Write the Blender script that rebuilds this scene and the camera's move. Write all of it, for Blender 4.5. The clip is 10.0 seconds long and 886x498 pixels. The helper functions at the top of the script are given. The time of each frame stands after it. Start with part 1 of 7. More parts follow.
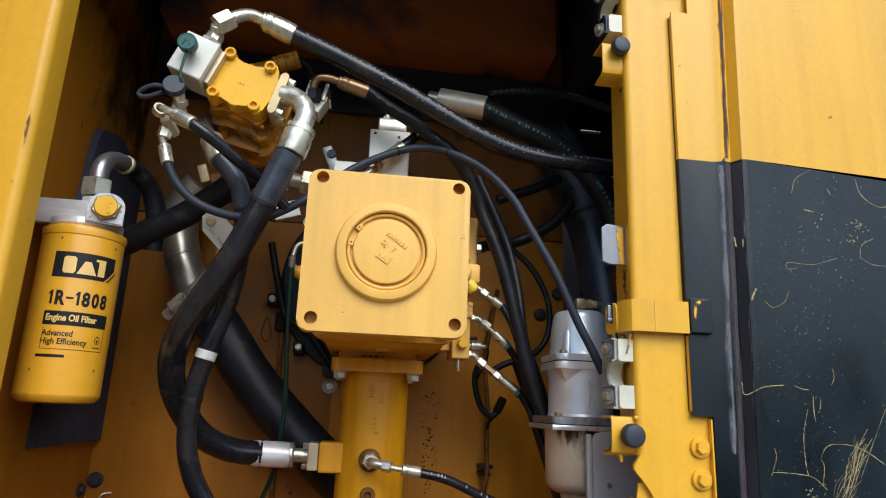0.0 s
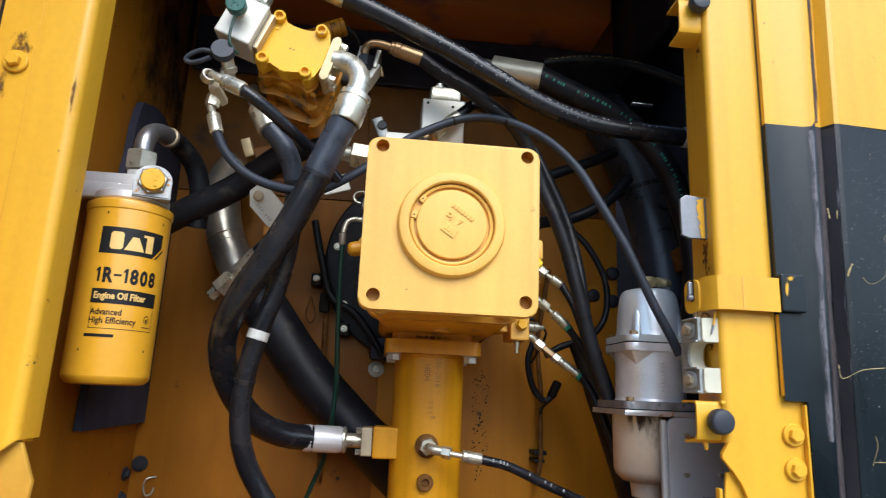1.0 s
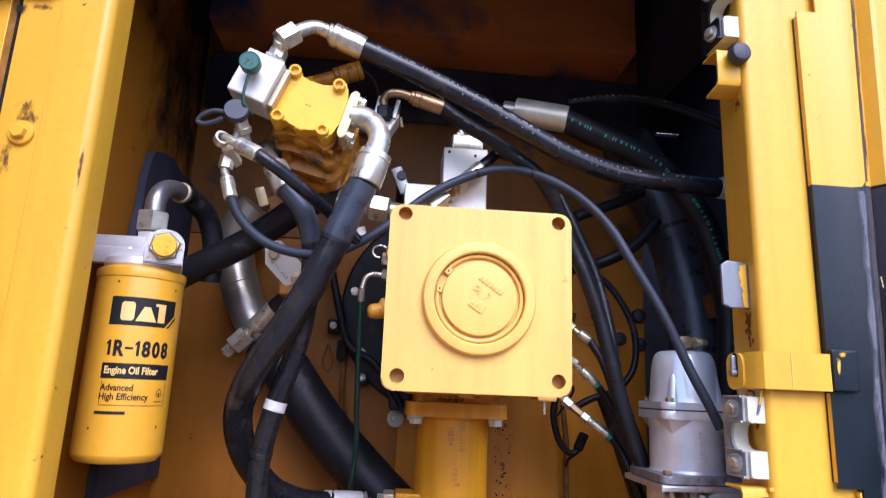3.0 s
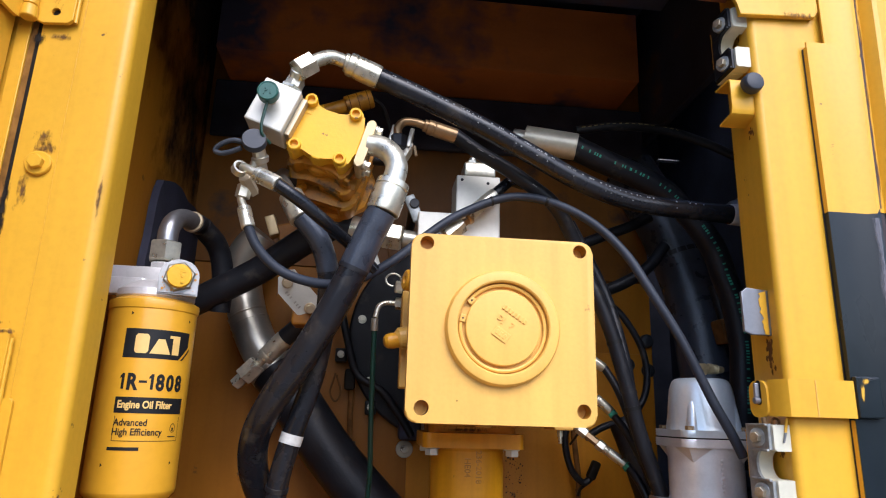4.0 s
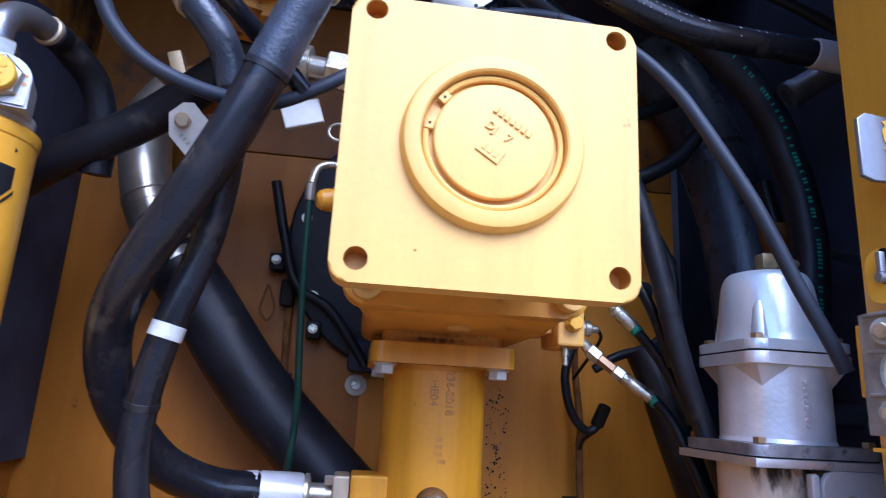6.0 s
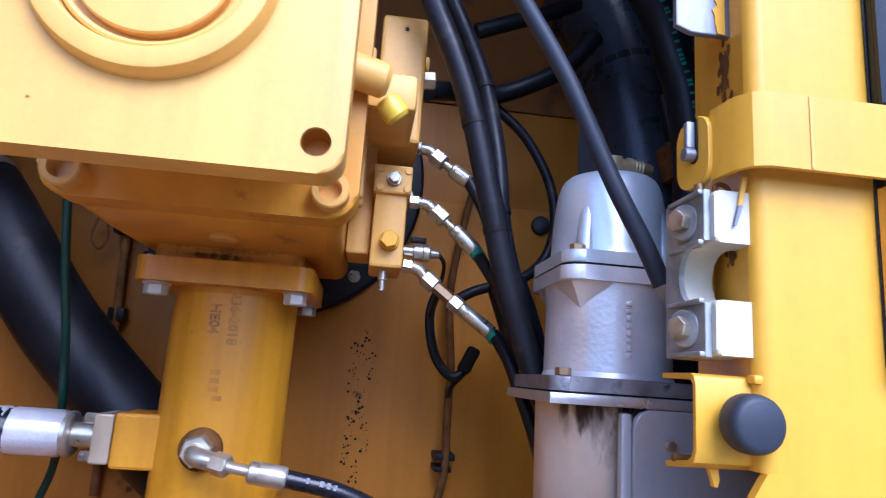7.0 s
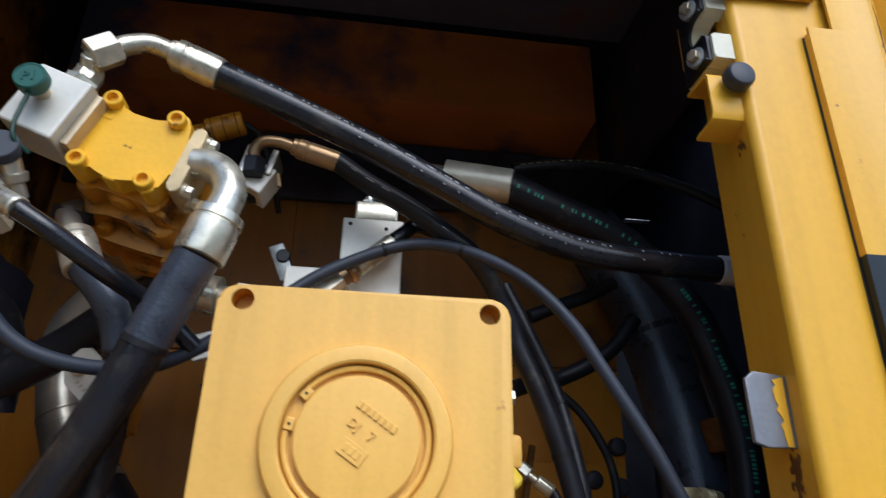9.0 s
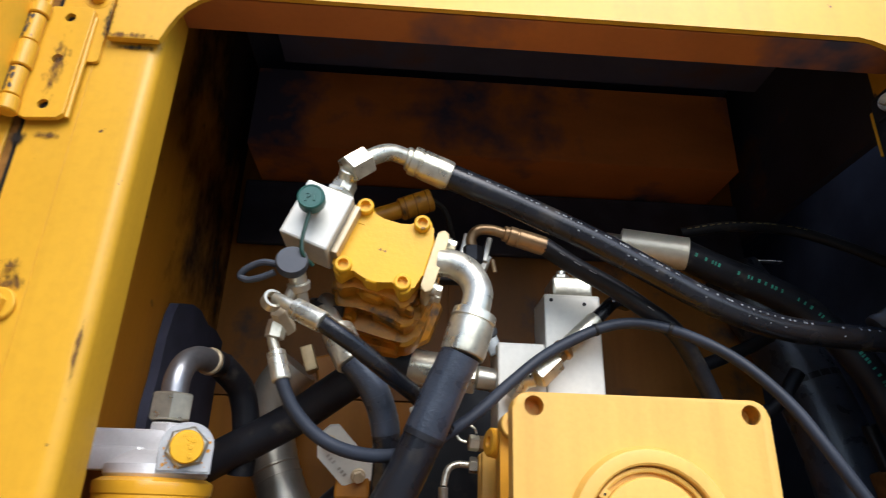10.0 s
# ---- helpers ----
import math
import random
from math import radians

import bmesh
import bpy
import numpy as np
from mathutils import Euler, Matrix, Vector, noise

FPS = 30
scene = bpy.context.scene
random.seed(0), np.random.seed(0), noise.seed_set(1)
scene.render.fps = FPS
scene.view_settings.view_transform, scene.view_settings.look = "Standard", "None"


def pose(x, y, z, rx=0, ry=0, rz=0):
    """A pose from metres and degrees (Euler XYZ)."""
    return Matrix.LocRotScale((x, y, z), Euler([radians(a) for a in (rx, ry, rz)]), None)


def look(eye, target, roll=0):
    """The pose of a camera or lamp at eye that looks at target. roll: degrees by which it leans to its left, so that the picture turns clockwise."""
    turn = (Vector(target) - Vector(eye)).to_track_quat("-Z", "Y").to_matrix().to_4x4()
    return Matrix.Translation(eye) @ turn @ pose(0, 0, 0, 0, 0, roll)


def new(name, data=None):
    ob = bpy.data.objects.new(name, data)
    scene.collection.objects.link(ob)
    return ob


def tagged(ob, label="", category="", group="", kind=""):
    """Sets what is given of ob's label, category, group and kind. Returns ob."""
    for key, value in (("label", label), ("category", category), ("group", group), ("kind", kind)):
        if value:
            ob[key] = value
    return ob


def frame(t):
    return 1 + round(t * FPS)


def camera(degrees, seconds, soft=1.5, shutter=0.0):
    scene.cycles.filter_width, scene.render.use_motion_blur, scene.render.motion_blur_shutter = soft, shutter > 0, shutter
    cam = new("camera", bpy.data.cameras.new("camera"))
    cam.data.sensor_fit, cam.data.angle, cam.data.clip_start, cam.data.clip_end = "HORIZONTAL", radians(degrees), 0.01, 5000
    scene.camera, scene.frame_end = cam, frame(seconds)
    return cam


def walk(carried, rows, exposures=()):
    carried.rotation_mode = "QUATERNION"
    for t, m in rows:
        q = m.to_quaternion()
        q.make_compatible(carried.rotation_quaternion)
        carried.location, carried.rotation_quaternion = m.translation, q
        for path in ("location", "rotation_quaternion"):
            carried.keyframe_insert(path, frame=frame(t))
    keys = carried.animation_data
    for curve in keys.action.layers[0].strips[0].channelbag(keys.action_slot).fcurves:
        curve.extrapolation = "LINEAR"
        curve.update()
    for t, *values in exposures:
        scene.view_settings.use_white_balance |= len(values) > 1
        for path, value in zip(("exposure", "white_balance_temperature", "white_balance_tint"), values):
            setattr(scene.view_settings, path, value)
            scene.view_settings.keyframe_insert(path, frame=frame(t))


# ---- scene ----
# Machine axes: x along the side of the machine, y into the compartment, z up.
cam = camera(70.0, 10.0, soft=1.05, shutter=0.25)
METRES, EYE, TURN = 1.6, 1.6, -7.5
ROWS = [
    (0.0, 0.0038, 0.0003, 0.002, -0.19, 14.1, -2.25),
    (0.5, -0.0111, 0.0232, -0.0034, 0.26, 14.01, -2.5),
    (1.0, -0.0362, 0.0367, -0.0009, 1.49, 12.74, -2.46),
    (1.5, -0.0807, 0.0434, -0.0093, 4.07, 11.64, -2.77),
    (2.0, -0.091, 0.0451, -0.0078, 4.72, 11.28, -2.8),
    (2.5, -0.0643, 0.0577, 0.0286, 3.99, 11.37, -2.71),
    (3.0, -0.0512, 0.0509, 0.0609, 2.51, 12.53, -2.32),
    (3.2, -0.0515, 0.045, 0.0696, 1.9, 13.67, -2.2),
    (4.3, -0.0976, 0.0657, 0.0567, 1.31, 14.74, -1.72),
    (4.5, -0.1112, 0.1028, 0.0401, 1.06, 14.57, -2.14),
    (5.0, -0.1037, 0.1889, 0.0167, 0.46, 14.25, -3.05),
    (5.2, -0.1006, 0.2104, 0.0131, -0.45, 14.11, -2.89),
    (6.3, -0.0243, 0.2722, 0.0077, -0.43, 13.49, -3.19),
    (6.5, 0.0135, 0.2947, 0.0034, 0.12, 12.85, -3.98),
    (7.0, 0.0629, 0.3255, -0.0054, 0.4, 11.35, -3.86),
    (7.5, 0.091, 0.3418, 0.0062, -1.56, 11.72, -3.22),
    (8.0, 0.0859, 0.3043, 0.0596, -1.96, 16.91, -1.94),
    (8.5, 0.0499, 0.257, 0.0884, -1.15, 21.74, -1.62),
    (9.0, -0.0091, 0.2301, 0.0982, -0.06, 22.92, -1.21),
    (9.5, -0.0782, 0.2, 0.1334, 0.87, 23.37, -1.35),
    (10.0, -0.1293, 0.1689, 0.1369, 3.8, 22.61, -1.63),
]
EXPOSURES = [(0.0, 0.54, 6100, 8), (1.0, 0.87, 6000, 8), (1.5, 0.60, 6350, 7), (2.3, 0.64, 6250, 8), (3.0, 1.14, 5450, 27), (4.5, 0.84, 6100, 12), (5.0, 1.08, 5450, 17), (5.2, 1.14, 5300, 18), (6.4, 1.26, 4550, 25), (7.0, 1.25, 4800, 25), (7.5, 1.27, 4850, 26), (8.0, 0.78, 5050, 13), (8.5, 0.55, 5200, 10), (9.0, 0.41, 5750, 10), (9.5, 0.74, 5950, 11), (10.0, 0.84, 6050, 11)]
walk(cam, [(t, pose(0, 0, EYE, 0, 0, TURN) @ pose(METRES * x, METRES * y, METRES * z, 90 + pitch, roll, yaw)) for t, x, y, z, yaw, pitch, roll in ROWS], EXPOSURES)

# ---- daylight: bright overcast sky, open yard behind the camera ----
SUN_ELEV, SUN_AZ = 43.0, 166.0
world = bpy.data.worlds.new("overcast_sky")
scene.world = world
world.use_nodes = True
wn = world.node_tree.nodes
sky = wn.new("ShaderNodeTexSky")
sky.sky_type = "NISHITA"
sky.sun_disc = False
sky.sun_elevation = radians(SUN_ELEV)
sky.sun_rotation = radians(SUN_AZ)
sky.air_density, sky.dust_density, sky.ozone_density = 1.0, 1.5, 1.0
world.node_tree.links.new(sky.outputs[0], wn["Background"].inputs[0])
wn["Background"].inputs[1].default_value = 0.17
sun = new("sun", bpy.data.lights.new("sun", "SUN"))
sun.data.energy, sun.data.angle, sun.data.color = 1.5, radians(42), (1.0, 0.98, 0.95)
sun_dir = Vector((math.sin(radians(SUN_AZ)) * math.cos(radians(SUN_ELEV)), math.cos(radians(SUN_AZ)) * math.cos(radians(SUN_ELEV)), math.sin(radians(SUN_ELEV))))
sun.matrix_world = look(sun_dir * 20, (0, 0, 0))


# ---- materials ----
def surface(name, base, rough=0.5, metal=0.0, dark=0.75, scale=9.0, fine=140.0, bump=0.15, streak=1.0, chips=None, chip_at=0.72, chip_scale=40.0, spec=0.5, coat=0.0, rvar=0.12, grit=0.12, chip_soft=0.03, runs=0.0):
    """Node material: broad mottling, fine grain, optional chips of another colour."""
    m = bpy.data.materials.new(name)
    m.use_nodes = True
    nt = m.node_tree
    n, l = nt.nodes, nt.links
    b = n["Principled BSDF"]
    tc = n.new("ShaderNodeTexCoord")
    mp = n.new("ShaderNodeMapping")
    mp.inputs["Scale"].default_value = (1, 1, 1 / streak)
    l.new(tc.outputs["Object"], mp.inputs[0])
    big = n.new("ShaderNodeTexNoise")
    big.inputs["Scale"].default_value, big.inputs["Detail"].default_value = scale, 6
    l.new(mp.outputs[0], big.inputs[0])
    small = n.new("ShaderNodeTexNoise")
    small.inputs["Scale"].default_value, small.inputs["Detail"].default_value = fine, 4
    l.new(tc.outputs["Object"], small.inputs[0])
    ramp = n.new("ShaderNodeValToRGB")
    ramp.color_ramp.elements[0].position, ramp.color_ramp.elements[1].position = 0.3, 0.65
    ramp.color_ramp.elements[0].color = (*[c * dark for c in base], 1)
    ramp.color_ramp.elements[1].color = (*base, 1)
    l.new(big.outputs["Fac"], ramp.inputs[0])
    grain = n.new("ShaderNodeMix")
    grain.data_type, grain.blend_type = "RGBA", "MULTIPLY"
    grain.inputs["Factor"].default_value = grit
    gr = n.new("ShaderNodeValToRGB")
    gr.color_ramp.elements[0].position, gr.color_ramp.elements[1].position = 0.3, 0.6
    gr.color_ramp.elements[0].color = (0.6, 0.6, 0.6, 1)
    l.new(small.outputs["Fac"], gr.inputs[0])
    l.new(ramp.outputs[0], grain.inputs["A"])
    l.new(gr.outputs[0], grain.inputs["B"])
    colour = grain.outputs["Result"]
    if runs:
        # fine rain streaks down the face
        mr = n.new("ShaderNodeMapping")
        mr.inputs["Scale"].default_value = (1, 1, 0.03)
        l.new(tc.outputs["Object"], mr.inputs[0])
        rn = n.new("ShaderNodeTexNoise")
        rn.inputs["Scale"].default_value, rn.inputs["Detail"].default_value = 55, 5
        l.new(mr.outputs[0], rn.inputs[0])
        rp = n.new("ShaderNodeValToRGB")
        rp.color_ramp.elements[0].position, rp.color_ramp.elements[1].position = 0.34, 0.56
        rp.color_ramp.elements[0].color = (0.62, 0.55, 0.45, 1)
        l.new(rn.outputs["Fac"], rp.inputs[0])
        rm = n.new("ShaderNodeMix")
        rm.data_type, rm.blend_type = "RGBA", "MULTIPLY"
        rm.inputs["Factor"].default_value = runs
        l.new(colour, rm.inputs["A"])
        l.new(rp.outputs[0], rm.inputs["B"])
        colour = rm.outputs["Result"]
    if chips:
        cn = n.new("ShaderNodeTexNoise")
        cn.inputs["Scale"].default_value, cn.inputs["Detail"].default_value, cn.inputs["Roughness"].default_value = chip_scale, 5, 0.6
        l.new(tc.outputs["Object"], cn.inputs[0])
        cr_ = n.new("ShaderNodeValToRGB")
        cr_.color_ramp.elements[0].position, cr_.color_ramp.elements[1].position = chip_at, chip_at + chip_soft
        l.new(cn.outputs["Fac"], cr_.inputs[0])
        mx = n.new("ShaderNodeMix")
        mx.data_type = "RGBA"
        mx.inputs["B"].default_value = (*chips, 1)
        l.new(cr_.outputs[0], mx.inputs["Factor"])
        l.new(colour, mx.inputs["A"])
        colour = mx.outputs["Result"]
    l.new(colour, b.inputs["Base Color"])
    rr = n.new("ShaderNodeMapRange")
    rr.inputs["To Min"].default_value, rr.inputs["To Max"].default_value = max(0.05, rough - rvar), min(1.0, rough + rvar)
    l.new(big.outputs["Fac"], rr.inputs["Value"])
    l.new(rr.outputs[0], b.inputs["Roughness"])
    b.inputs["Metallic"].default_value = metal
    b.inputs["Specular IOR Level"].default_value = spec
    b.inputs["Coat Weight"].default_value = coat
    b.inputs["Coat Roughness"].default_value = 0.15
    if bump:
        bp = n.new("ShaderNodeBump")
        bp.inputs["Strength"].default_value, bp.inputs["Distance"].default_value = bump, 0.0008
        l.new(small.outputs["Fac"], bp.inputs["Height"])
        l.new(bp.outputs[0], b.inputs["Normal"])
    return m


YELLOW = surface("machine_yellow_paint", (0.80, 0.425, 0.026), 0.40, spec=0.35, dark=0.80, scale=5, bump=0.06, streak=3, chips=(0.13, 0.06, 0.02), chip_at=0.715, chip_scale=38, coat=0.05, runs=0.13)
# Inside yellow: base darkened for the compartment's shade; stains and runs on top
INNER = surface("shaded_inner_yellow_paint", (0.45, 0.170, 0.007), 0.5, spec=0.3, dark=0.5, scale=5, bump=0.12, streak=2.5, chips=(0.05, 0.03, 0.015), chip_at=0.67, chip_scale=24, chip_soft=0.06, runs=0.2)
# Same yellow, made lighter for the brighter right side of the bulkhead
BULKHEAD = surface("lighter_bulkhead_paint", (0.62, 0.24, 0.012), 0.5, spec=0.3, dark=0.55, scale=5, bump=0.12, streak=2.5, chips=(0.06, 0.035, 0.015), chip_at=0.67, chip_scale=24, chip_soft=0.06, runs=0.2)
PLATEY = surface("cover_plate_paint", (0.67, 0.272, 0.010), 0.48, spec=0.32, dark=0.62, scale=5, bump=0.12, streak=3.0, chips=(0.06, 0.035, 0.015), chip_at=0.70, chip_scale=26, chip_soft=0.05, runs=0.22)
# Same yellow again, browned for the shade below the roof
MIDSHADE = surface("deep_shade_yellow_paint", (0.30, 0.115, 0.014), 0.55, spec=0.3, dark=0.45, scale=6, bump=0.15, streak=2.5, chips=(0.035, 0.03, 0.035), chip_at=0.56, chip_scale=8, chip_soft=0.14, runs=0.2)
# Soot patches, their colour tinted blue for reflected sky
SOOTY = surface("sooty_yellow_sky_tint", (0.60, 0.19, 0.036), 0.6, spec=0.35, dark=0.5, scale=3.0, bump=0.15, streak=0.4, chips=(0.060, 0.058, 0.090), chip_at=0.49, chip_scale=3.4, chip_soft=0.12)
# Black for grease, and for hollows drawn dark instead of shaded
GRIME_HOLLOW = surface("black_grease_and_hollow", (0.02, 0.017, 0.013), 0.7, dark=0.6, scale=40, bump=0.4, spec=0.15)
CASTMARK = surface("raised_cast_marks", (0.66, 0.28, 0.008), 0.42, dark=0.6, scale=60, bump=0.2)
CAST = surface("cast_housing_paint", (0.82, 0.465, 0.088), 0.44, spec=0.4, dark=0.80, scale=14, fine=220, bump=0.14, streak=6, chips=(0.36, 0.16, 0.03), chip_at=0.70, chip_scale=26, chip_soft=0.05, runs=0.18)
CASTDIRT = surface("oily_cast_paint", (0.76, 0.345, 0.016), 0.42, spec=0.4, dark=0.7, scale=14, fine=220, bump=0.25, streak=1.5, chips=(0.20, 0.08, 0.015), chip_at=0.60, chip_scale=20, chip_soft=0.1)
PUMP = surface("pump_paint", (0.82, 0.44, 0.014), 0.40, spec=0.35, dark=0.82, scale=16, fine=200, bump=0.3, chips=(0.22, 0.1, 0.02), chip_at=0.68, chip_scale=60)
# Oily pump paint, base also darkened for shade behind the front cover
PUMPDIRT_SHADE = surface("oily_shaded_pump_paint", (0.66, 0.28, 0.012), 0.42, spec=0.4, dark=0.45, scale=22, fine=200, bump=0.35, chips=(0.07, 0.035, 0.012), chip_at=0.56, chip_scale=30, chip_soft=0.12)
TUBEY = surface("column_paint", (0.80, 0.36, 0.008), 0.36, spec=0.4, dark=0.8, scale=14, fine=180, bump=0.2, streak=4, chips=(0.3, 0.13, 0.02), chip_at=0.70, chip_scale=50, chip_soft=0.06, runs=0.4)
FILTER = surface("filter_can_paint", (0.76, 0.375, 0.02), 0.32, dark=0.92, scale=8, fine=90, bump=0.03, coat=0.3)
BLACKDOOR = surface("black_panel_paint", (0.010, 0.017, 0.021), 0.24, dark=0.4, scale=9, bump=0.04, streak=2.2, rvar=0.34, chips=(0.26, 0.25, 0.20), chip_at=0.765, chip_scale=95, spec=0.27, coat=0.03)


def ripple(m, scale, height, tall):
    """Shallow waves of pressed sheet that break up its reflections."""
    n, l = m.node_tree.nodes, m.node_tree.links
    b = n["Principled BSDF"]
    tc, mp, nz, bp = n.new("ShaderNodeTexCoord"), n.new("ShaderNodeMapping"), n.new("ShaderNodeTexNoise"), n.new("ShaderNodeBump")
    mp.inputs["Scale"].default_value = (1, 1, tall)
    nz.inputs["Scale"].default_value, nz.inputs["Detail"].default_value = scale, 3
    bp.inputs["Strength"].default_value, bp.inputs["Distance"].default_value = 1.0, height
    l.new(tc.outputs["Object"], mp.inputs[0])
    l.new(mp.outputs[0], nz.inputs[0])
    l.new(nz.outputs["Fac"], bp.inputs["Height"])
    for k in list(b.inputs["Normal"].links):
        l.new(k.from_socket, bp.inputs["Normal"])
    l.new(bp.outputs[0], b.inputs["Normal"])


ripple(BLACKDOOR, 11, 0.0022, 0.45)
SCRATCH = surface("bare_scratch", (0.56, 0.44, 0.20), 0.7, dark=0.4, scale=40, bump=0.1, spec=0.2)
RUBBER = surface("hose_rubber", (0.014, 0.015, 0.019), 0.27, dark=0.6, scale=20, fine=260, bump=0.25, spec=0.42, rvar=0.2, chips=(0.052, 0.045, 0.037), chip_at=0.58, chip_scale=22, chip_soft=0.16)
RUBBERD = surface("dusty_rubber", (0.014, 0.015, 0.019), 0.44, dark=0.6, scale=24, fine=180, bump=0.4, spec=0.30, chips=(0.050, 0.044, 0.036), chip_at=0.60, chip_scale=26, chip_soft=0.12)
MATTEHOSE = surface("matte_hose_cover", (0.028, 0.034, 0.047), 0.52, dark=0.7, scale=30, fine=300, bump=0.2, spec=0.3)
SLEEVE = surface("spiral_sleeve_rubber", (0.045, 0.054, 0.072), 0.30, dark=0.6, scale=40, fine=320, bump=0.6)
FOAM_SHADE = surface("black_foam_and_shade_strip", (0.062, 0.066, 0.095), 0.9, dark=0.6, scale=15, fine=250, bump=0.8, spec=0.2)
ZINC = surface("zinc_plating", (0.71, 0.67, 0.53), 0.31, metal=0.75, dark=0.62, scale=60, fine=260, bump=0.2, rvar=0.18)
ALU = surface("cast_aluminium", (0.86, 0.84, 0.82), 0.37, metal=0.42, dark=0.7, scale=18, fine=240, bump=0.35, chips=(0.25, 0.2, 0.15), chip_at=0.76)
ALUB = surface("milled_white_block", (0.70, 0.68, 0.59), 0.42, metal=0.15, dark=0.84, scale=22, fine=160, bump=0.08, chips=(0.2, 0.19, 0.17), chip_at=0.78, chip_scale=90)
CASTCAP = surface("bright_cast_cap", (0.78, 0.85, 0.87), 0.33, metal=0.45, dark=0.78, scale=16, fine=210, bump=0.3, streak=2, chips=(0.20, 0.17, 0.13), chip_at=0.70, chip_scale=30, chip_soft=0.08)
BOWL = surface("dirty_bowl_metal", (0.76, 0.64, 0.49), 0.38, metal=0.3, dark=0.6, scale=14, fine=120, bump=0.2, streak=2, chips=(0.06, 0.035, 0.02), chip_at=0.7, chip_scale=22)
GALV = surface("galvanised_plate", (0.84, 0.87, 0.90), 0.30, metal=0.75, dark=0.75, scale=25, fine=150, bump=0.1)
BRASS = surface("brass_plating", (0.40, 0.26, 0.13), 0.36, metal=0.65, dark=0.55, scale=30, bump=0.1)
DULLGALV = surface("dull_galvanised_plate", (0.60, 0.61, 0.60), 0.42, metal=0.45, dark=0.8, scale=10, fine=180, bump=0.06, streak=3)
ALUDIRT = surface("grimy_cast_flange", (0.34, 0.34, 0.35), 0.42, metal=0.5, dark=0.5, scale=40, fine=200, bump=0.3, chips=(0.05, 0.04, 0.03), chip_at=0.58, chip_scale=40, chip_soft=0.12)
PALEFERRULE = surface("pale_plated_ferrule", (0.66, 0.60, 0.46), 0.38, metal=0.45, dark=0.7, scale=30, fine=180, bump=0.12)
BRONZE = surface("bronze_plated_flange", (0.62, 0.47, 0.24), 0.42, metal=0.3, dark=0.65, scale=40, fine=200, bump=0.2)
BRASSDIM = surface("dull_brass_casting", (0.46, 0.37, 0.20), 0.45, metal=0.5, dark=0.5, scale=60, fine=200, bump=0.3, chips=(0.08, 0.06, 0.04), chip_at=0.64, chip_scale=50, chip_soft=0.1)
TANPLATE = surface("phosphated_steel", (0.62, 0.50, 0.32), 0.42, metal=0.4, dark=0.75, scale=25, bump=0.12)
YELLOWZINC = surface("yellow_zinc_bolt", (0.54, 0.46, 0.32), 0.36, metal=0.7, dark=0.45, scale=90, fine=220, bump=0.2)
WORNPLATE = surface("dull_worn_plate", (0.44, 0.46, 0.44), 0.45, metal=0.45, dark=0.5, scale=50, fine=200, bump=0.25, chips=(0.10, 0.09, 0.075), chip_at=0.66, chip_scale=55, chip_soft=0.08)
STEEL = surface("pipe_steel", (0.56, 0.53, 0.44), 0.33, metal=0.75, dark=0.6, scale=16, fine=130, bump=0.15)
NYLON = surface("nylon", (0.66, 0.63, 0.48), 0.45, dark=0.85, scale=25, fine=140, bump=0.1, chips=(0.3, 0.27, 0.2), chip_at=0.76, chip_scale=60)
BUMPER = surface("rubber_bumper", (0.03, 0.035, 0.045), 0.55, dark=0.75, scale=30, fine=160, bump=0.2)
GREENCAP = surface("green_plastic", (0.01, 0.10, 0.075), 0.5, dark=0.8, scale=40, bump=0.1)
GREENTUBE = surface("green_tubing", (0.006, 0.045, 0.030), 0.4, dark=0.7, scale=30, bump=0.05)
LEMON = surface("lemon_plastic_cap", (0.80, 0.56, 0.04), 0.4, dark=0.9, scale=30, bump=0.05)
INK = surface("black_ink", (0.012, 0.012, 0.012), 0.5, dark=0.9, scale=40, bump=0.0, spec=0.25)
CREAM = surface("cream_print", (0.80, 0.52, 0.16), 0.35, dark=0.95, scale=40, bump=0.0)
WHITEINK = surface("white_print", (0.30, 0.31, 0.31), 0.6, dark=0.25, scale=190, bump=0.0)
GREENINK = surface("green_print", (0.04, 0.34, 0.22), 0.6, dark=0.5, scale=160, bump=0.0)
LABELW = surface("white_label_band", (0.62, 0.62, 0.58), 0.4, dark=0.7, scale=120, bump=0.0)
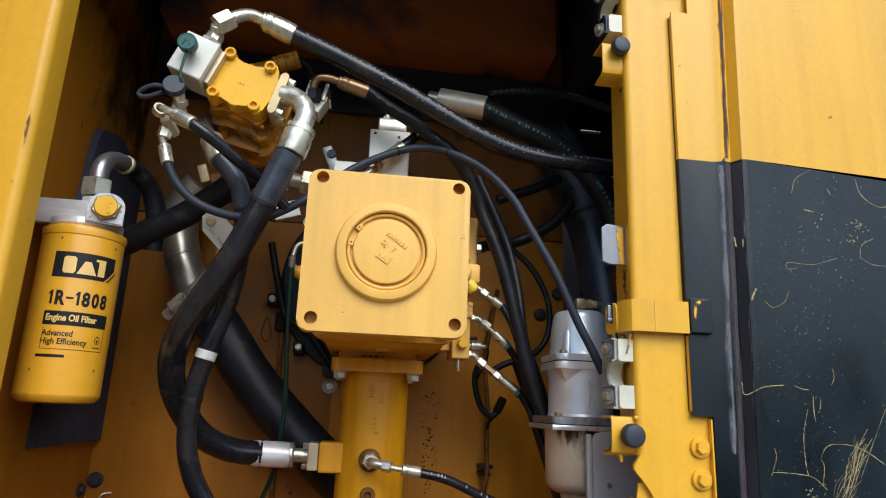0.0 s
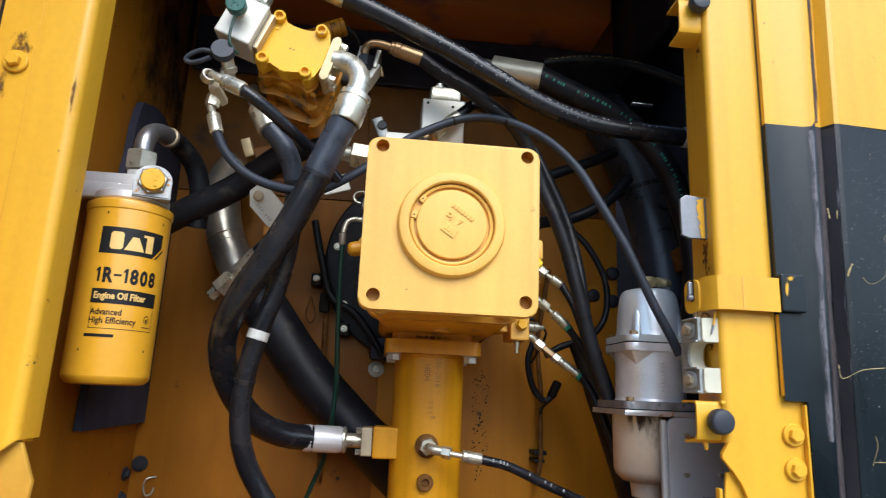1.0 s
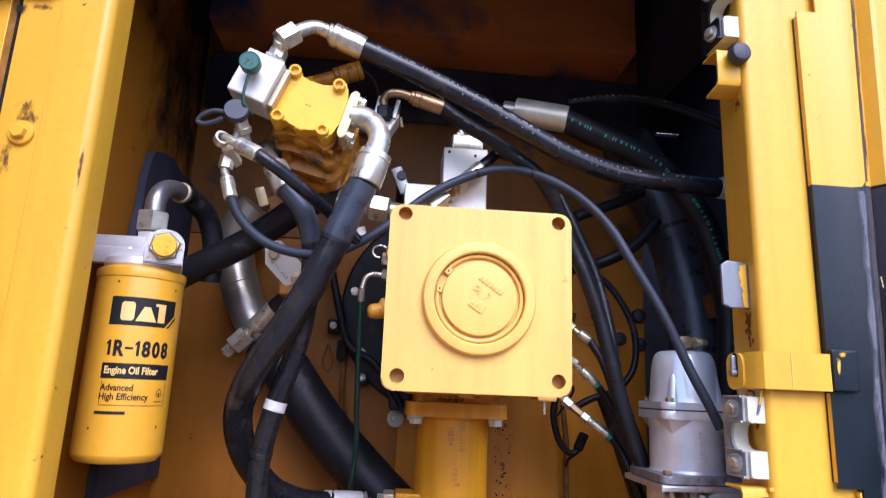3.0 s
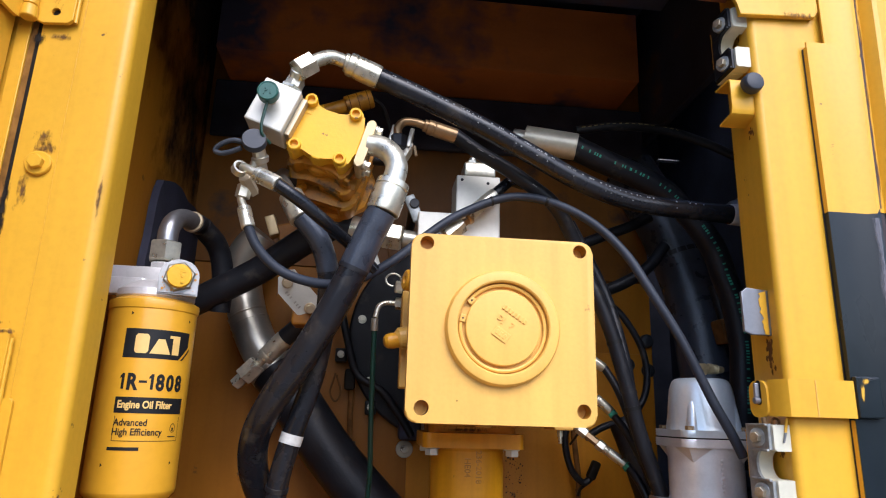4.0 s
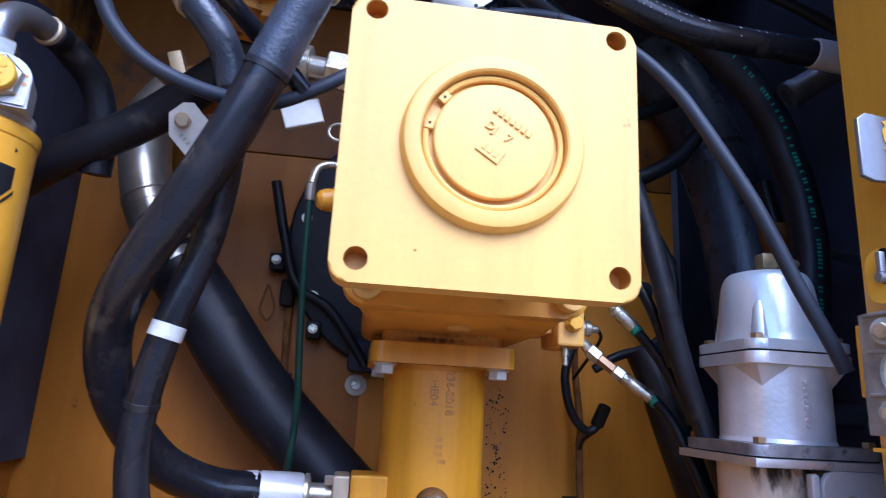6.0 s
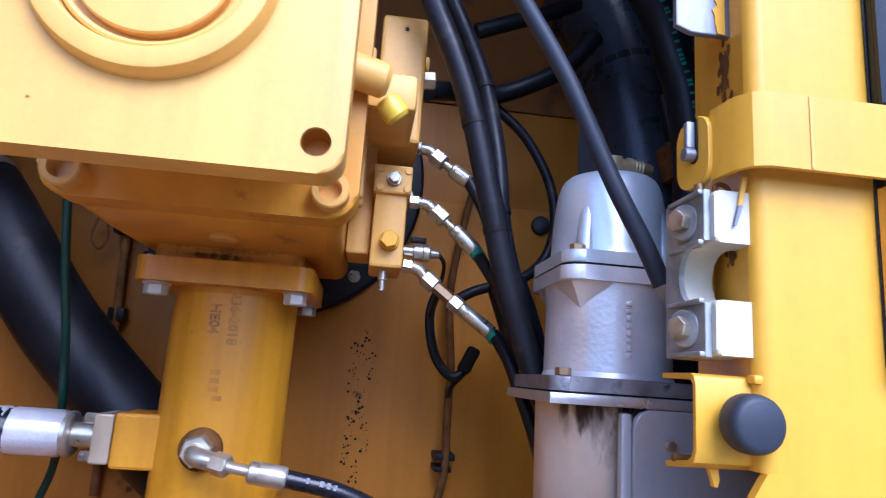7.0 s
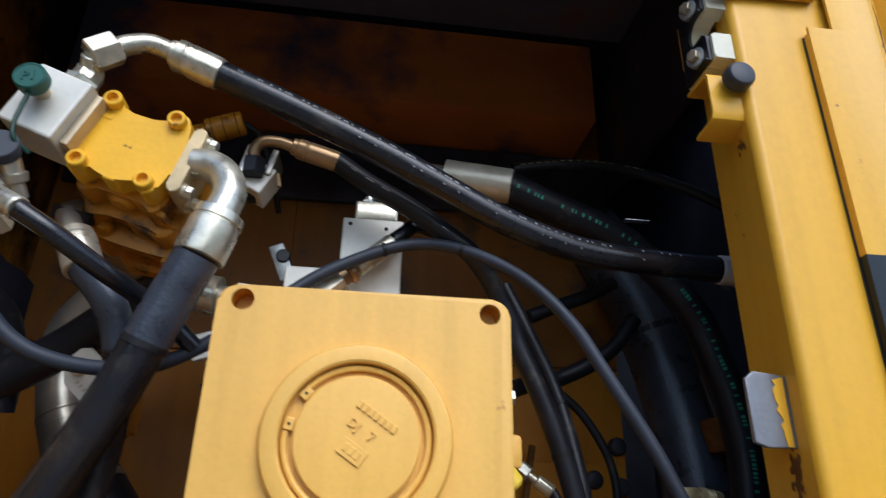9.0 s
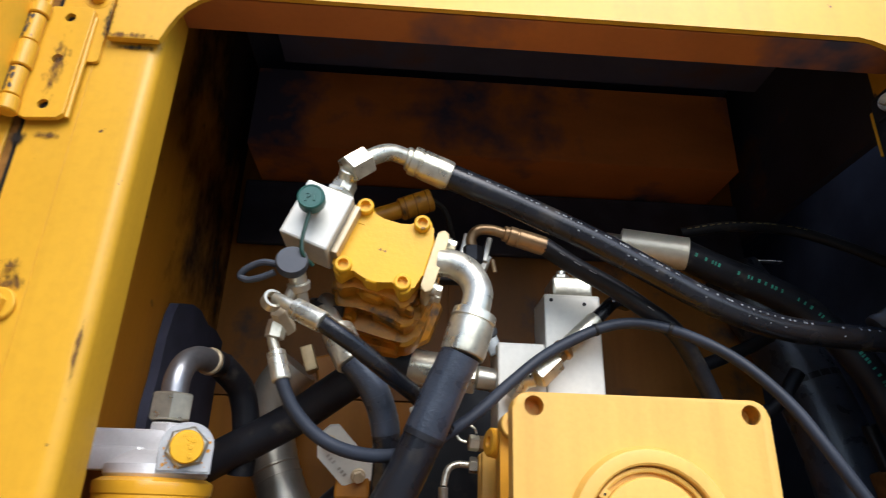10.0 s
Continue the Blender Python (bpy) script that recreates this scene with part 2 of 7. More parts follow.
def smudge(name, base, cover=0.3, strength=0.85, rough=0.8, scale=170, tall=0.45):
    """Thin film of dirt, or of painted shade, that breaks up towards its edge."""
    m = bpy.data.materials.new(name)
    m.use_nodes = True
    n, l = m.node_tree.nodes, m.node_tree.links
    b = n["Principled BSDF"]
    b.inputs["Base Color"].default_value = (*base, 1)
    b.inputs["Roughness"].default_value = rough
    b.inputs["Specular IOR Level"].default_value = 0.1
    tc = n.new("ShaderNodeTexCoord")
    far = n.new("ShaderNodeVectorMath")
    far.operation = "DISTANCE"
    far.inputs[1].default_value = (0.5, 0.5, 0.0)
    l.new(tc.outputs["UV"], far.inputs[0])
    mp = n.new("ShaderNodeMapping")
    mp.inputs["Scale"].default_value = (1, 1, tall)
    l.new(tc.outputs["Object"], mp.inputs[0])
    nz = n.new("ShaderNodeTexNoise")
    nz.inputs["Scale"].default_value, nz.inputs["Detail"].default_value, nz.inputs["Roughness"].default_value = scale, 7, 0.68
    l.new(mp.outputs[0], nz.inputs[0])
    edge = n.new("ShaderNodeMapRange")
    edge.inputs["From Min"].default_value, edge.inputs["From Max"].default_value = 0.5, 0.0
    edge.inputs["To Min"].default_value, edge.inputs["To Max"].default_value = -0.22, cover
    l.new(far.outputs["Value"], edge.inputs["Value"])
    add = n.new("ShaderNodeMath")
    l.new(nz.outputs["Fac"], add.inputs[0])
    l.new(edge.outputs[0], add.inputs[1])
    ramp = n.new("ShaderNodeMapRange")
    ramp.inputs["From Min"].default_value, ramp.inputs["From Max"].default_value = 0.55, 0.78
    ramp.inputs["To Max"].default_value = strength
    l.new(add.outputs[0], ramp.inputs["Value"])
    l.new(ramp.outputs[0], b.inputs["Alpha"])
    return m


SMUDGE = smudge("rubbed_rusty_dirt", (0.15, 0.075, 0.03))
SOOTMARK = smudge("black_greasy_dirt", (0.02, 0.017, 0.015), 0.36, 0.95)
BAKED = smudge("baked_oil", (0.045, 0.028, 0.018), 0.30, 0.95, 0.55, 90, 0.30)
OILHAZE = smudge("brown_oil_haze", (0.20, 0.12, 0.06), 0.22, 0.55, 0.5, 60, 0.30)
YELLOWRUB = smudge("yellow_showing_through", (0.72, 0.40, 0.05), 0.34, 0.95, 0.5, 150, 0.3)
SHADEFILM = smudge("brown_black_shade", (0.040, 0.026, 0.020), 0.46, 0.92, 0.75, 9, 0.6)
RUBGREY = smudge("rubbed_grey_edge", (0.19, 0.185, 0.20), 0.30, 0.75, 0.6, 60, 0.25)
DUSTFILM = smudge("purple_grey_dust", (0.080, 0.067, 0.070), 0.34, 0.85, 0.8, 150, 0.10)
KNUCKLE = surface("rubbed_knuckle_steel", (0.085, 0.07, 0.06), 0.6, metal=0.3, dark=0.5, scale=80, bump=0.3)
DULLY = surface("dull_primer_yellow", (0.66, 0.36, 0.045), 0.6, spec=0.25, dark=0.75, scale=18, fine=160, bump=0.2, chips=(0.30, 0.16, 0.04), chip_at=0.66, chip_scale=40, chip_soft=0.1)
WEAR = surface("worn_paint", (0.30, 0.145, 0.035), 0.85, dark=0.5, scale=50, bump=0.2, spec=0.08)
ELBOW = surface("dull_steel_elbow", (0.40, 0.40, 0.41), 0.34, metal=0.85, dark=0.6, scale=20, fine=160, bump=0.2)
BOSSGREY = surface("sand_cast_boss", (0.46, 0.46, 0.45), 0.5, metal=0.35, dark=0.7, scale=25, fine=200, bump=0.4)
FADED = surface("faded_black_paint", (0.042, 0.037, 0.041), 0.55, dark=0.35, scale=26, fine=200, bump=0.15, streak=8)
CHIPDOT = surface("stone_chip", (0.46, 0.44, 0.40), 0.7, dark=0.35, scale=30, bump=0.0, spec=0.2)
SCUFF = surface("fine_scuff", (0.06, 0.065, 0.07), 0.5, dark=0.5, scale=60, bump=0.0)
SCRAPED = surface("scraped_steel", (0.27, 0.28, 0.30), 0.42, metal=0.6, dark=0.6, scale=30, fine=220, bump=0.3, streak=4)
# Roof colour is dark and bluish to hold the shade up there
SHADEROOF = surface("shade_dark_roof_paint", (0.11, 0.11, 0.16), 0.7, spec=0.3, dark=0.5, scale=4, fine=60, bump=0.4, chips=(0.16, 0.075, 0.035), chip_at=0.60, chip_scale=4, chip_soft=0.15)
# Wall paint darkened for shade, with brown patches left showing
SHADEWALL = surface("shade_dark_wall_paint", (0.060, 0.058, 0.085), 0.7, spec=0.25, dark=0.5, scale=5, fine=60, bump=0.3, chips=(0.17, 0.07, 0.02), chip_at=0.56, chip_scale=5, chip_soft=0.16)
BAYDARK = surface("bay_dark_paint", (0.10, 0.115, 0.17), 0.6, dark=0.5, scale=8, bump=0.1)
RUST = surface("rust_stain", (0.22, 0.10, 0.03), 0.85, dark=0.5, scale=60, bump=0.4, spec=0.08)
SKYSCREEN = surface("sky_screen_paint", (0.07, 0.075, 0.06), 0.9, dark=0.5, scale=1.2, fine=20, bump=0.3)
EARTH = surface("yard_ground", (0.24, 0.215, 0.185), 0.9, dark=0.7, scale=1.5, fine=30, bump=0.4)


# ---- mesh helpers ----
V = Vector


def finish(bm, angle=32.0):
    bmesh.ops.recalc_face_normals(bm, faces=bm.faces)
    areas = {f: f.calc_area() for f in bm.faces}
    for e in bm.edges:
        if len(e.link_faces) != 2:
            e.smooth = False
            continue
        bend = e.calc_face_angle(0)
        a, b = (areas[f] for f in e.link_faces)
        e.smooth = bend < radians(angle) and not (bend > radians(4) and max(a, b) > 12 * min(a, b))
    for f in bm.faces:
        f.smooth = True


def link(name, bm, material):
    finish(bm)
    me = bpy.data.meshes.new(name)
    bm.to_mesh(me)
    bm.free()
    me.materials.append(material)
    return new(name, me)


def part(name, bm, material, parent, label=""):
    ob = link(name, bm, material)
    ob.parent = parent
    if not parent.parent:
        ob.matrix_parent_inverse = Matrix.Translation(-parent.location)
    if label:
        tagged(ob, label)
    return ob


def thing(name, loc, label, category, group="", kind=""):
    ob = new(name)
    ob.empty_display_size = 0.02
    ob.location = loc
    return tagged(ob, label, category, group, kind)


def structure(name, bm, material, label="", category=""):
    return tagged(link(name, bm, material), label, category, kind="structure")


def axes(d):
    """Two unit vectors square to d."""
    d = V(d).normalized()
    a = d.cross(V((0, 0, 1)) if abs(d.z) < 0.9 else V((1, 0, 0))).normalized()
    return d, a, d.cross(a).normalized()


def lathe(bm, p0, direction, profile, seg=28, spin=0.0, caps=True):
    """A turned body: profile rows are (distance along, radius)."""
    d, a, b = axes(direction)
    p0 = V(p0)
    rings = []
    for s, r in profile:
        if r < 1e-5:
            rings.append([bm.verts.new(p0 + d * s)])
            continue
        ring = []
        for i in range(seg):
            w = 2 * math.pi * i / seg + spin
            ring.append(bm.verts.new(p0 + d * s + (a * math.cos(w) + b * math.sin(w)) * r))
        rings.append(ring)
    for q, r in zip(rings, rings[1:]):
        if len(q) == 1 and len(r) == 1:
            continue
        for i in range(seg):
            j = (i + 1) % seg
            if len(q) == 1:
                bm.faces.new((q[0], r[i], r[j]))
            elif len(r) == 1:
                bm.faces.new((q[i], q[j], r[0]))
            else:
                bm.faces.new((q[i], q[j], r[j], r[i]))
    for ring in (rings[0], rings[-1]):
        if caps and len(ring) > 1:
            bm.faces.new(ring)
    return bm


def rod(p0, p1, r, seg=24, edge=0.12, bm=None, r1=None):
    bm = bm or bmesh.new()
    p0, p1 = V(p0), V(p1)
    n = (p1 - p0).length
    r1 = r if r1 is None else r1
    e = min(edge * min(r, r1), n * 0.3)
    return lathe(bm, p0, p1 - p0, [(0, r - e), (e, r), (n - e, r1), (n, r1 - e)], seg)


def hexa(p0, p1, r, bm=None, spin=0.3):
    """Hexagon nut or head with chamfered ends; r over the corners."""
    bm = bm or bmesh.new()
    p0, p1 = V(p0), V(p1)
    n = (p1 - p0).length
    e = min(0.1 * r, n * 0.25)
    return lathe(bm, p0, p1 - p0, [(0, r * 0.9), (e, r), (n - e, r), (n, r * 0.9)], 6, spin)


def smooth_path(pts, n=7):
    pts = [V(p) for p in pts]
    if len(pts) == 2:
        return [pts[0].lerp(pts[1], i / n) for i in range(n + 1)]
    q = [pts[0] * 2 - pts[1]] + pts + [pts[-1] * 2 - pts[-2]]
    out = []
    for i in range(1, len(q) - 2):
        a, b, c, d = q[i - 1:i + 3]
        for k in range(n):
            t = k / n
            out.append(0.5 * ((2 * b) + (c - a) * t + (2 * a - 5 * b + 4 * c - d) * t * t + (3 * b - a - 3 * c + d) * t ** 3))
    out.append(pts[-1])
    return out


def transport(path):
    """Tangent and two side vectors along a path, with no twist."""
    tans = [(path[min(i + 1, len(path) - 1)] - path[max(i - 1, 0)]).normalized() for i in range(len(path))]
    _, a, _ = axes(tans[0])
    out = []
    for t in tans:
        a = (a - t * a.dot(t)).normalized()
        out.append((t, a, t.cross(a)))
    return out


def sweep(pts, r, seg=18, n=7, bm=None, wobble=0.0):
    bm = bm or bmesh.new()
    path = smooth_path(pts, n)
    rings = []
    for i, (p, (t, a, b)) in enumerate(zip(path, transport(path))):
        rr = r * (1 + wobble * math.sin(i * 2.1))
        rings.append([bm.verts.new(p + (a * math.cos(2 * math.pi * k / seg) + b * math.sin(2 * math.pi * k / seg)) * rr) for k in range(seg)])
    for q, s in zip(rings, rings[1:]):
        for k in range(seg):
            j = (k + 1) % seg
            bm.faces.new((q[k], q[j], s[j], s[k]))
    bm.faces.new(rings[0])
    bm.faces.new(rings[-1])
    return bm


def marks(pts, r, facing, start, stop, step, length, width, rng, bm=None, n=12, fill=0.75):
    """Printed dashes lying on a hose, on the side that faces the given way; each is a thin raised patch."""
    bm = bm or bmesh.new()
    path = smooth_path(pts, n)
    tans = transport(path)
    run = [0.0]
    for a, b in zip(path, path[1:]):
        run.append(run[-1] + (b - a).length)
    f = V(facing).normalized()

    def at(s):
        for i in range(len(run) - 1):
            if run[i + 1] >= s:
                k = (s - run[i]) / max(1e-9, run[i + 1] - run[i])
                return path[i].lerp(path[i + 1], k), tans[i][0]
        return path[-1], tans[-1][0]

    s = start
    while s < min(stop, run[-1] - length):
        if rng.random() < fill:
            ln = length * rng.uniform(0.6, 1.0)
            grid = []
            for q in (s, s + ln):
                p, t = at(q)
                out = (f - t * f.dot(t)).normalized()
                side = t.cross(out)
                row = []
                for w in (-0.5, 0.0, 0.5):
                    g = w * width / r
                    row.append(bm.verts.new(p + (out * math.cos(g) + side * math.sin(g)) * (r + 0.0003)))
                grid.append(row)
            for w in (0, 1):
                bm.faces.new((grid[0][w], grid[0][w + 1], grid[1][w + 1], grid[1][w]))
        s += step
    return bm


def rbox(lo, hi, bevel=0.002, bm=None, turn=None, about=None, seg=2):
    bm = bm or bmesh.new()
    lo, hi = V(lo), V(hi)
    got = bmesh.ops.create_cube(bm, size=1.0)
    vs = got["verts"]
    for v in vs:
        v.co = V(((lo.x + hi.x) / 2 + v.co.x * (hi.x - lo.x), (lo.y + hi.y) / 2 + v.co.y * (hi.y - lo.y), (lo.z + hi.z) / 2 + v.co.z * (hi.z - lo.z)))
    if bevel:
        es = {e for v in vs for e in v.link_edges}
        out = bmesh.ops.bevel(bm, geom=list(es), offset=bevel, segments=seg, profile=0.5, affect="EDGES")
        vs = list({v for f in out["faces"] for v in f.verts} | {v for v in vs if v.is_valid})
    if turn is not None:
        c = V(about) if about else (lo + hi) / 2
        for v in vs:
            v.co = c + turn @ (v.co - c)
    return bm


def prism(outline, y0, y1, bevel=0.0, bm=None):
    """An outline in x and z, cut through from y0 to y1."""
    bm = bm or bmesh.new()
    fr = [bm.verts.new((x, y0, z)) for x, z in outline]
    bk = [bm.verts.new((x, y1, z)) for x, z in outline]
    f = bm.faces.new(fr)
    bm.faces.new(bk[::-1])
    for i in range(len(fr)):
        j = (i + 1) % len(fr)
        bm.faces.new((fr[i], bk[i], bk[j], fr[j]))
    if bevel:
        bmesh.ops.bevel(bm, geom=list(f.edges), offset=bevel, segments=2, profile=0.5, affect="EDGES")
    return bm


def extrude_plan(plan, z0, z1, bm=None):
    """An outline in x and y, raised from z0 to z1."""
    bm = bm or bmesh.new()
    lo = [bm.verts.new((x, y, z0)) for x, y in plan]
    hi = [bm.verts.new((x, y, z1)) for x, y in plan]
    bm.faces.new(lo[::-1])
    bm.faces.new(hi)
    for i in range(len(lo)):
        j = (i + 1) % len(lo)
        bm.faces.new((lo[i], lo[j], hi[j], hi[i]))
    return bm


def rounded(x0, z0, x1, z1, r, n=5):
    pts = []
    for cx, cz, a0 in ((x1 - r, z1 - r, 0), (x0 + r, z1 - r, 90), (x0 + r, z0 + r, 180), (x1 - r, z0 + r, 270)):
        for i in range(n + 1):
            a = radians(a0 + 90 * i / n)
            pts.append((cx + r * math.cos(a), cz + r * math.sin(a)))
    return pts


def turn_y(deg):
    """Turn about y; positive turns clockwise as seen from the front."""
    return Matrix.Rotation(radians(deg), 3, "Y")


def move_verts(bm, fn):
    for v in bm.verts:
        v.co = fn(v.co)
    return bm


def drill(ob, holes):
    """Cuts round holes through a mesh: rows of (start, direction, radius, depth)."""
    for p, d, r, depth in holes:
        cb = lathe(bmesh.new(), V(p), d, [(0, r), (depth, r)], 24)
        bmesh.ops.recalc_face_normals(cb, faces=cb.faces)
        me = bpy.data.meshes.new("cutter")
        cb.to_mesh(me)
        cb.free()
        c = new("cutter", me)
        md = ob.modifiers.new("hole", "BOOLEAN")
        md.operation, md.object, md.solver = "DIFFERENCE", c, "EXACT"
        dg = bpy.context.evaluated_depsgraph_get()
        dg.update()
        done = bpy.data.meshes.new_from_object(ob.evaluated_get(dg))
        ob.modifiers.clear()
        ob.data = done
        bpy.data.objects.remove(c)
        bpy.data.meshes.remove(me)
    bm = bmesh.new()
    bm.from_mesh(ob.data)
    finish(bm)
    bm.to_mesh(ob.data)
    bm.free()
    return ob


def letters(text, size, bold=0.0, depth=0.0004, align="LEFT"):
    """A bmesh of flat lettering in the x-y plane, in the built-in font."""
    cu = bpy.data.curves.new("lettering", "FONT")
    cu.body, cu.size, cu.offset, cu.extrude, cu.align_x, cu.resolution_u = text, size, bold, depth / 2, align, 3
    ob = bpy.data.objects.new("lettering", cu)
    scene.collection.objects.link(ob)
    dg = bpy.context.evaluated_depsgraph_get()
    dg.update()
    me = bpy.data.meshes.new_from_object(ob.evaluated_get(dg))
    bm = bmesh.new()
    bm.from_mesh(me)
    bpy.data.objects.remove(ob)
    bpy.data.meshes.remove(me)
    return bm


def bolt(parent, p, out, r, h, material, washer=0.0, name="bolt", wmat=None):
    """Hexagon head with a stub of shank behind it, standing out along a direction."""
    p, o = V(p), V(out).normalized()
    bm = hexa(p, p + o * (h + 0.003), r)
    lathe(bm, p - o * 0.01, o, [(0, r * 0.55), (0.01, r * 0.55)], 12)
    head_ob = part(name, bm, material, parent)
    if washer:
        part("washer", rod(p - o * 0.004, p + o * 0.003, washer, 24, 0.08), wmat or material, head_ob)
    return head_ob


def socket(parent, p, out, r, h, material, hollow=INK):
    """Socket-head cap screw: a cylinder with a hexagon recess."""
    p, o = V(p), V(out).normalized()
    bm = lathe(bmesh.new(), p - o * 0.012, o, [(0, r), (0.012 + h - 0.0012, r), (0.012 + h, r - 0.0012), (0.012 + h, r * 0.62), (0.012 + h - r * 0.7, r * 0.55), (0.012 + h - r * 0.7, 0)], 24)
    return part("socket_screw", bm, material, parent)


rng = random.Random(7)


# ---- the setting ----
bm = bmesh.new()
bmesh.ops.create_grid(bm, x_segments=8, y_segments=8, size=300)
structure("ground", bm, EARTH, "pale dusty yard ground round the machine", "ground")

# Added wall, out of view: blocks low sky and darkens reflections
yard = [(-9, 3), (-9, -5), (-5, -7.5), (5, -7.5), (9, -5), (9, 3)]
bm = bmesh.new()
tops = (2.4, 2.4, 2.4, 2.6, 2.6, 2.6)
lo_, hi_ = [[bm.verts.new((x, y, t * k)) for (x, y), t in zip(yard, tops)] for k in (0, 1)]
lo2, hi2 = [[bm.verts.new((x * 1.03, y * 1.03, t * k)) for (x, y), t in zip(yard, tops)] for k in (0, 1)]
for i in range(len(yard) - 1):
    bm.faces.new((lo_[i], lo_[i + 1], hi_[i + 1], hi_[i]))
    bm.faces.new((lo2[i], hi2[i], hi2[i + 1], lo2[i + 1]))
    bm.faces.new((hi_[i], hi_[i + 1], hi2[i + 1], hi2[i]))
structure("wall_sky_screen", bm, SKYSCREEN, "plain added wall, out of view, that blocks low sky", "wall")

FACE = 0.818          # the outer skin of the machine
LEFT, RIGHT = -0.430, 0.374   # inner faces of the two posts
TOP, SILL = 2.305, 1.455

# back wall: upper and lower sheets with a lap, toned for light and shade, open to the dark bay at its far end
structure("wall_back", rbox((-0.53, 1.385, 1.15), (0.0798, 1.40, 1.989), 0.001), INNER, "oil-stained yellow painted rear bulkhead, darkened for shade", "wall")
structure("wall_back_right", rbox((0.08, 1.385, 1.15), (0.462, 1.40, 1.989), 0.001), BULKHEAD, "right part of the rear bulkhead, yellow made lighter for the light there", "wall")
structure("wall_back_middle", rbox((-0.53, 1.385, 1.991), (-0.1002, 1.40, 2.75), 0.001), MIDSHADE, "stained upper left part of the rear bulkhead, browned for shade", "wall")
structure("wall_back_upper", rbox((-0.10, 1.385, 1.991), (0.462, 1.40, 2.75), 0.001), MIDSHADE, "upper part of the rear bulkhead, browned for shade", "wall")
lap = thing("bulkhead_plate", (0.25, 1.385, 1.2), "yellow painted cover plate screwed onto the bulkhead", "plate")
part("sheet", rbox((-0.045, 1.3795, 1.16), (0.458, 1.3845, 1.838), 0.0015), PLATEY, lap)
structure("wall_left", rbox((-0.52, 0.87, 1.15), (-0.50, 1.384, 2.75), 0.001), INNER, "oil-stained yellow side wall of the compartment, darkened for shade", "wall")
structure("wall_right", rbox((0.74, 0.85, 1.15), (0.76, 1.9, 2.75), 0.002), BAYDARK, "dark blue-grey far wall of the bay", "wall")
structure("wall_right_upper", rbox((0.4625, 0.87, 2.315), (0.478, 1.40, 2.639), 0.001), SHADEWALL, "brown side wall above the opening to the bay, darkened for shade", "wall")
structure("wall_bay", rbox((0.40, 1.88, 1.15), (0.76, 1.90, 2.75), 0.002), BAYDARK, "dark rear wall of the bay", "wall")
structure("wall_bay_side", rbox((0.44, 1.40, 1.15), (0.455, 1.88, 2.75), 0.001), FOAM_SHADE, "dark inner side of the bay", "wall")
# Ceiling left open over the bay, out of view, to let light in
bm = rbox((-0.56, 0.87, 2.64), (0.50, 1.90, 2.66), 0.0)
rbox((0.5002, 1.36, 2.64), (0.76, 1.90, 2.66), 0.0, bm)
structure("ceiling", bm, SHADEROOF, "insulated roof of the compartment, coloured dark for its shade", "ceiling")
structure("floor", rbox((-0.56, 0.84, 1.20), (0.76, 1.90, 1.22), 0.0), INNER, "dirty yellow steel floor of the compartment", "floor")
section = [(1.25, 2.395), (1.384, 2.395), (1.384, 2.405), (1.262, 2.405), (1.262, 2.545), (1.384, 2.545), (1.384, 2.555), (1.25, 2.555)]
bm = move_verts(extrude_plan(section, -0.462, 0.405), lambda c: V((c.z, c.x, c.y)))
structure("crossbeam", bm, SOOTY, "channel crossbeam in dull yellow paint under the roof", "beam")
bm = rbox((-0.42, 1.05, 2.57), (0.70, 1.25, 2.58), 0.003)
structure("roof_stiffener", bm, SHADEROOF, "roof stiffener plate, coloured dark for the shade under the roof", "beam")

# posts: folded sheet, front face with a return into the compartment
def corner(cx, cy, r, a0, a1, n=5):
    return [(cx + r * math.cos(radians(a0 + (a1 - a0) * i / n)), cy + r * math.sin(radians(a0 + (a1 - a0) * i / n))) for i in range(n + 1)]


plan = [(x, FACE) for x in (-0.5355, -0.522, -0.512, -0.505, -0.497, -0.474, -0.460, -0.448)] + corner(LEFT - 0.012, FACE + 0.012, 0.012, -90, 0) + [(LEFT, 0.868), (LEFT - 0.006, 0.868)] + corner(LEFT - 0.012, FACE + 0.012, 0.006, 0, -90) + [(-0.5355, FACE + 0.006)]
bm = extrude_plan(plan, 1.462, 2.70)
for v in bm.verts:
    if v.co.z < 1.5:
        foot = [(-0.54, 1.464), (-0.512, 1.470), (-0.505, 1.467), (-0.497, 1.464), (-0.474, 1.464), (-0.460, 1.487), (-0.448, 1.507), (-0.442, 1.518), (-0.433, 1.527), (-0.42, 1.532)]
        for (xa, za), (xb, zb) in zip(foot, foot[1:]):
            if xa <= v.co.x <= xb:
                v.co.z = za + (zb - za) * (v.co.x - xa) / (xb - xa)
                break
bmesh.ops.delete(bm, geom=[f for f in bm.faces if all(v.co.z < 1.56 for v in f.verts)], context="FACES")
structure("post_left", bm, YELLOW, "yellow folded steel door post with worn paint", "post")
structure("post_left_edge", rbox((-0.5645, 0.8185, 1.456), (-0.5487, 0.90, 2.75), 0.001), YELLOW, "yellow frame edge beside the hinges", "post")
structure("post_left_jamb", rbox((-0.5485, 0.8205, 1.456), (-0.5415, 0.90, 2.75), 0.0005), WEAR, "brown stained frame edge behind the hinges", "post")
bm = prism([(-0.53, 1.4555), (-0.415, 1.4555), (-0.413, 1.485), (-0.430, 1.524), (-0.47, 1.55), (-0.53, 1.55)], 0.832, 0.838, 0.001)
structure("post_gap", rbox((-0.5414, 0.8205, 1.456), (-0.5345, 0.8235, 2.75), 0.0005), GRIME_HOLLOW, "greasy black gap beside the hinges", "post")
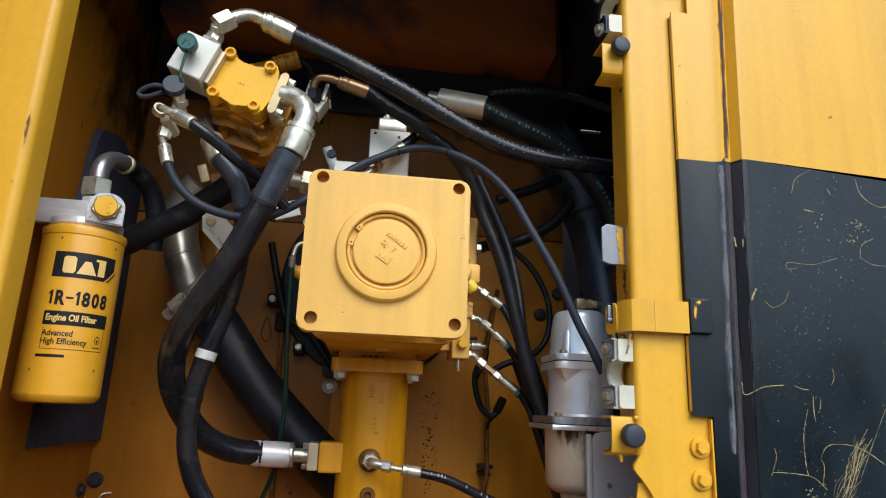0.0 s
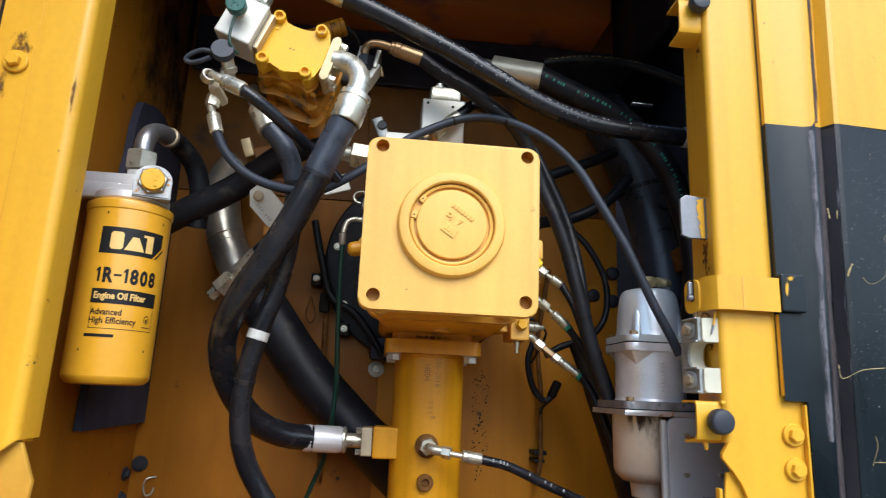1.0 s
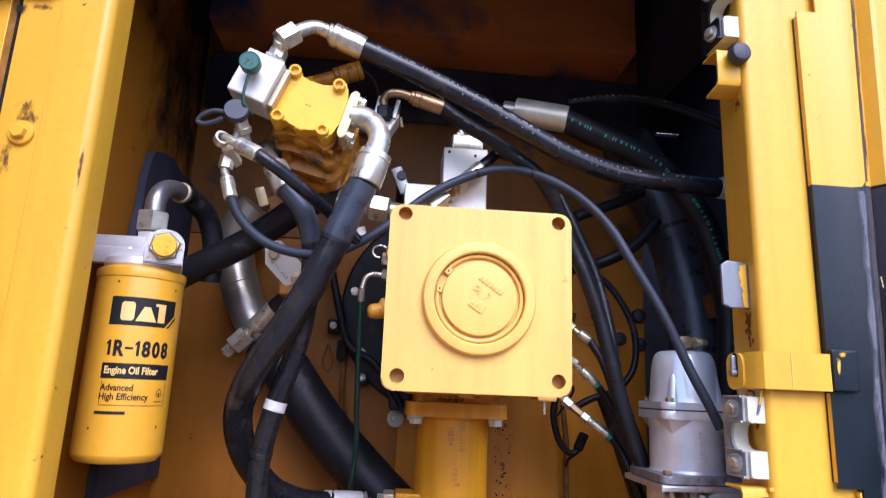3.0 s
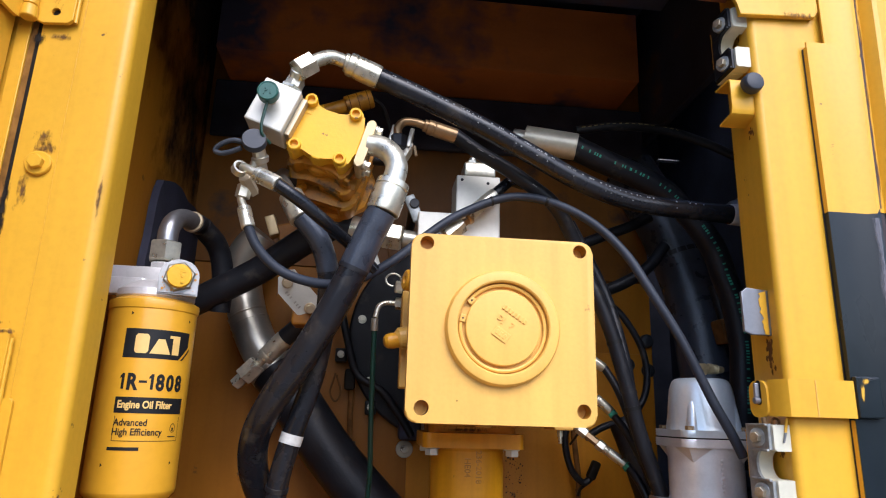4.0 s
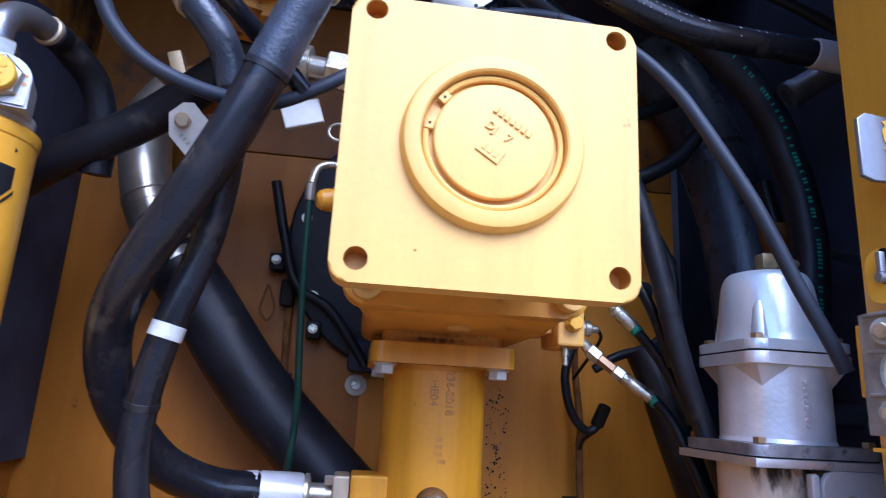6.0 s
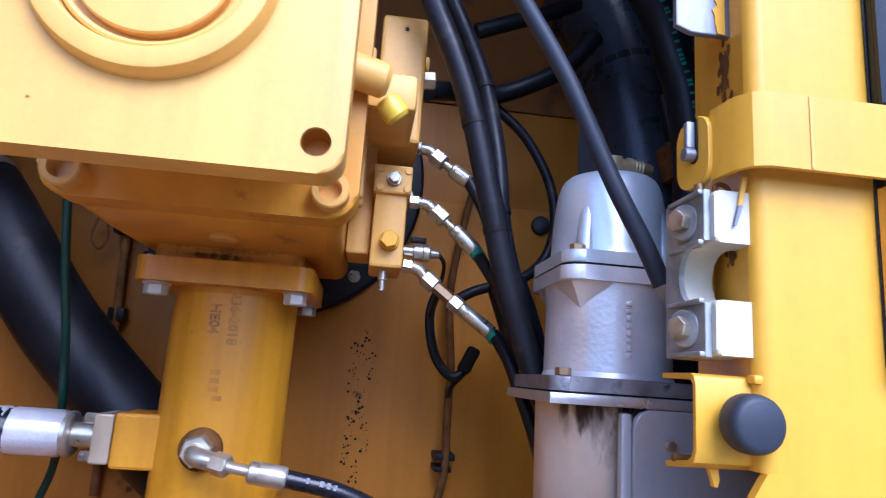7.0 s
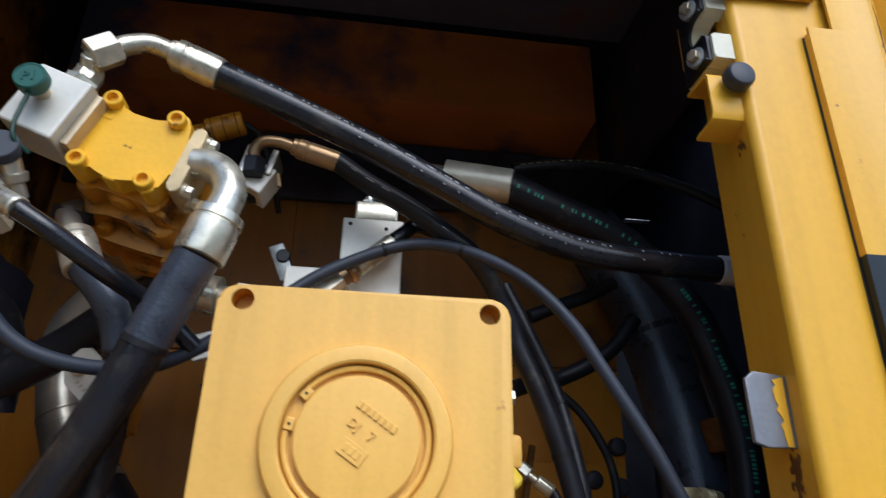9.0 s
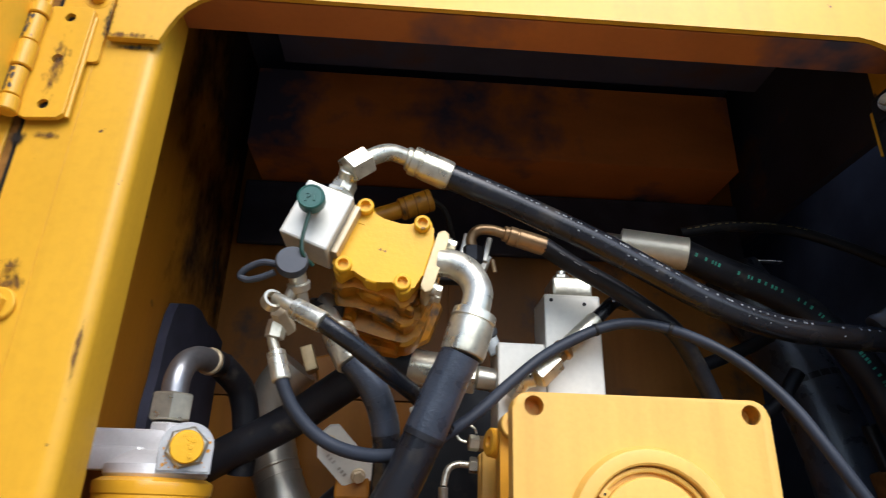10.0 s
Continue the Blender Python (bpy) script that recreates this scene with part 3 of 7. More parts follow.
structure("post_seam", rbox((-0.4905, 0.8168, 1.50), (-0.4892, 0.8178, 2.235), 0.0003), YELLOW, "lapped sheet seam down the post", "post")
structure("post_gusset", bm, DULLY, "yellow gusset plate at the foot of the post", "post")
plan = [(0.486, FACE), (0.486, FACE + 0.006)] + corner(RIGHT + 0.008, FACE + 0.008, 0.002, -90, -180) + [(RIGHT + 0.021, 0.908), (RIGHT + 0.0155, 0.909)] + corner(RIGHT + 0.008, FACE + 0.008, 0.008, 180, 270)
structure("post_right", extrude_plan(plan, 1.5535, 2.70), YELLOW, "yellow folded steel closing post with chipped paint", "post")
edge = [(0.3765, 1.5535), (0.3685, 1.541), (0.3685, 1.5355), (0.3745, 1.5285), (0.381, 1.521), (0.391, 1.507), (0.4025, 1.480), (0.414, 1.44), (0.43, 1.38), (0.45, 1.20)]
structure("post_right_lower", prism([(0.486, 1.20), (0.486, 1.5535)] + edge, FACE, FACE + 0.006), YELLOW, "notched lower end of the yellow closing post", "post")
bm = prism([(0.377, 1.5185), (0.3835, 1.5205), (0.393, 1.505), (0.4045, 1.478), (0.432, 1.38), (0.452, 1.225), (0.3735, 1.225), (0.3735, 1.480), (0.3750, 1.505)], 0.8265, 0.8300, 0.001)
rbox((0.3685, 0.8295, 1.225), (0.3732, 0.840, 1.500), 0.0015, bm)
structure("post_foot", bm, YELLOW, "yellow foot plate welded onto the post", "post")

# header with its rounded corners, lying over the posts, and the return under it
arc = [(0.300 + 0.056 * math.sin(radians(90 * i / 6)), 2.249 + 0.056 * math.cos(radians(90 * i / 6))) for i in range(7)]
outline = [(-0.479, 2.75), (-0.479, 2.240), (-0.429, 2.240)] + [(-0.425 + 0.055 * (1 - math.cos(a)), 2.242 + 0.063 * math.sin(a)) for a in (0.25, 0.5, 0.75, 1.0, 1.25, 1.5708)] + [(0.30, TOP)] + arc[1:] + [(0.356, 2.246), (0.465, 2.252), (0.471, 2.262), (0.471, 2.75)]
structure("header", prism(outline, 0.808, FACE - 0.003, 0.0015), YELLOW, "pale yellow header panel with rounded corners", "header")
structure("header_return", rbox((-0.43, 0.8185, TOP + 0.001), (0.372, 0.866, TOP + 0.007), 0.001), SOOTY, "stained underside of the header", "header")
structure("header_back", rbox((-0.55, 0.862, TOP + 0.0075), (0.486, 0.868, 2.75), 0.001), INNER, "inner face of the header", "header")
bm = rbox((-0.56, 0.80, 1.385), (0.372, 0.868, SILL), 0.004)
structure("sill", bm, YELLOW, "scuffed yellow sill at the foot of the opening", "sill")
structure("skin_lower", rbox((-1.9, 0.822, -0.01), (1.9, 0.86, 1.384), 0.003), YELLOW, "yellow lower side of the machine", "body panel")
structure("skin_left", rbox((-1.9, 0.822, 1.386), (-0.562, 0.86, 2.75), 0.003), YELLOW, "yellow side panel beyond the hinges", "body panel")
bm = rbox((-1.9, 0.80, 2.752), (0.50, 1.95, 2.78), 0.003)   # unseen opening added over the bay to brighten it with daylight
for lo, hi in (((0.5002, 0.80, 2.752), (1.9, 0.90, 2.78)), ((0.5002, 1.36, 2.752), (1.9, 1.95, 2.78)), ((0.80, 0.9002, 2.752), (1.9, 1.3598, 2.78))):
    rbox(lo, hi, 0.003, bm)
structure("skin_top", bm, YELLOW, "yellow roof of the machine", "body panel")
structure("skin_back", rbox((-1.9, 1.92, -0.01), (1.9, 1.95, 2.75), 0.003), YELLOW, "far side of the machine", "body panel")
for name_, x_ in (("skin_end_near", -1.9), ("skin_end_far", 1.88)):
    structure(name_, rbox((x_, 0.862, -0.01), (x_ + 0.02, 1.918, 2.75), 0.003), YELLOW, "yellow end wall of the machine", "body panel")
structure("skin_belly", rbox((-1.9, 0.862, 0.60), (1.9, 1.918, 0.63), 0.003), RUBBERD, "underside of the machine", "body panel")

# ---- right side panel: pressed sheet with a groove, yellow above and black below ----
panel = thing("side_panel", (0.9, 0.81, 1.2), "yellow and black pressed steel side panel, scratched black paint below", "panel")
SPLIT = 1.976
FALL = 0.066   # the paint line drops along the panel


def groove_x(z):
    return 0.509 + (z - 1.45) * 0.026


PROFILE = [(-1, 0.808), (-0.022, 0.808), (-0.012, 0.8035), (-0.006, 0.805), (0.0, 0.818), (0.012, 0.819), (0.020, 0.803), (0.026, 0.8015), (1, 0.8015)]


def panel_sheet(z0, z1, left0, left1, rows=8):
    bm = bmesh.new()
    grid = []
    for i in range(rows + 1):
        z = z0 + (z1 - z0) * i / rows
        row = []
        for k, (o, y) in enumerate(PROFILE):
            x = left0 if k == 0 else 1.898 if k == len(PROFILE) - 1 else groove_x(z) + o
            row.append((x, y, z - ((0.008 if k < 3 else FALL * max(0.0, x - 0.515)) if abs(z - SPLIT) < 1e-6 else 0.0)))
        grid.append(row)
    front = [[bm.verts.new(p) for p in row] for row in grid]
    back = [[bm.verts.new((x + (0.0 if k else 0.0), y + 0.003, z)) for k, (x, y, z) in enumerate(row)] for row in grid]
    m = len(PROFILE)
    for i in range(rows):
        for k in range(m - 1):
            bm.faces.new((front[i][k], front[i][k + 1], front[i + 1][k + 1], front[i + 1][k]))
            bm.faces.new((back[i][k], back[i + 1][k], back[i + 1][k + 1], back[i][k + 1]))
        for k in (0, m - 1):
            bm.faces.new((front[i][k], front[i + 1][k], back[i + 1][k], back[i][k]))
    for i in (0, rows):
        for k in range(m - 1):
            bm.faces.new((front[i][k], back[i][k], back[i][k + 1], front[i][k + 1]))
    return bm


upper = part("upper_sheet", panel_sheet(SPLIT, 2.212, 0.447, 0.447, 4), YELLOW, panel, "yellow painted upper part of the panel")
part("top_sheet", panel_sheet(2.212, 2.74, 0.474, 0.474, 4), YELLOW, panel)
lower = part("lower_sheet", panel_sheet(1.606, SPLIT, 0.447, 0.447, 6), BLACKDOOR, panel, "black painted lower part, scratched")
part("bottom_sheet", panel_sheet(1.386, 1.606, 0.476, 0.476, 3), BLACKDOOR, panel)


def groove_film(name, material, label, o0, o1, z0, z1, y0, y1, rows=14, sway=0.0012, u0=0.0, u1=1.0):
    """Upright strip of dirt or wear lying on one fold of the groove, fading to both sides."""
    bm = bmesh.new()
    uv = bm.loops.layers.uv.new("UVMap")
    prev = None
    for i in range(rows + 1):
        z = z0 + (z1 - z0) * i / rows
        d = rng.uniform(-sway, sway)
        cur = [bm.verts.new((groove_x(z) + o + d, y, z)) for o, y in ((o0, y0), (o1, y1))]
        if prev:
            f = bm.faces.new((prev[0], prev[1], cur[1], cur[0]))
            for lp, u in zip(f.loops, (u0, u1, u1, u0)):
                lp[uv].uv = (u, 0.5)
        prev = cur
    tagged(part(name, bm, material, panel, label), kind="stuff")


groove_film("worn_edge", RUBGREY, "paint worn grey along the groove", -0.0235, -0.0118, 1.56, 1.962, 0.8072, 0.8028, sway=0.0, u1=0.5)
groove_film("worn_edge", RUBGREY, "paint worn grey along the groove", -0.0118, -0.0035, 1.56, 1.962, 0.8028, 0.8062, sway=0.0, u0=0.5)
groove_film("groove_dust", DUSTFILM, "purple-grey dust in the groove", -0.0040, 0.0160, 1.40, 1.972, 0.8166, 0.8166, sway=0.0004)
groove_film("groove_dust", DUSTFILM, "purple-grey dust in the groove", 0.0005, 0.0115, 1.98, 2.62, 0.8172, 0.8172, sway=0.0006)
groove_film("rubbed_fold", RUBGREY, "rubbed fold of the groove", 0.0165, 0.0225, 1.62, 1.965, 0.8068, 0.8010, sway=0.0004)
bm = bmesh.new()
for i in range(220):
    z, ln, o, w = rng.uniform(1.98, 2.62), rng.uniform(0.01, 0.06), 0.0055 + rng.gauss(0, 0.0025), rng.uniform(0.0002, 0.0009)
    if not 0.001 + w < o < 0.0112 - w:
        continue
    bm.faces.new([bm.verts.new((groove_x(zz) + oo, 0.818 + oo * 0.083 - 0.0004 - (i % 9) * 0.00004, zz)) for zz, oo in ((z, o - w * 0.3), (z + ln * 0.5, o - w), (z + ln, o), (z + ln * 0.4, o + w))])
tagged(part("groove_dirt", bm, WEAR, panel, "grey-brown dirt along the groove"), kind="stuff")
bm = rbox((0.4475, 0.800, 1.714), (0.479, 0.8077, 1.762), 0.002)
part("strap_seat", bm, BLACKDOOR, panel, "black strap seat with yellow showing through")


def seat_film(name, material, label, x0, x1, z0, z1):
    bm = bmesh.new()
    uv = bm.loops.layers.uv.new("UVMap")
    f = bm.faces.new([bm.verts.new(p) for p in ((x0, 0.7994, z0), (x1, 0.7994, z0), (x1, 0.7994, z1), (x0, 0.7994, z1))])
    for lp, q in zip(f.loops, ((0, 0), (1, 0), (1, 1), (0, 1))):
        lp[uv].uv = q
    tagged(part(name, bm, material, panel, label), kind="stuff")


seat_film("chipped_paint", YELLOWRUB, "yellow showing through the black paint", 0.4485, 0.4590, 1.722, 1.764)
seat_film("chipped_paint", YELLOWRUB, "yellow showing through the black paint", 0.4495, 0.4700, 1.750, 1.763)
seat_film("worn_top_edge", RUBGREY, "grey rubbed upper edge", 0.4470, 0.4810, 1.7545, 1.7640)
part("edge_trim", rbox((0.4460, 0.8162, 1.612), (0.4480, 0.8174, 2.205), 0.0003), RUBBERD, panel, "black edge seal")
part("edge_fold", rbox((0.4472, 0.8112, SPLIT - 0.008), (0.4500, 0.8160, 2.206), 0.0004), YELLOW, panel)
part("edge_fold", rbox((0.4472, 0.8112, 1.712), (0.4500, 0.8160, SPLIT - 0.0085), 0.0004), BLACKDOOR, panel)
part("edge_fold", rbox((0.4468, 0.8090, 1.612), (0.4482, 0.8160, 1.7115), 0.0004), YELLOW, panel, "yellow showing along the folded edge")
part("foot_fold", rbox((0.4725, 0.8095, 1.39), (0.4752, 0.8172, 1.602), 0.0008), YELLOW, panel)
bm, prev = bmesh.new(), None
for i in range(54):
    z = 1.44 + 0.01 * i
    if z > SPLIT - 0.002:
        break
    cur = [bm.verts.new((groove_x(z) + o, 0.818 + o * 0.083 - 0.0005, z)) for o in (0.0006 + rng.uniform(0, 0.0006), 0.0114 - rng.uniform(0, 0.0012))]
    cur += [bm.verts.new((groove_x(z) + o, y - 0.0007, z)) for o, y in ((0.0122, 0.8186), (0.0196 - rng.uniform(0, 0.0012), 0.8042))]
    if prev:
        bm.faces.new((prev[0], prev[1], cur[1], cur[0]))
        bm.faces.new((prev[2], prev[3], cur[3], cur[2]))
    prev = cur
part("faded_groove", bm, FADED, panel, "greyed paint in the groove")
# deep scratches that show pale metal and primer
bm = bmesh.new()
def scratch(pts, w=0.0008):
    lift = rng.uniform(0, 0.0003)
    path = smooth_path([(x, 0.8011 - lift, z) for x, z in pts], 11)
    prev = None
    for p, (t, a, b) in zip(path, transport(path)):
        s = t.cross(V((0, 1, 0))).normalized() * w * 0.62 * rng.uniform(0.25, 1.0)
        cur = (bm.verts.new(p + s), bm.verts.new(p - s))
        if prev:
            bm.faces.new((prev[0], prev[1], cur[1], cur[0]))
        prev = cur


scratch([(0.515, 1.652), (0.519, 1.636), (0.546, 1.647), (0.576, 1.651)], 0.0011)
scratch([(0.590, 1.651), (0.602, 1.647), (0.611, 1.646)], 0.0008)
scratch([(0.607, 1.620), (0.598, 1.587), (0.597, 1.554), (0.599, 1.536)], 0.0009)
scratch([(0.547, 1.535), (0.554, 1.539), (0.599, 1.536), (0.616, 1.527), (0.624, 1.519)], 0.0009)
scratch([(0.547, 1.535), (0.556, 1.557), (0.554, 1.569)], 0.0006)
scratch([(0.618, 1.523), (0.623, 1.547), (0.620, 1.559), (0.631, 1.574), (0.655, 1.577), (0.682, 1.571), (0.712, 1.553)], 0.0007)
scratch([(0.617, 1.638), (0.616, 1.620), (0.617, 1.604)], 0.0010)
scratch([(0.628, 1.634), (0.625, 1.621)], 0.0012)
scratch([(0.723, 1.625), (0.697, 1.578), (0.675, 1.536)], 0.0006)
scratch([(0.650, 1.676), (0.651, 1.664), (0.646, 1.654)], 0.0008)
scratch([(0.721, 1.958), (0.726, 1.936), (0.745, 1.920), (0.765, 1.918), (0.80, 1.93)], 0.0010)
scratch([(0.649, 1.966), (0.624, 1.950), (0.615, 1.927)], 0.0007)
scratch([(0.559, 1.764), (0.570, 1.756), (0.588, 1.765), (0.596, 1.780)], 0.0005)
scratch([(0.595, 1.817), (0.598, 1.822), (0.611, 1.822), (0.640, 1.822), (0.677, 1.834)], 0.0006)
scratch([(0.595, 1.817), (0.600, 1.812), (0.612, 1.815)], 0.0005)
scratch([(0.713, 1.837), (0.732, 1.828), (0.752, 1.827), (0.79, 1.824)], 0.0006)
scratch([(0.713, 1.837), (0.718, 1.856), (0.738, 1.867)], 0.0006)
scratch([(0.547, 1.781), (0.541, 1.770), (0.539, 1.764)], 0.0028)
scratch([(0.520, 1.853), (0.522, 1.839)], 0.0020)
scratch([(0.533, 1.851), (0.532, 1.840)], 0.0014)
scratch([(0.673, 1.939), (0.677, 1.929)], 0.0014)
scratch([(0.632, 1.903), (0.640, 1.902), (0.647, 1.901)], 0.0014)
for x, z, n_ in ((0.713, 1.883, 14), (0.712, 1.857, 8), (0.600, 1.512, 7), (0.655, 1.885, 5)):
    for i in range(n_):
        px, pz, g, ln = x + rng.gauss(0, 0.008), z + rng.gauss(0, 0.006), rng.uniform(0, 3.1), rng.uniform(0.001, 0.006)
        scratch([(px, pz), (px + math.cos(g) * ln, pz + math.sin(g) * ln)], rng.uniform(0.0006, 0.0022))
for i in range(44):
    k = rng.random()
    x, z = 0.634 + 0.036 * k + rng.gauss(0, 0.006), 1.475 + 0.085 * k + rng.gauss(0, 0.006)
    ln = rng.uniform(0.015, 0.05)
    scratch([(x, z), (x + ln * 0.26 + rng.gauss(0, 0.003), z + ln * 0.55), (x + ln * 0.50 + rng.gauss(0, 0.004), z + ln)], rng.uniform(0.0003, 0.0008))
for i in range(150):
    x, z = rng.uniform(0.56, 0.85), rng.uniform(1.45, 1.96)
    a = rng.uniform(0, 3.1)
    ln = rng.uniform(0.001, 0.004) * (3 if i % 9 == 0 else 1)
    scratch([(x, z), (x + math.cos(a) * ln, z + math.sin(a) * ln)], rng.uniform(0.0002, 0.0007))
tagged(part("scratches", bm, SCRATCH, panel, "yellow and bare scratches in black paint"), kind="stuff")

bm = bmesh.new()
for i in range(150):
    x, z = rng.uniform(0.545, 0.86), rng.uniform(1.45, 1.96)
    g, ln = rng.gauss(0.3, 0.7), rng.uniform(0.004, 0.035)
    scratch([(x, z), (x + math.cos(g) * ln * 0.5, z + math.sin(g) * ln * 0.5 + rng.gauss(0, 0.001)), (x + math.cos(g) * ln, z + math.sin(g) * ln)], 0.00028)
tagged(part("fine_scuffs", bm, SCUFF, panel, "faint grey scuffs in black paint"), kind="stuff")

bm = bmesh.new()
for i in range(900):
    x, z = 0.535 + abs(rng.gauss(0, 0.14)), rng.uniform(1.43, 1.955)
    if i % 3 == 0:
        k = rng.choice(((0.60, 1.83), (0.68, 1.86), (0.62, 1.60), (0.71, 1.89), (0.57, 1.66), (0.65, 1.75)))
        x, z = k[0] + rng.gauss(0, 0.022), k[1] + rng.gauss(0, 0.03)
    if x < 0.532 or z > SPLIT - 0.01 - FALL * (x - 0.515):
        continue
    w, y = rng.uniform(0.00018, 0.0005) * (2.2 if i % 23 == 0 else 1), 0.8011 - rng.uniform(0, 0.0002)
    bm.faces.new([bm.verts.new((x + w * rng.uniform(0.5, 1.2) * math.cos(g), y, z + w * rng.uniform(0.5, 1.5) * math.sin(g))) for g in (0.3, 1.6, 2.9, 4.0, 5.2)])
tagged(part("paint_chip", bm, CHIPDOT, panel, "tiny pale stone chips in black paint"), kind="stuff")

# right post fittings
for z in (1.566, 1.526):
    th = thing("flange_bolt", (0.459, FACE, z), "yellow painted hexagon bolt with a washer", "bolt", "bolts on the closing post")
    bolt(th, (0.459, FACE - 0.002, z), (0, -1, 0), 0.0085, 0.006, YELLOW, 0.0135)
strap = thing("post_strap", (0.40, 0.81, 1.715), "yellow steel strap across the closing post", "strap")
plan = [(0.4465, 0.803), (0.4465, 0.8065), (0.377, 0.8065), (0.369, 0.8095), (0.3645, 0.816), (0.362, 0.836), (0.3585, 0.836), (0.361, 0.815), (0.3665, 0.8062), (0.375, 0.803)]
part("band", extrude_plan(plan, 1.7135, 1.7565), YELLOW, strap)
part("weld_seam", rbox((0.3975, 0.8022, 1.7140), (0.3990, 0.8032, 1.7560), 0.0003), CAST, strap)
bm = move_verts(prism(rounded(0.834, 1.712, 0.864, 1.756, 0.011), 0.0, 0.0035, 0.0006), lambda c: V((0.3525 + c.y + (0.862 - c.x) * 0.13, c.x, c.z)))
part("ear", bm, YELLOW, strap)
bm = rod((0.3545, 0.847, 1.732), (0.3475, 0.847, 1.732), 0.0042, 14)
rbox((0.3485, 0.8445, 1.735), (0.3545, 0.8495, 1.753), 0.0015, bm)
part("bent_pin", bm, SCRAPED, strap, "bare steel pin in the slotted ear")
part("slot", move_verts(prism(rounded(0.8425, 1.727, 0.8515, 1.756, 0.004), 0.0, 0.0008), lambda c: V((0.3538 + c.y, c.x, c.z))), GRIME_HOLLOW, strap)


hook = thing("latch_hook", (0.36, 0.83, 1.70), "small bent wire hook with worn yellow paint", "hook")
part("link", rod((0.3555, 0.842, 1.7035), (0.3545, 0.842, 1.7125), 0.003, 12), BRASS, hook, "brass link")
part("eye", sweep([V((0.364, 0.834, 1.707)) + V((0.0045 * math.cos(radians(g)), 0.001 * math.sin(radians(g)), 0.0042 * math.sin(radians(g)))) for g in range(0, 361, 30)], 0.0014, 8, 3), RUST, hook)
part("strip", prism([(0.3695, 1.7125), (0.3725, 1.7125), (0.3690, 1.6955), (0.3665, 1.6955)], 0.8215, 0.8232), YELLOW, hook)
part("bare_end", prism([(0.3690, 1.6952), (0.3665, 1.6952), (0.3635, 1.6835), (0.3650, 1.6835)], 0.8212, 0.8232), SCRAPED, hook, "rubbed bare metal end")


def striker(z0, plate_mat):
    """White nylon latch jaws held by a steel plate and two bolts."""
    th = thing("latch_striker", (0.36, 0.85, z0), "white nylon latch jaws on a bolted steel plate", "latch", "latches on the closing post")
    part("upper_jaw", prism(rounded(0.3535, z0 + 0.066, 0.379, z0 + 0.096, 0.003), 0.824, 0.8415, 0.0015), NYLON, th)
    part("lower_jaw", prism(rounded(0.3535, z0 + 0.004, 0.381, z0 + 0.034, 0.003), 0.824, 0.8415, 0.0015), NYLON, th)

    def jaw_profile(y0, y1, deep, half):
        pts = [(y0, z0 + 0.003), (y1, z0 + 0.003), (y1, z0 + 0.097), (y0, z0 + 0.097), (y0, z0 + 0.05 + half)]
        pts += [(deep - half * 0.9 + half * 0.9 * math.sin(radians(g)), z0 + 0.05 + half * math.cos(radians(g))) for g in range(0, 181, 18)]
        return pts + [(y0, z0 + 0.05 - half)]

    bm = move_verts(prism(jaw_profile(0.8417, 0.876, 0.862, 0.016), 0.3535, 0.3732), lambda c: V((c.y, c.x, c.z)))
    part("throat", bm, NYLON, th)
    bm = move_verts(prism(jaw_profile(0.828, 0.874, 0.858, 0.0175), 0.3495, 0.3533, 0.0006), lambda c: V((c.y, c.x, c.z)))
    part("back_plate", bm, plate_mat, th, "steel side plate with worn edges")
    for dz in (0.019, 0.081):
        bolt(th, (0.3480, 0.846, z0 + dz), (-1, -0.45, 0), 0.0066, 0.0060, YELLOWZINC, 0.0108, wmat=WORNPLATE)
        for sgn in (-1, 1):
            part("plate_fold", rbox((0.3465, 0.8285, z0 + dz + sgn * 0.0145 - 0.0014), (0.3498, 0.866, z0 + dz + sgn * 0.0145 + 0.0014), 0.0008), plate_mat, th)
    part("stem", rbox((0.3545, 0.8765, z0 + 0.032), (0.3845, 0.884, z0 + 0.09), 0.001), YELLOW, th)
    return th


striker(1.608, WORNPLATE)
striker(2.172, RUBBERD)


def bumper(z, kx, knob_r, top, low):
    """A domed knob on a folded bracket: front plate with a flange turned back above and below."""
    th = thing("rubber_bumper", (0.36, 0.83, z), "black rubber bumper knob on a yellow folded bracket", "bumper", "bumpers on the closing post")
    z1, z0 = z + top, z - low
    prof = [(0.864, z1), (0.832, z1), (0.828, z1 - 0.0015), (0.826, z1 - 0.006), (0.826, z0 + 0.008), (0.829, z0 + 0.002), (0.834, z0 - 0.001), (0.860, z0 - 0.004), (0.860, z0 - 0.0008), (0.835, z0 + 0.0025), (0.831, z0 + 0.005), (0.829, z0 + 0.009), (0.829, z1 - 0.006), (0.832, z1 - 0.003), (0.864, z1 - 0.003)]
    bm = move_verts(prism(prof, 0.3425, 0.379), lambda c: V((c.y, c.x, c.z)))
    for v in bm.verts:
        if v.co.y > 0.85:
            v.co.x = min(v.co.x, 0.3800)
    part("bracket", bm, YELLOW, th)
    part("weld_tab", rbox((0.372, 0.820, z1 - 0.004), (0.381, 0.828, z1 + 0.001), 0.0015), YELLOW, th)
    bm = lathe(bmesh.new(), (kx, 0.829, z), (0, -1, 0), [(0, 0.006), (0.008, 0.006), (0.008, knob_r * 0.85), (0.0095, knob_r), (0.0175, knob_r), (0.0205, knob_r * 0.96), (0.0225, knob_r * 0.86), (0.0232, knob_r * 0.74), (0.0236, 0)], 32)
    part("knob", bm, BUMPER, th, "black domed rubber knob")
    part("stud", rod((kx, 0.845, z), (kx, 0.8215, z), 0.004), TANPLATE, th)
    return th


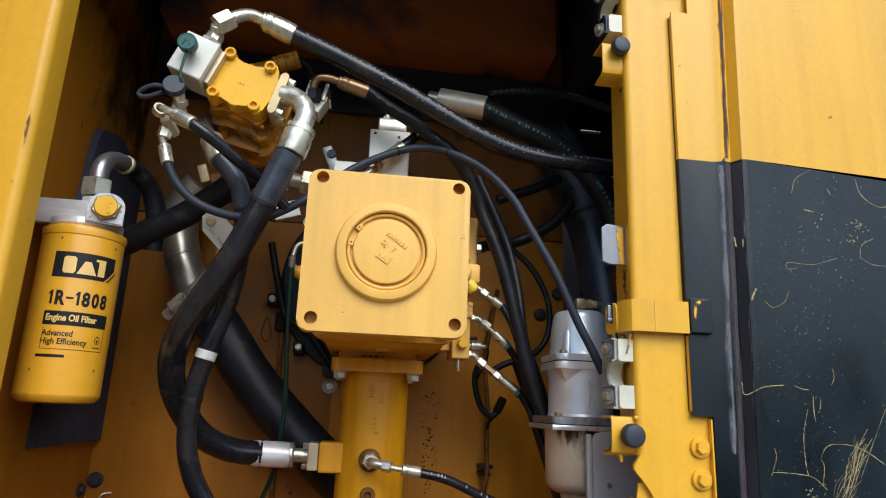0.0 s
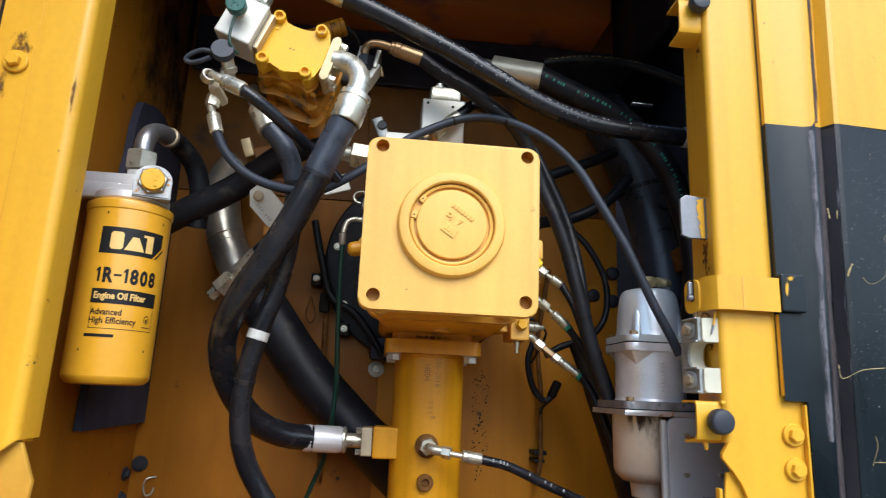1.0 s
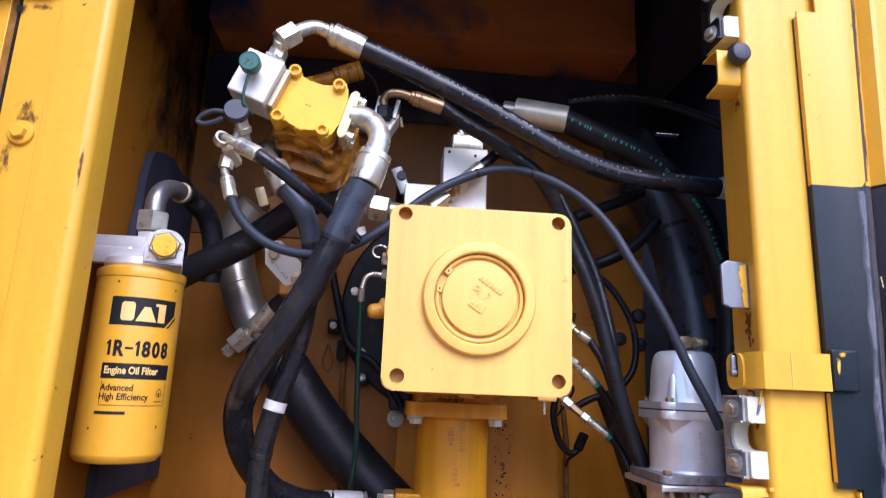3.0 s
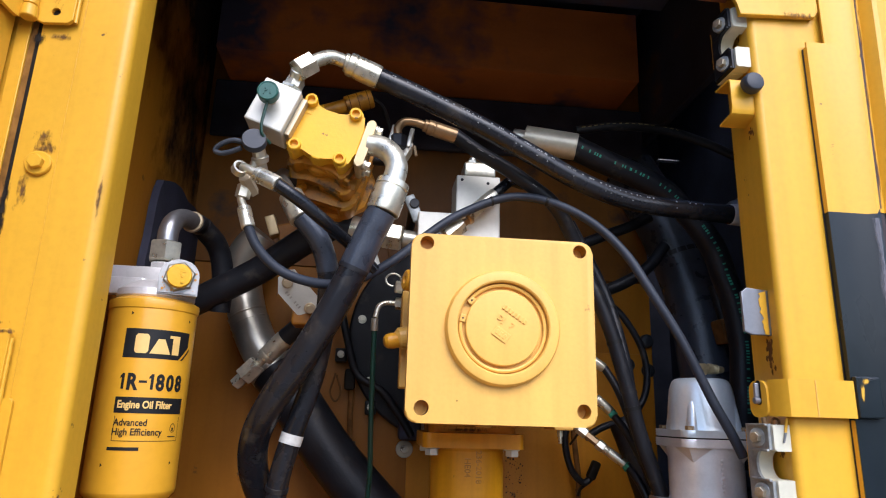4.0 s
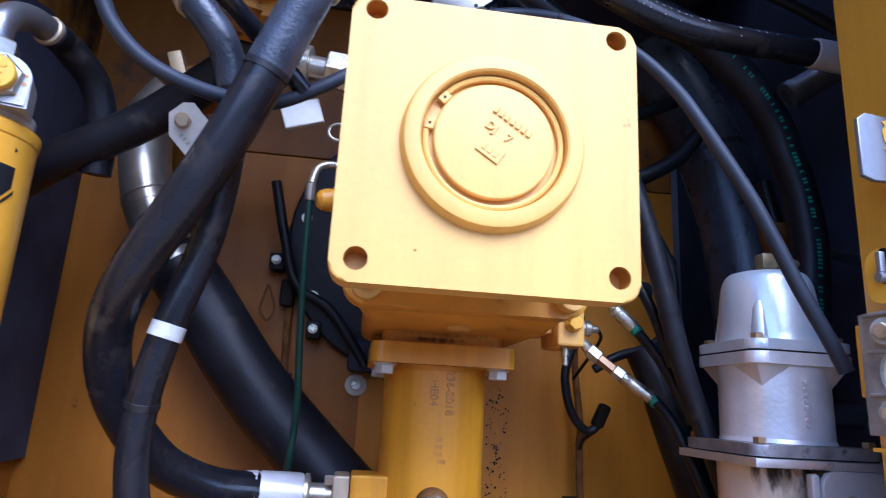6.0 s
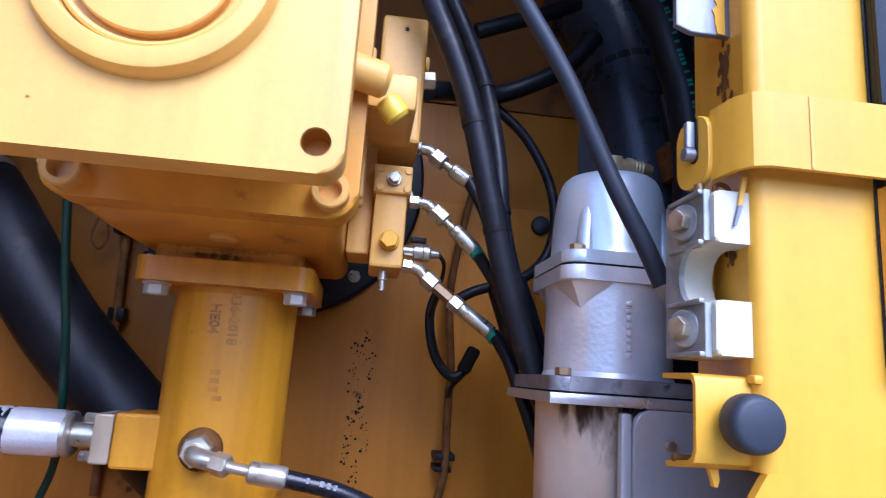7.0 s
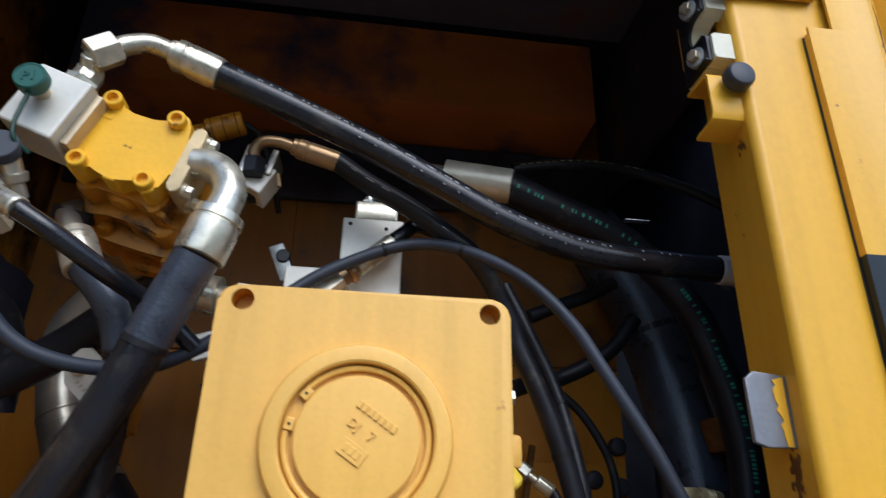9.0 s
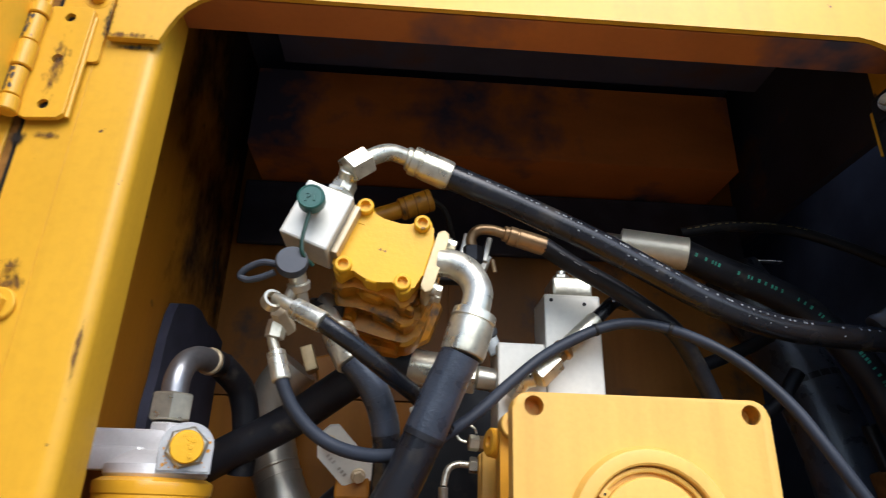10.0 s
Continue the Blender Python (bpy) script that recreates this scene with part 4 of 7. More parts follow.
low_bumper = bumper(1.578, 0.3665, 0.0152, 0.024, 0.024)
part("torn_tab", prism([(0.3550, 1.5545), (0.3615, 1.5545), (0.3625, 1.5465), (0.3610, 1.5425), (0.3585, 1.5430), (0.3575, 1.5480)], 0.838, 0.8412, 0.0008), YELLOW, low_bumper)
part("rusty_peg", rod((0.3415, 0.85, 1.556), (0.3560, 0.850, 1.5555), 0.0022, 10), RUST, low_bumper, "rusty peg behind the bracket")
bumper(2.145, 0.3665, 0.0138, 0.013, 0.040)

plate = thing("striker_plate", (0.36, 0.85, 1.81), "scraped grey steel striker plate with yellow paint rubbed off", "plate")
bm = prism([(0.342, 1.816), (0.352, 1.812), (0.388, 1.812), (0.388, 1.868), (0.350, 1.872), (0.342, 1.866)], 0.844, 0.848, 0.001)
part("plate", bm, SCRAPED, plate)
bm = bmesh.new()
zz = 1.813
left = []
while zz < 1.867:
    left.append((0.3675 + rng.uniform(-0.004, 0.002), zz))
    zz += 0.004
part("paint_left", prism(left + [(0.3738, 1.868), (0.3738, 1.8125)], 0.8431, 0.8439), YELLOW, plate, "remains of yellow paint")
part("arm", rbox((0.3745, 0.8485, 1.82), (0.390, 0.866, 1.862), 0.001), YELLOW, plate)
stain = thing("rust_marks", (0.374, 0.84, 1.77), "dark rust bleeding down the post edge", "stain", kind="stuff")
bm = bmesh.new()
for cy, cz, sy, sz, count, size in ((0.853, 1.792, 0.004, 0.009, 70, 0.0042), (0.847, 1.672, 0.003, 0.004, 20, 0.003), (0.842, 2.088, 0.004, 0.004, 16, 0.003), (0.856, 2.26, 0.004, 0.02, 40, 0.003)):
    for i in range(count):
        y, z = cy + rng.gauss(0, sy), cz + rng.gauss(0, sz)
        k = size * rng.uniform(0.3, 1.0)
        if not 0.832 + k < y < 0.868 - k:
            continue
        off = rng.uniform(0, 0.0005)
        ring = []
        for g in (0.1, 0.9, 1.7, 2.6, 3.3, 4.2, 5.1, 5.7):
            yy = y + k * rng.uniform(0.5, 1) * math.cos(g)
            ring.append(bm.verts.new((RIGHT - 0.0004 + 0.187 * (yy - 0.826) - off, yy, z + 1.5 * k * rng.uniform(0.5, 1) * math.sin(g))))
        bm.faces.new(ring)
part("rust", bm, RUST, stain)


def wear(name, label, material, spots):
    """Smudges of wear lying on a flat face: rows of (x, z, spread x, spread z, density, size, y)."""
    th = thing(name, (spots[0][0], spots[0][6], spots[0][1]), label, "stain", kind="stuff")
    for x, z, sx_, sz_, count, size, y in spots:
        bm = bmesh.new()
        uv = bm.loops.layers.uv.new("UVMap")
        hx, hz = 2.2 * sx_ + size, 2.2 * sz_ + size
        f = bm.faces.new([bm.verts.new((x + a * hx, y, z + b * hz)) for a, b in ((-1, -1), (1, -1), (1, 1), (-1, 1))])
        for lp, q in zip(f.loops, ((0, 0), (1, 0), (1, 1), (0, 1))):
            lp[uv].uv = q
        part("smudge", bm, material, th)
    return th


wear("paint_wear", "dark rusty wear on the hinge post", SMUDGE, [(-0.508, 1.998, 0.009, 0.007, 50, 0.0024, 0.8172), (-0.503, 1.985, 0.012, 0.006, 30, 0.002, 0.8172), (-0.5335, 1.88, 0.001, 0.06, 110, 0.0024, 0.8172), (-0.52, 1.785, 0.010, 0.002, 70, 0.0024, 0.8172), (-0.533, 1.56, 0.0014, 0.05, 130, 0.0024, 0.8172), (-0.512, 2.130, 0.010, 0.003, 40, 0.0024, 0.8172), (-0.520, 1.935, 0.004, 0.02, 34, 0.0018, 0.8172), (-0.51, 1.50, 0.012, 0.02, 12, 0.0016, 0.8172), (-0.503, 1.548, 0.001, 0.006, 12, 0.0016, 0.8172), (-0.4365, 1.93, 0.0012, 0.03, 40, 0.0016, 0.8172)])
wear("paint_wear", "worn patches on the hinge leaves", SMUDGE, [(-0.520, 1.69, 0.005, 0.022, 90, 0.0026, 0.8071), (-0.530, 1.70, 0.004, 0.04, 60, 0.002, 0.8071), (-0.505, 1.775, 0.012, 0.0015, 40, 0.002, 0.8071), (-0.515, 1.650, 0.010, 0.0015, 40, 0.002, 0.8071), (-0.516, 2.20, 0.006, 0.03, 60, 0.0024, 0.8071)])
wear("paint_wear", "rubbed dark edge on the closing post", SMUDGE, [(0.449, 1.66, 0.002, 0.04, 16, 0.003, 0.8172), (0.448, 2.30, 0.012, 0.02, 30, 0.004, 0.8072), (0.44, 2.252, 0.02, 0.003, 20, 0.003, 0.8072), (-0.46, 2.243, 0.02, 0.002, 20, 0.003, 0.8072)])
wear("paint_wear", "scuffs on the sill", SMUDGE, [(-0.45, 1.445, 0.05, 0.006, 24, 0.004, 0.7992), (-0.2, 1.448, 0.1, 0.004, 20, 0.003, 0.7992)])

wear("gap_grease", "black grease along the gap beside the hinges", SOOTMARK, [(-0.5365, 1.90, 0.0030, 0.055, 1, 0.002, 0.8166), (-0.5375, 1.787, 0.0055, 0.004, 1, 0.003, 0.8066), (-0.536, 1.575, 0.0028, 0.055, 1, 0.002, 0.8166), (-0.5345, 1.466, 0.010, 0.005, 1, 0.003, 0.8166), (-0.5365, 2.125, 0.0060, 0.006, 1, 0.003, 0.8166), (-0.480, 2.262, 0.0025, 0.022, 1, 0.002, 0.8066), (-0.455, 2.236, 0.018, 0.0022, 1, 0.002, 0.8166)])

# ---- left door, swung open towards the camera, and its hinges ----
door = thing("access_door", (-0.555, 0.80, 1.40), "open yellow access door with black foam lining, on hinges", "door")
sheet = part("edge_flange", rbox((-0.572, 0.760, 1.40), (-0.566, 0.8155, 2.45), 0.002), YELLOW, door, "perforated yellow inner flange of the door")
drill(sheet, [((-0.58, 0.789, 1.978), (1, 0, 0), 0.0160, 0.03), ((-0.58, 0.795, 1.621), (1, 0, 0), 0.0160, 0.03), ((-0.58, 0.789, 2.33), (1, 0, 0), 0.0160, 0.03)])
part("skin", rbox((-0.640, 0.30, 1.40), (-0.634, 0.806, 2.45), 0.002), YELLOW, door)
part("hinge_edge", rbox((-0.634, 0.8105, 1.40), (-0.573, 0.8155, 2.45), 0.001), YELLOW, door)
part("lining", rbox((-0.632, 0.31, 1.76), (-0.569, 0.759, 2.40), 0.008), FOAM_SHADE, door, "black foam lining")
# Black block fills the door so that its holes look unlit
part("hollow_shade", rbox((-0.632, 0.7605, 1.41), (-0.5745, 0.8095, 2.44), 0.001), GRIME_HOLLOW, door, "dark block drawn for the shade in the hollow behind the flange")
part("lower_tray", rbox((-0.632, 0.31, 1.41), (-0.568, 0.759, 1.75), 0.004), YELLOW, door)


def hinge(z0, side):
    """Butt hinge: screwed leaf on a backing plate, knuckles of both leaves in turn."""
    th = thing("door_hinge", (-0.53, 0.81, z0), "yellow painted butt hinge, worn at the knuckles", "hinge", "hinges of the access door")
    z1 = z0 + 0.131
    leaf = part("post_leaf", prism([(-0.540, z0 + 0.003), (-0.531, z0 - 0.001), (-0.503, z0 + 0.001), (-0.4975, z0 + 0.006), (-0.4965, z1 - 0.004), (-0.501, z1), (-0.537, z1 - 0.001), (-0.540, z1 - 0.006)], 0.8075, 0.8125, 0.0008), YELLOW, th)
    hs = [((-0.518, 0.80, z0 + d), (0, 1, 0), 0.0052, 0.0135) for d in (0.015, 0.067, 0.117)]
    drill(leaf, hs)
    for h in hs:
        part("screw_hole", rod((h[0][0], 0.8132, h[0][2]), (h[0][0], 0.8126, h[0][2]), 0.0052, 16), GRIME_HOLLOW, th)
    a0, a1 = (z0 - 0.047, z0 + 0.06) if side < 0 else (z0 + 0.07, z1 + 0.047)
    part("backing_plate", prism(rounded(-0.530, a0, -0.484, a1, 0.004), 0.8134, 0.8172, 0.0008), YELLOW, th)
    path = [(-0.4962 + rng.uniform(-0.0002, 0.0002), 0.8125, z0 + 0.004 + i * 0.0062) for i in range(20)]
    part("weld_bead", sweep(path, 0.0022, 8, 3, wobble=0.08), YELLOW, th)
    part("door_leaf", extrude_plan([(-0.553, 0.801), (-0.5605, 0.80), (-0.5655, 0.72), (-0.5605, 0.72), (-0.556, 0.795)], z0, z1 - 0.003), YELLOW, th)
    rows = (0.0, 0.017, 0.049, 0.079, 0.111, 0.127)
    for i in range(5):
        r = 0.0092 if i % 2 == 0 else 0.0078
        part("knuckle", rod((-0.545, 0.803, z0 + rows[i] + 0.0007), (-0.545, 0.803, z0 + rows[i + 1] - 0.0007), r), YELLOW, th)
    bm = bmesh.new()
    for i in range(110):
        lo_k, hi_k = ((0.018, 0.048), (0.080, 0.110))[i % 2]
        g, z, k = radians(rng.gauss(222, 22)), z0 + rng.uniform(lo_k + 0.002, hi_k - 0.002), rng.uniform(0.0006, 0.0032)
        ring = []
        for n_ in range(8):
            q = g + k * rng.uniform(0.4, 1.0) * math.cos(0.785 * n_) / 0.0078
            ring.append(bm.verts.new((-0.545 + math.cos(q) * (0.0080 + 0.00002 * (i % 13)), 0.803 + math.sin(q) * (0.0080 + 0.00002 * (i % 13)), min(z0 + hi_k, max(z0 + lo_k, z + 1.6 * k * rng.uniform(0.4, 1.0) * math.sin(0.785 * n_))))))
        bm.faces.new(ring)
    tagged(part("rubbed_steel", bm, KNUCKLE, th, "dark steel where the paint is rubbed away"), kind="stuff")
    part("hinge_pin", rod((-0.545, 0.803, z0 + 0.001), (-0.545, 0.803, z1 - 0.005), 0.006), GRIME_HOLLOW, th)
    return th


hinge(1.647, -1)
hinge(2.143, 1)
for x, z in ((-0.508, 1.967), (-0.511, 1.622), (-0.50, 2.292)):
    th = thing("flange_bolt", (x, FACE, z), "yellow painted hexagon bolt, rust round the washer", "bolt", "bolts on the hinge post")
    bolt(th, (x, 0.8130 if z < 1.7 else FACE - 0.002, z), (0, -1, 0), 0.0085, 0.007, YELLOW, 0.0145)
for k, (x, z) in enumerate(((-0.503, 1.563), (-0.5035, 1.522), (-0.505, 1.479))):
    th = thing("threaded_hole", (x, FACE, z), "dark threaded hole with paint rubbed off round it", "hole", "threaded holes in the hinge post")
    if k:
        bm = bmesh.new()
        ring = []
        for i in range(22):
            g = 2 * math.pi * i / 22
            r = 0.0092 + rng.uniform(-0.001, 0.0012)
            ring.append((bm.verts.new((x - 0.0018 + r * math.cos(g), FACE - 0.0007, z + r * math.sin(g))), bm.verts.new((x + 0.0052 * math.cos(g), FACE - 0.0009, z + 0.0052 * math.sin(g)))))
        for i in range(22):
            p, q = ring[i], ring[(i + 1) % 22]
            bm.faces.new((p[0], q[0], q[1], p[1]))
        part("ring", bm, SCRAPED, th)
    part("bore", rod((x, FACE - 0.0013, z), (x, FACE - 0.0005, z), 0.0056, 20), GRIME_HOLLOW, th)


# ---- central valve housing on its column ----
UP = V((0, 0, 1))
FRONT = V((0, -1, 0))
house = thing("hydraulic_housing", (0.035, 1.0, 1.68), "pale yellow cast hydraulic housing with a round bolted cover plate", "housing")
cover = part("cover_plate", prism(rounded(-0.078, 1.694, 0.147, 1.917, 0.014, 6), 0.838, 0.862, 0.002), CAST, house, "square pale yellow cover plate")
CORNERS = [(-0.0595, 1.9055), (0.1305, 1.9045), (0.131, 1.712), (-0.0595, 1.711)]
drill(cover, [((x, 0.83, z), (0, 1, 0), 0.0085, 0.028) for x, z in CORNERS])
# Brown tube in each bore, drawn for the shade inside the hole
for x, z in CORNERS:
    part("bore_shade", lathe(bmesh.new(), (x, 0.8405, z), (0, 1, 0), [(0, 0.0082), (0.021, 0.0082)], 24, caps=False), PUMPDIRT_SHADE, house)
RC = V((0.0335, 0.838, 1.8055))
part("rim", lathe(bmesh.new(), RC + V((0, 0.002, 0)), FRONT, [(0, 0.0708), (0.0030, 0.0686), (0.0100, 0.0678), (0.0122, 0.0664), (0.0128, 0.0645), (0.0128, 0.0560), (0.0116, 0.0545), (0.0, 0.0535)], 64, caps=False), CAST, house, "raised round rim")
part("snap_ring", sweep([RC + V((math.cos(radians(a)) * 0.0508, -0.0030, math.sin(radians(a)) * 0.0508)) for a in range(175, 175 + 326, 12)], 0.0024, 8, 3), CAST, house)
for a in (141, 169):
    c = RC + V((math.cos(radians(a)) * 0.0490, -0.004, math.sin(radians(a)) * 0.0490))
    ear = part("snap_ring_ear", rbox(c - V((0.0045, 0.0015, 0.0035)), c + V((0.0045, 0.0015, 0.0035)), 0.0008, turn=turn_y(-a - 90)), CAST, house)
    part("pin_hole", rod(c + V((0, -0.0022, 0)), c + V((0, -0.0012, 0)), 0.0011, 10), INK, house)
part("cap", lathe(bmesh.new(), RC + V((0, 0.001, 0)), FRONT, [(0, 0.0450), (0.0064, 0.0450), (0.0075, 0.0440), (0.0078, 0.042), (0.0078, 0)], 64), CAST, house, "round plug with cast lettering")
# cast lettering on the plug
def on_cap(bm, dx, dz, deg, out=0.0078):
    t = turn_y(deg)
    o = RC + V((dx, -out, dz))
    return move_verts(bm, lambda c: o + t @ V((c.x, -c.z, c.y)))


part("cast_letters", on_cap(letters("DJ   7", 0.0095, 0.0002, 0.0012, "CENTER"), 0.001, 0.0045, 34), CAST, house)
bm = bmesh.new()
for i in range(7):
    c = V((-0.015 + i * 0.005, 0, 0))
    rbox((c.x - 0.0017, 0.0, -0.0006), (c.x + 0.0017, 0.0058, 0.0008), 0.0004, bm)
part("cast_number_bars", on_cap(bm, 0.0115, 0.0135, 34), CAST, house)
bm = rbox((-0.010, -0.006, -0.0004), (0.010, 0.006, 0.0006), 0.0004)
for i in range(3):
    rbox((-0.007 + i * 0.005, -0.003, 0.0), (-0.0037 + i * 0.005, 0.003, 0.0013), 0.0004, bm)
part("cast_plate", on_cap(bm, -0.003, -0.0085, 34), CAST, house)

core = prism(rounded(-0.046, 1.724, 0.116, 1.890, 0.02), 0.862, 0.958)
part("neck", core, CASTDIRT, house)
fl = prism(rounded(-0.071, 1.697, 0.153, 1.918, 0.022, 6), 0.957, 0.985, 0.003)
part("bolted_flange", fl, CASTDIRT, house)
for x, z in ((-0.049, 1.714), (0.133, 1.716), (-0.058, 1.903), (0.139, 1.901)):
    socket(house, (x, 0.957, z), FRONT, 0.0138, 0.014, CAST)
bm = bmesh.new()
body = []
lo = [(-0.062, 0.985, 1.699), (0.144, 0.985, 1.699), (0.144, 0.985, 1.914), (-0.062, 0.985, 1.914)]
mid = [(-0.050, 1.03, 1.690), (0.140, 1.03, 1.690), (0.140, 1.03, 1.905), (-0.050, 1.03, 1.905)]
hi = [(-0.050, 1.235, 1.690), (0.140, 1.235, 1.690), (0.140, 1.235, 1.89), (-0.050, 1.235, 1.89)]
rings = [[bm.verts.new(p) for p in r] for r in (lo, mid, hi)]
bm.faces.new(rings[0][::-1])
bm.faces.new(rings[2])
for a, b in zip(rings, rings[1:]):
    for i in range(4):
        j = (i + 1) % 4
        bm.faces.new((a[i], a[j], b[j], b[i]))
bmesh.ops.bevel(bm, geom=list(bm.edges), offset=0.012, segments=3, profile=0.5, affect="EDGES")
part("valve_body", bm, CASTDIRT, house)
# ribs on the flanks
for x0, x1 in ((-0.079, -0.062), (0.142, 0.154)):
    for y in (1.045, 1.075):
        part("side_rib", rbox((x0, y, 1.74), (x1, y + 0.012, 1.885), 0.003), CAST, house)
part("drain_plug", rod((0.045, 1.03, 1.688), (0.045, 1.03, 1.694), 0.012), CAST, house)
# bosses on the flanks
part("side_boss", rod((0.122, 0.940, 1.812), (0.168, 0.948, 1.804), 0.0135, 24, 0.3), CAST, house)
part("yellow_cap", lathe(bmesh.new(), (0.166, 0.962, 1.797), (0.7, 0.2, -0.75), [(0, 0.008), (0.006, 0.0105), (0.016, 0.0105), (0.019, 0.008), (0.0195, 0)], 24), LEMON, house, "bright yellow plastic dust cap")
part("lever_boss", rod((-0.05, 1.015, 1.816), (-0.088, 1.012, 1.807), 0.0155, 24, 0.4), CAST, house)
part("lever_tip", lathe(bmesh.new(), (-0.082, 1.012, 1.806), (-1, -0.25, -0.18), [(0, 0.011), (0.012, 0.0115), (0.019, 0.0100), (0.0225, 0.0065), (0.0235, 0)], 24), CASTDIRT, house)
part("flank_ear", lathe(bmesh.new(), (-0.066, 0.99, 1.888), (-1, -0.3, 0.1), [(0, 0.016), (0.012, 0.015), (0.014, 0.013), (0.014, 0.006), (0.010, 0.005), (0.010, 0)], 24), CASTDIRT, house)

wear("seam_grime", "black oily grime along the housing seams", SMUDGE, [(0.03, 1.683, 0.03, 0.0012, 22, 0.0035, 1.0805), (0.035, 1.688, 0.04, 0.001, 14, 0.003, 1.0805), (-0.019, 1.7198, 0.0003, 0.0003, 2, 0.0022, 0.8376)])
# column
COL = V((0.039, 1.15, 0))
column = thing("support_column", (COL.x, COL.y, 1.22), "yellow painted tubular hydraulic column with cast marks", "column")
part("tube", lathe(bmesh.new(), (COL.x, COL.y, 1.221), UP, [(0, 0.058), (0.43, 0.058), (0.436, 0.060)], 48), TUBEY, column)
part("flange", extrude_plan([(x, y) for x, y in rounded(COL.x - 0.077, COL.y - 0.077, COL.x + 0.077, COL.y + 0.077, 0.012)], 1.6565, 1.678), TUBEY, column)
part("collar", extrude_plan([(x, y) for x, y in rounded(COL.x - 0.066, COL.y - 0.068, COL.x + 0.066, COL.y + 0.068, 0.012)], 1.6785, 1.692), CASTDIRT, column)
for dx in (-0.0615, 0.0615):
    for dy in (-0.056, 0.056):
        bolt(column, (COL.x + dx, COL.y + dy, 1.657), (0, 0, -1), 0.0105, 0.009, ALUB, 0.012)


def on_tube(x0, z0, w, h):
    """A raised mark wrapped on the column."""
    bm = bmesh.new()
    ring = []
    for z in (z0, z0 + h):
        for k in range(3):
            a = (x0 + w * k / 2) / 0.058
            for r in (0.0575, 0.0594):
                ring.append(bm.verts.new((COL.x + math.sin(a) * r, COL.y - math.cos(a) * r, z)))
    i = lambda zi, k, o: ring[zi * 6 + k * 2 + o]
    for k in range(2):
        bm.faces.new((i(0, k, 1), i(0, k + 1, 1), i(1, k + 1, 1), i(1, k, 1)))
        bm.faces.new((i(0, k, 0), i(0, k, 1), i(0, k + 1, 1), i(0, k + 1, 0)))
        bm.faces.new((i(1, k, 0), i(1, k + 1, 0), i(1, k + 1, 1), i(1, k, 1)))
    bm.faces.new((i(0, 0, 0), i(1, 0, 0), i(1, 0, 1), i(0, 0, 1)))
    bm.faces.new((i(0, 2, 0), i(0, 2, 1), i(1, 2, 1), i(1, 2, 0)))
    return bm


def down_tube(bm, x0, z_top):
    """Wraps lettering that reads downwards onto the column."""
    def f(c):
        g = (x0 + c.y) / 0.058
        r = 0.0582 + c.z
        return V((COL.x + math.sin(g) * r, COL.y - math.cos(g) * r, z_top - c.x))
    return move_verts(bm, f)


part("cast_number", down_tube(letters("236-2018", 0.0125, 0.0002, 0.0026), 0.006, 1.653), CASTMARK, column)
part("cast_number", down_tube(letters("HE04", 0.0125, 0.0002, 0.0026), -0.011, 1.642), CASTMARK, column)
for k in range(4):
    part("cast_bar", on_tube(-0.004 + (0.004 if k == 3 else 0), 1.579 - k * 0.0075, 0.008, 0.0045), CASTMARK, column)
part("side_port", rbox((-0.048, 1.118, 1.491), (-0.006, 1.170, 1.540), 0.003), TUBEY, column)
part("port_boss", rod((0.036, 1.096, 1.516), (0.036, 1.084, 1.516), 0.018, 24), RUST, column)
part("blind_plug", lathe(bmesh.new(), (0.036, 1.094, 1.462), FRONT, [(0, 0.0125), (0.010, 0.0125), (0.011, 0.011), (0.011, 0.006), (0.006, 0.005), (0.006, 0)], 24), RUST, column)

# ---- valve blocks on the right flank ----
blk = thing("pilot_valve_block", (0.178, 1.1, 1.80), "yellow painted pilot valve block with a blanking plug", "valve block", "valve blocks on the housing")
part("block", rbox((0.157, 1.075, 1.806), (0.202, 1.16, 1.938), 0.004), CAST, blk)
part("plug", lathe(bmesh.new(), (0.181, 1.076, 1.923), FRONT, [(0, 0.008), (0.001, 0.008), (0.0012, 0.005), (0.0005, 0.0045), (0.0005, 0)], 20), CAST, blk)
part("plug_core", rod((0.181, 1.0745, 1.923), (0.181, 1.0735, 1.923), 0.0022, 12), INK, blk)
bolt(blk, (0.180, 1.075, 1.862), FRONT, 0.0085, 0.008, PUMP, 0.0105)
part("shelf", rbox((0.150, 0.985, 1.80), (0.192, 1.076, 1.832), 0.005), CAST, blk)
part("yellow_plug", rod((0.199, 1.12, 1.91), (0.208, 1.12, 1.91), 0.009), CAST, blk)
hx = hexa((0.200, 1.11, 1.888), (0.215, 1.11, 1.889), 0.0095)
part("hex_adapter", hx, ZINC, blk, "zinc plated adapter")
blk = thing("pilot_valve_block", (0.18, 1.1, 1.69), "yellow painted pilot valve block with a bleed screw", "valve block", "valve blocks on the housing")
part("block", rbox((0.164, 1.083, 1.686), (0.195, 1.15, 1.782), 0.003), CAST, blk)
part("top_plate", rbox((0.162, 1.078, 1.756), (0.198, 1.15, 1.784), 0.002), CAST, blk)
for dx in (-0.013, 0.013):
    for dz in (-0.009, 0.009):
        part("screw", rod((0.181 + dx, 1.079, 1.770 + dz), (0.181 + dx, 1.0765, 1.770 + dz), 0.0036, 14), CAST, blk)
bolt(blk, (0.181, 1.078, 1.770), FRONT, 0.0055, 0.006, ZINC, 0.007)
bolt(blk, (0.181, 1.083, 1.711), FRONT, 0.0085, 0.010, PUMP, 0.0098)
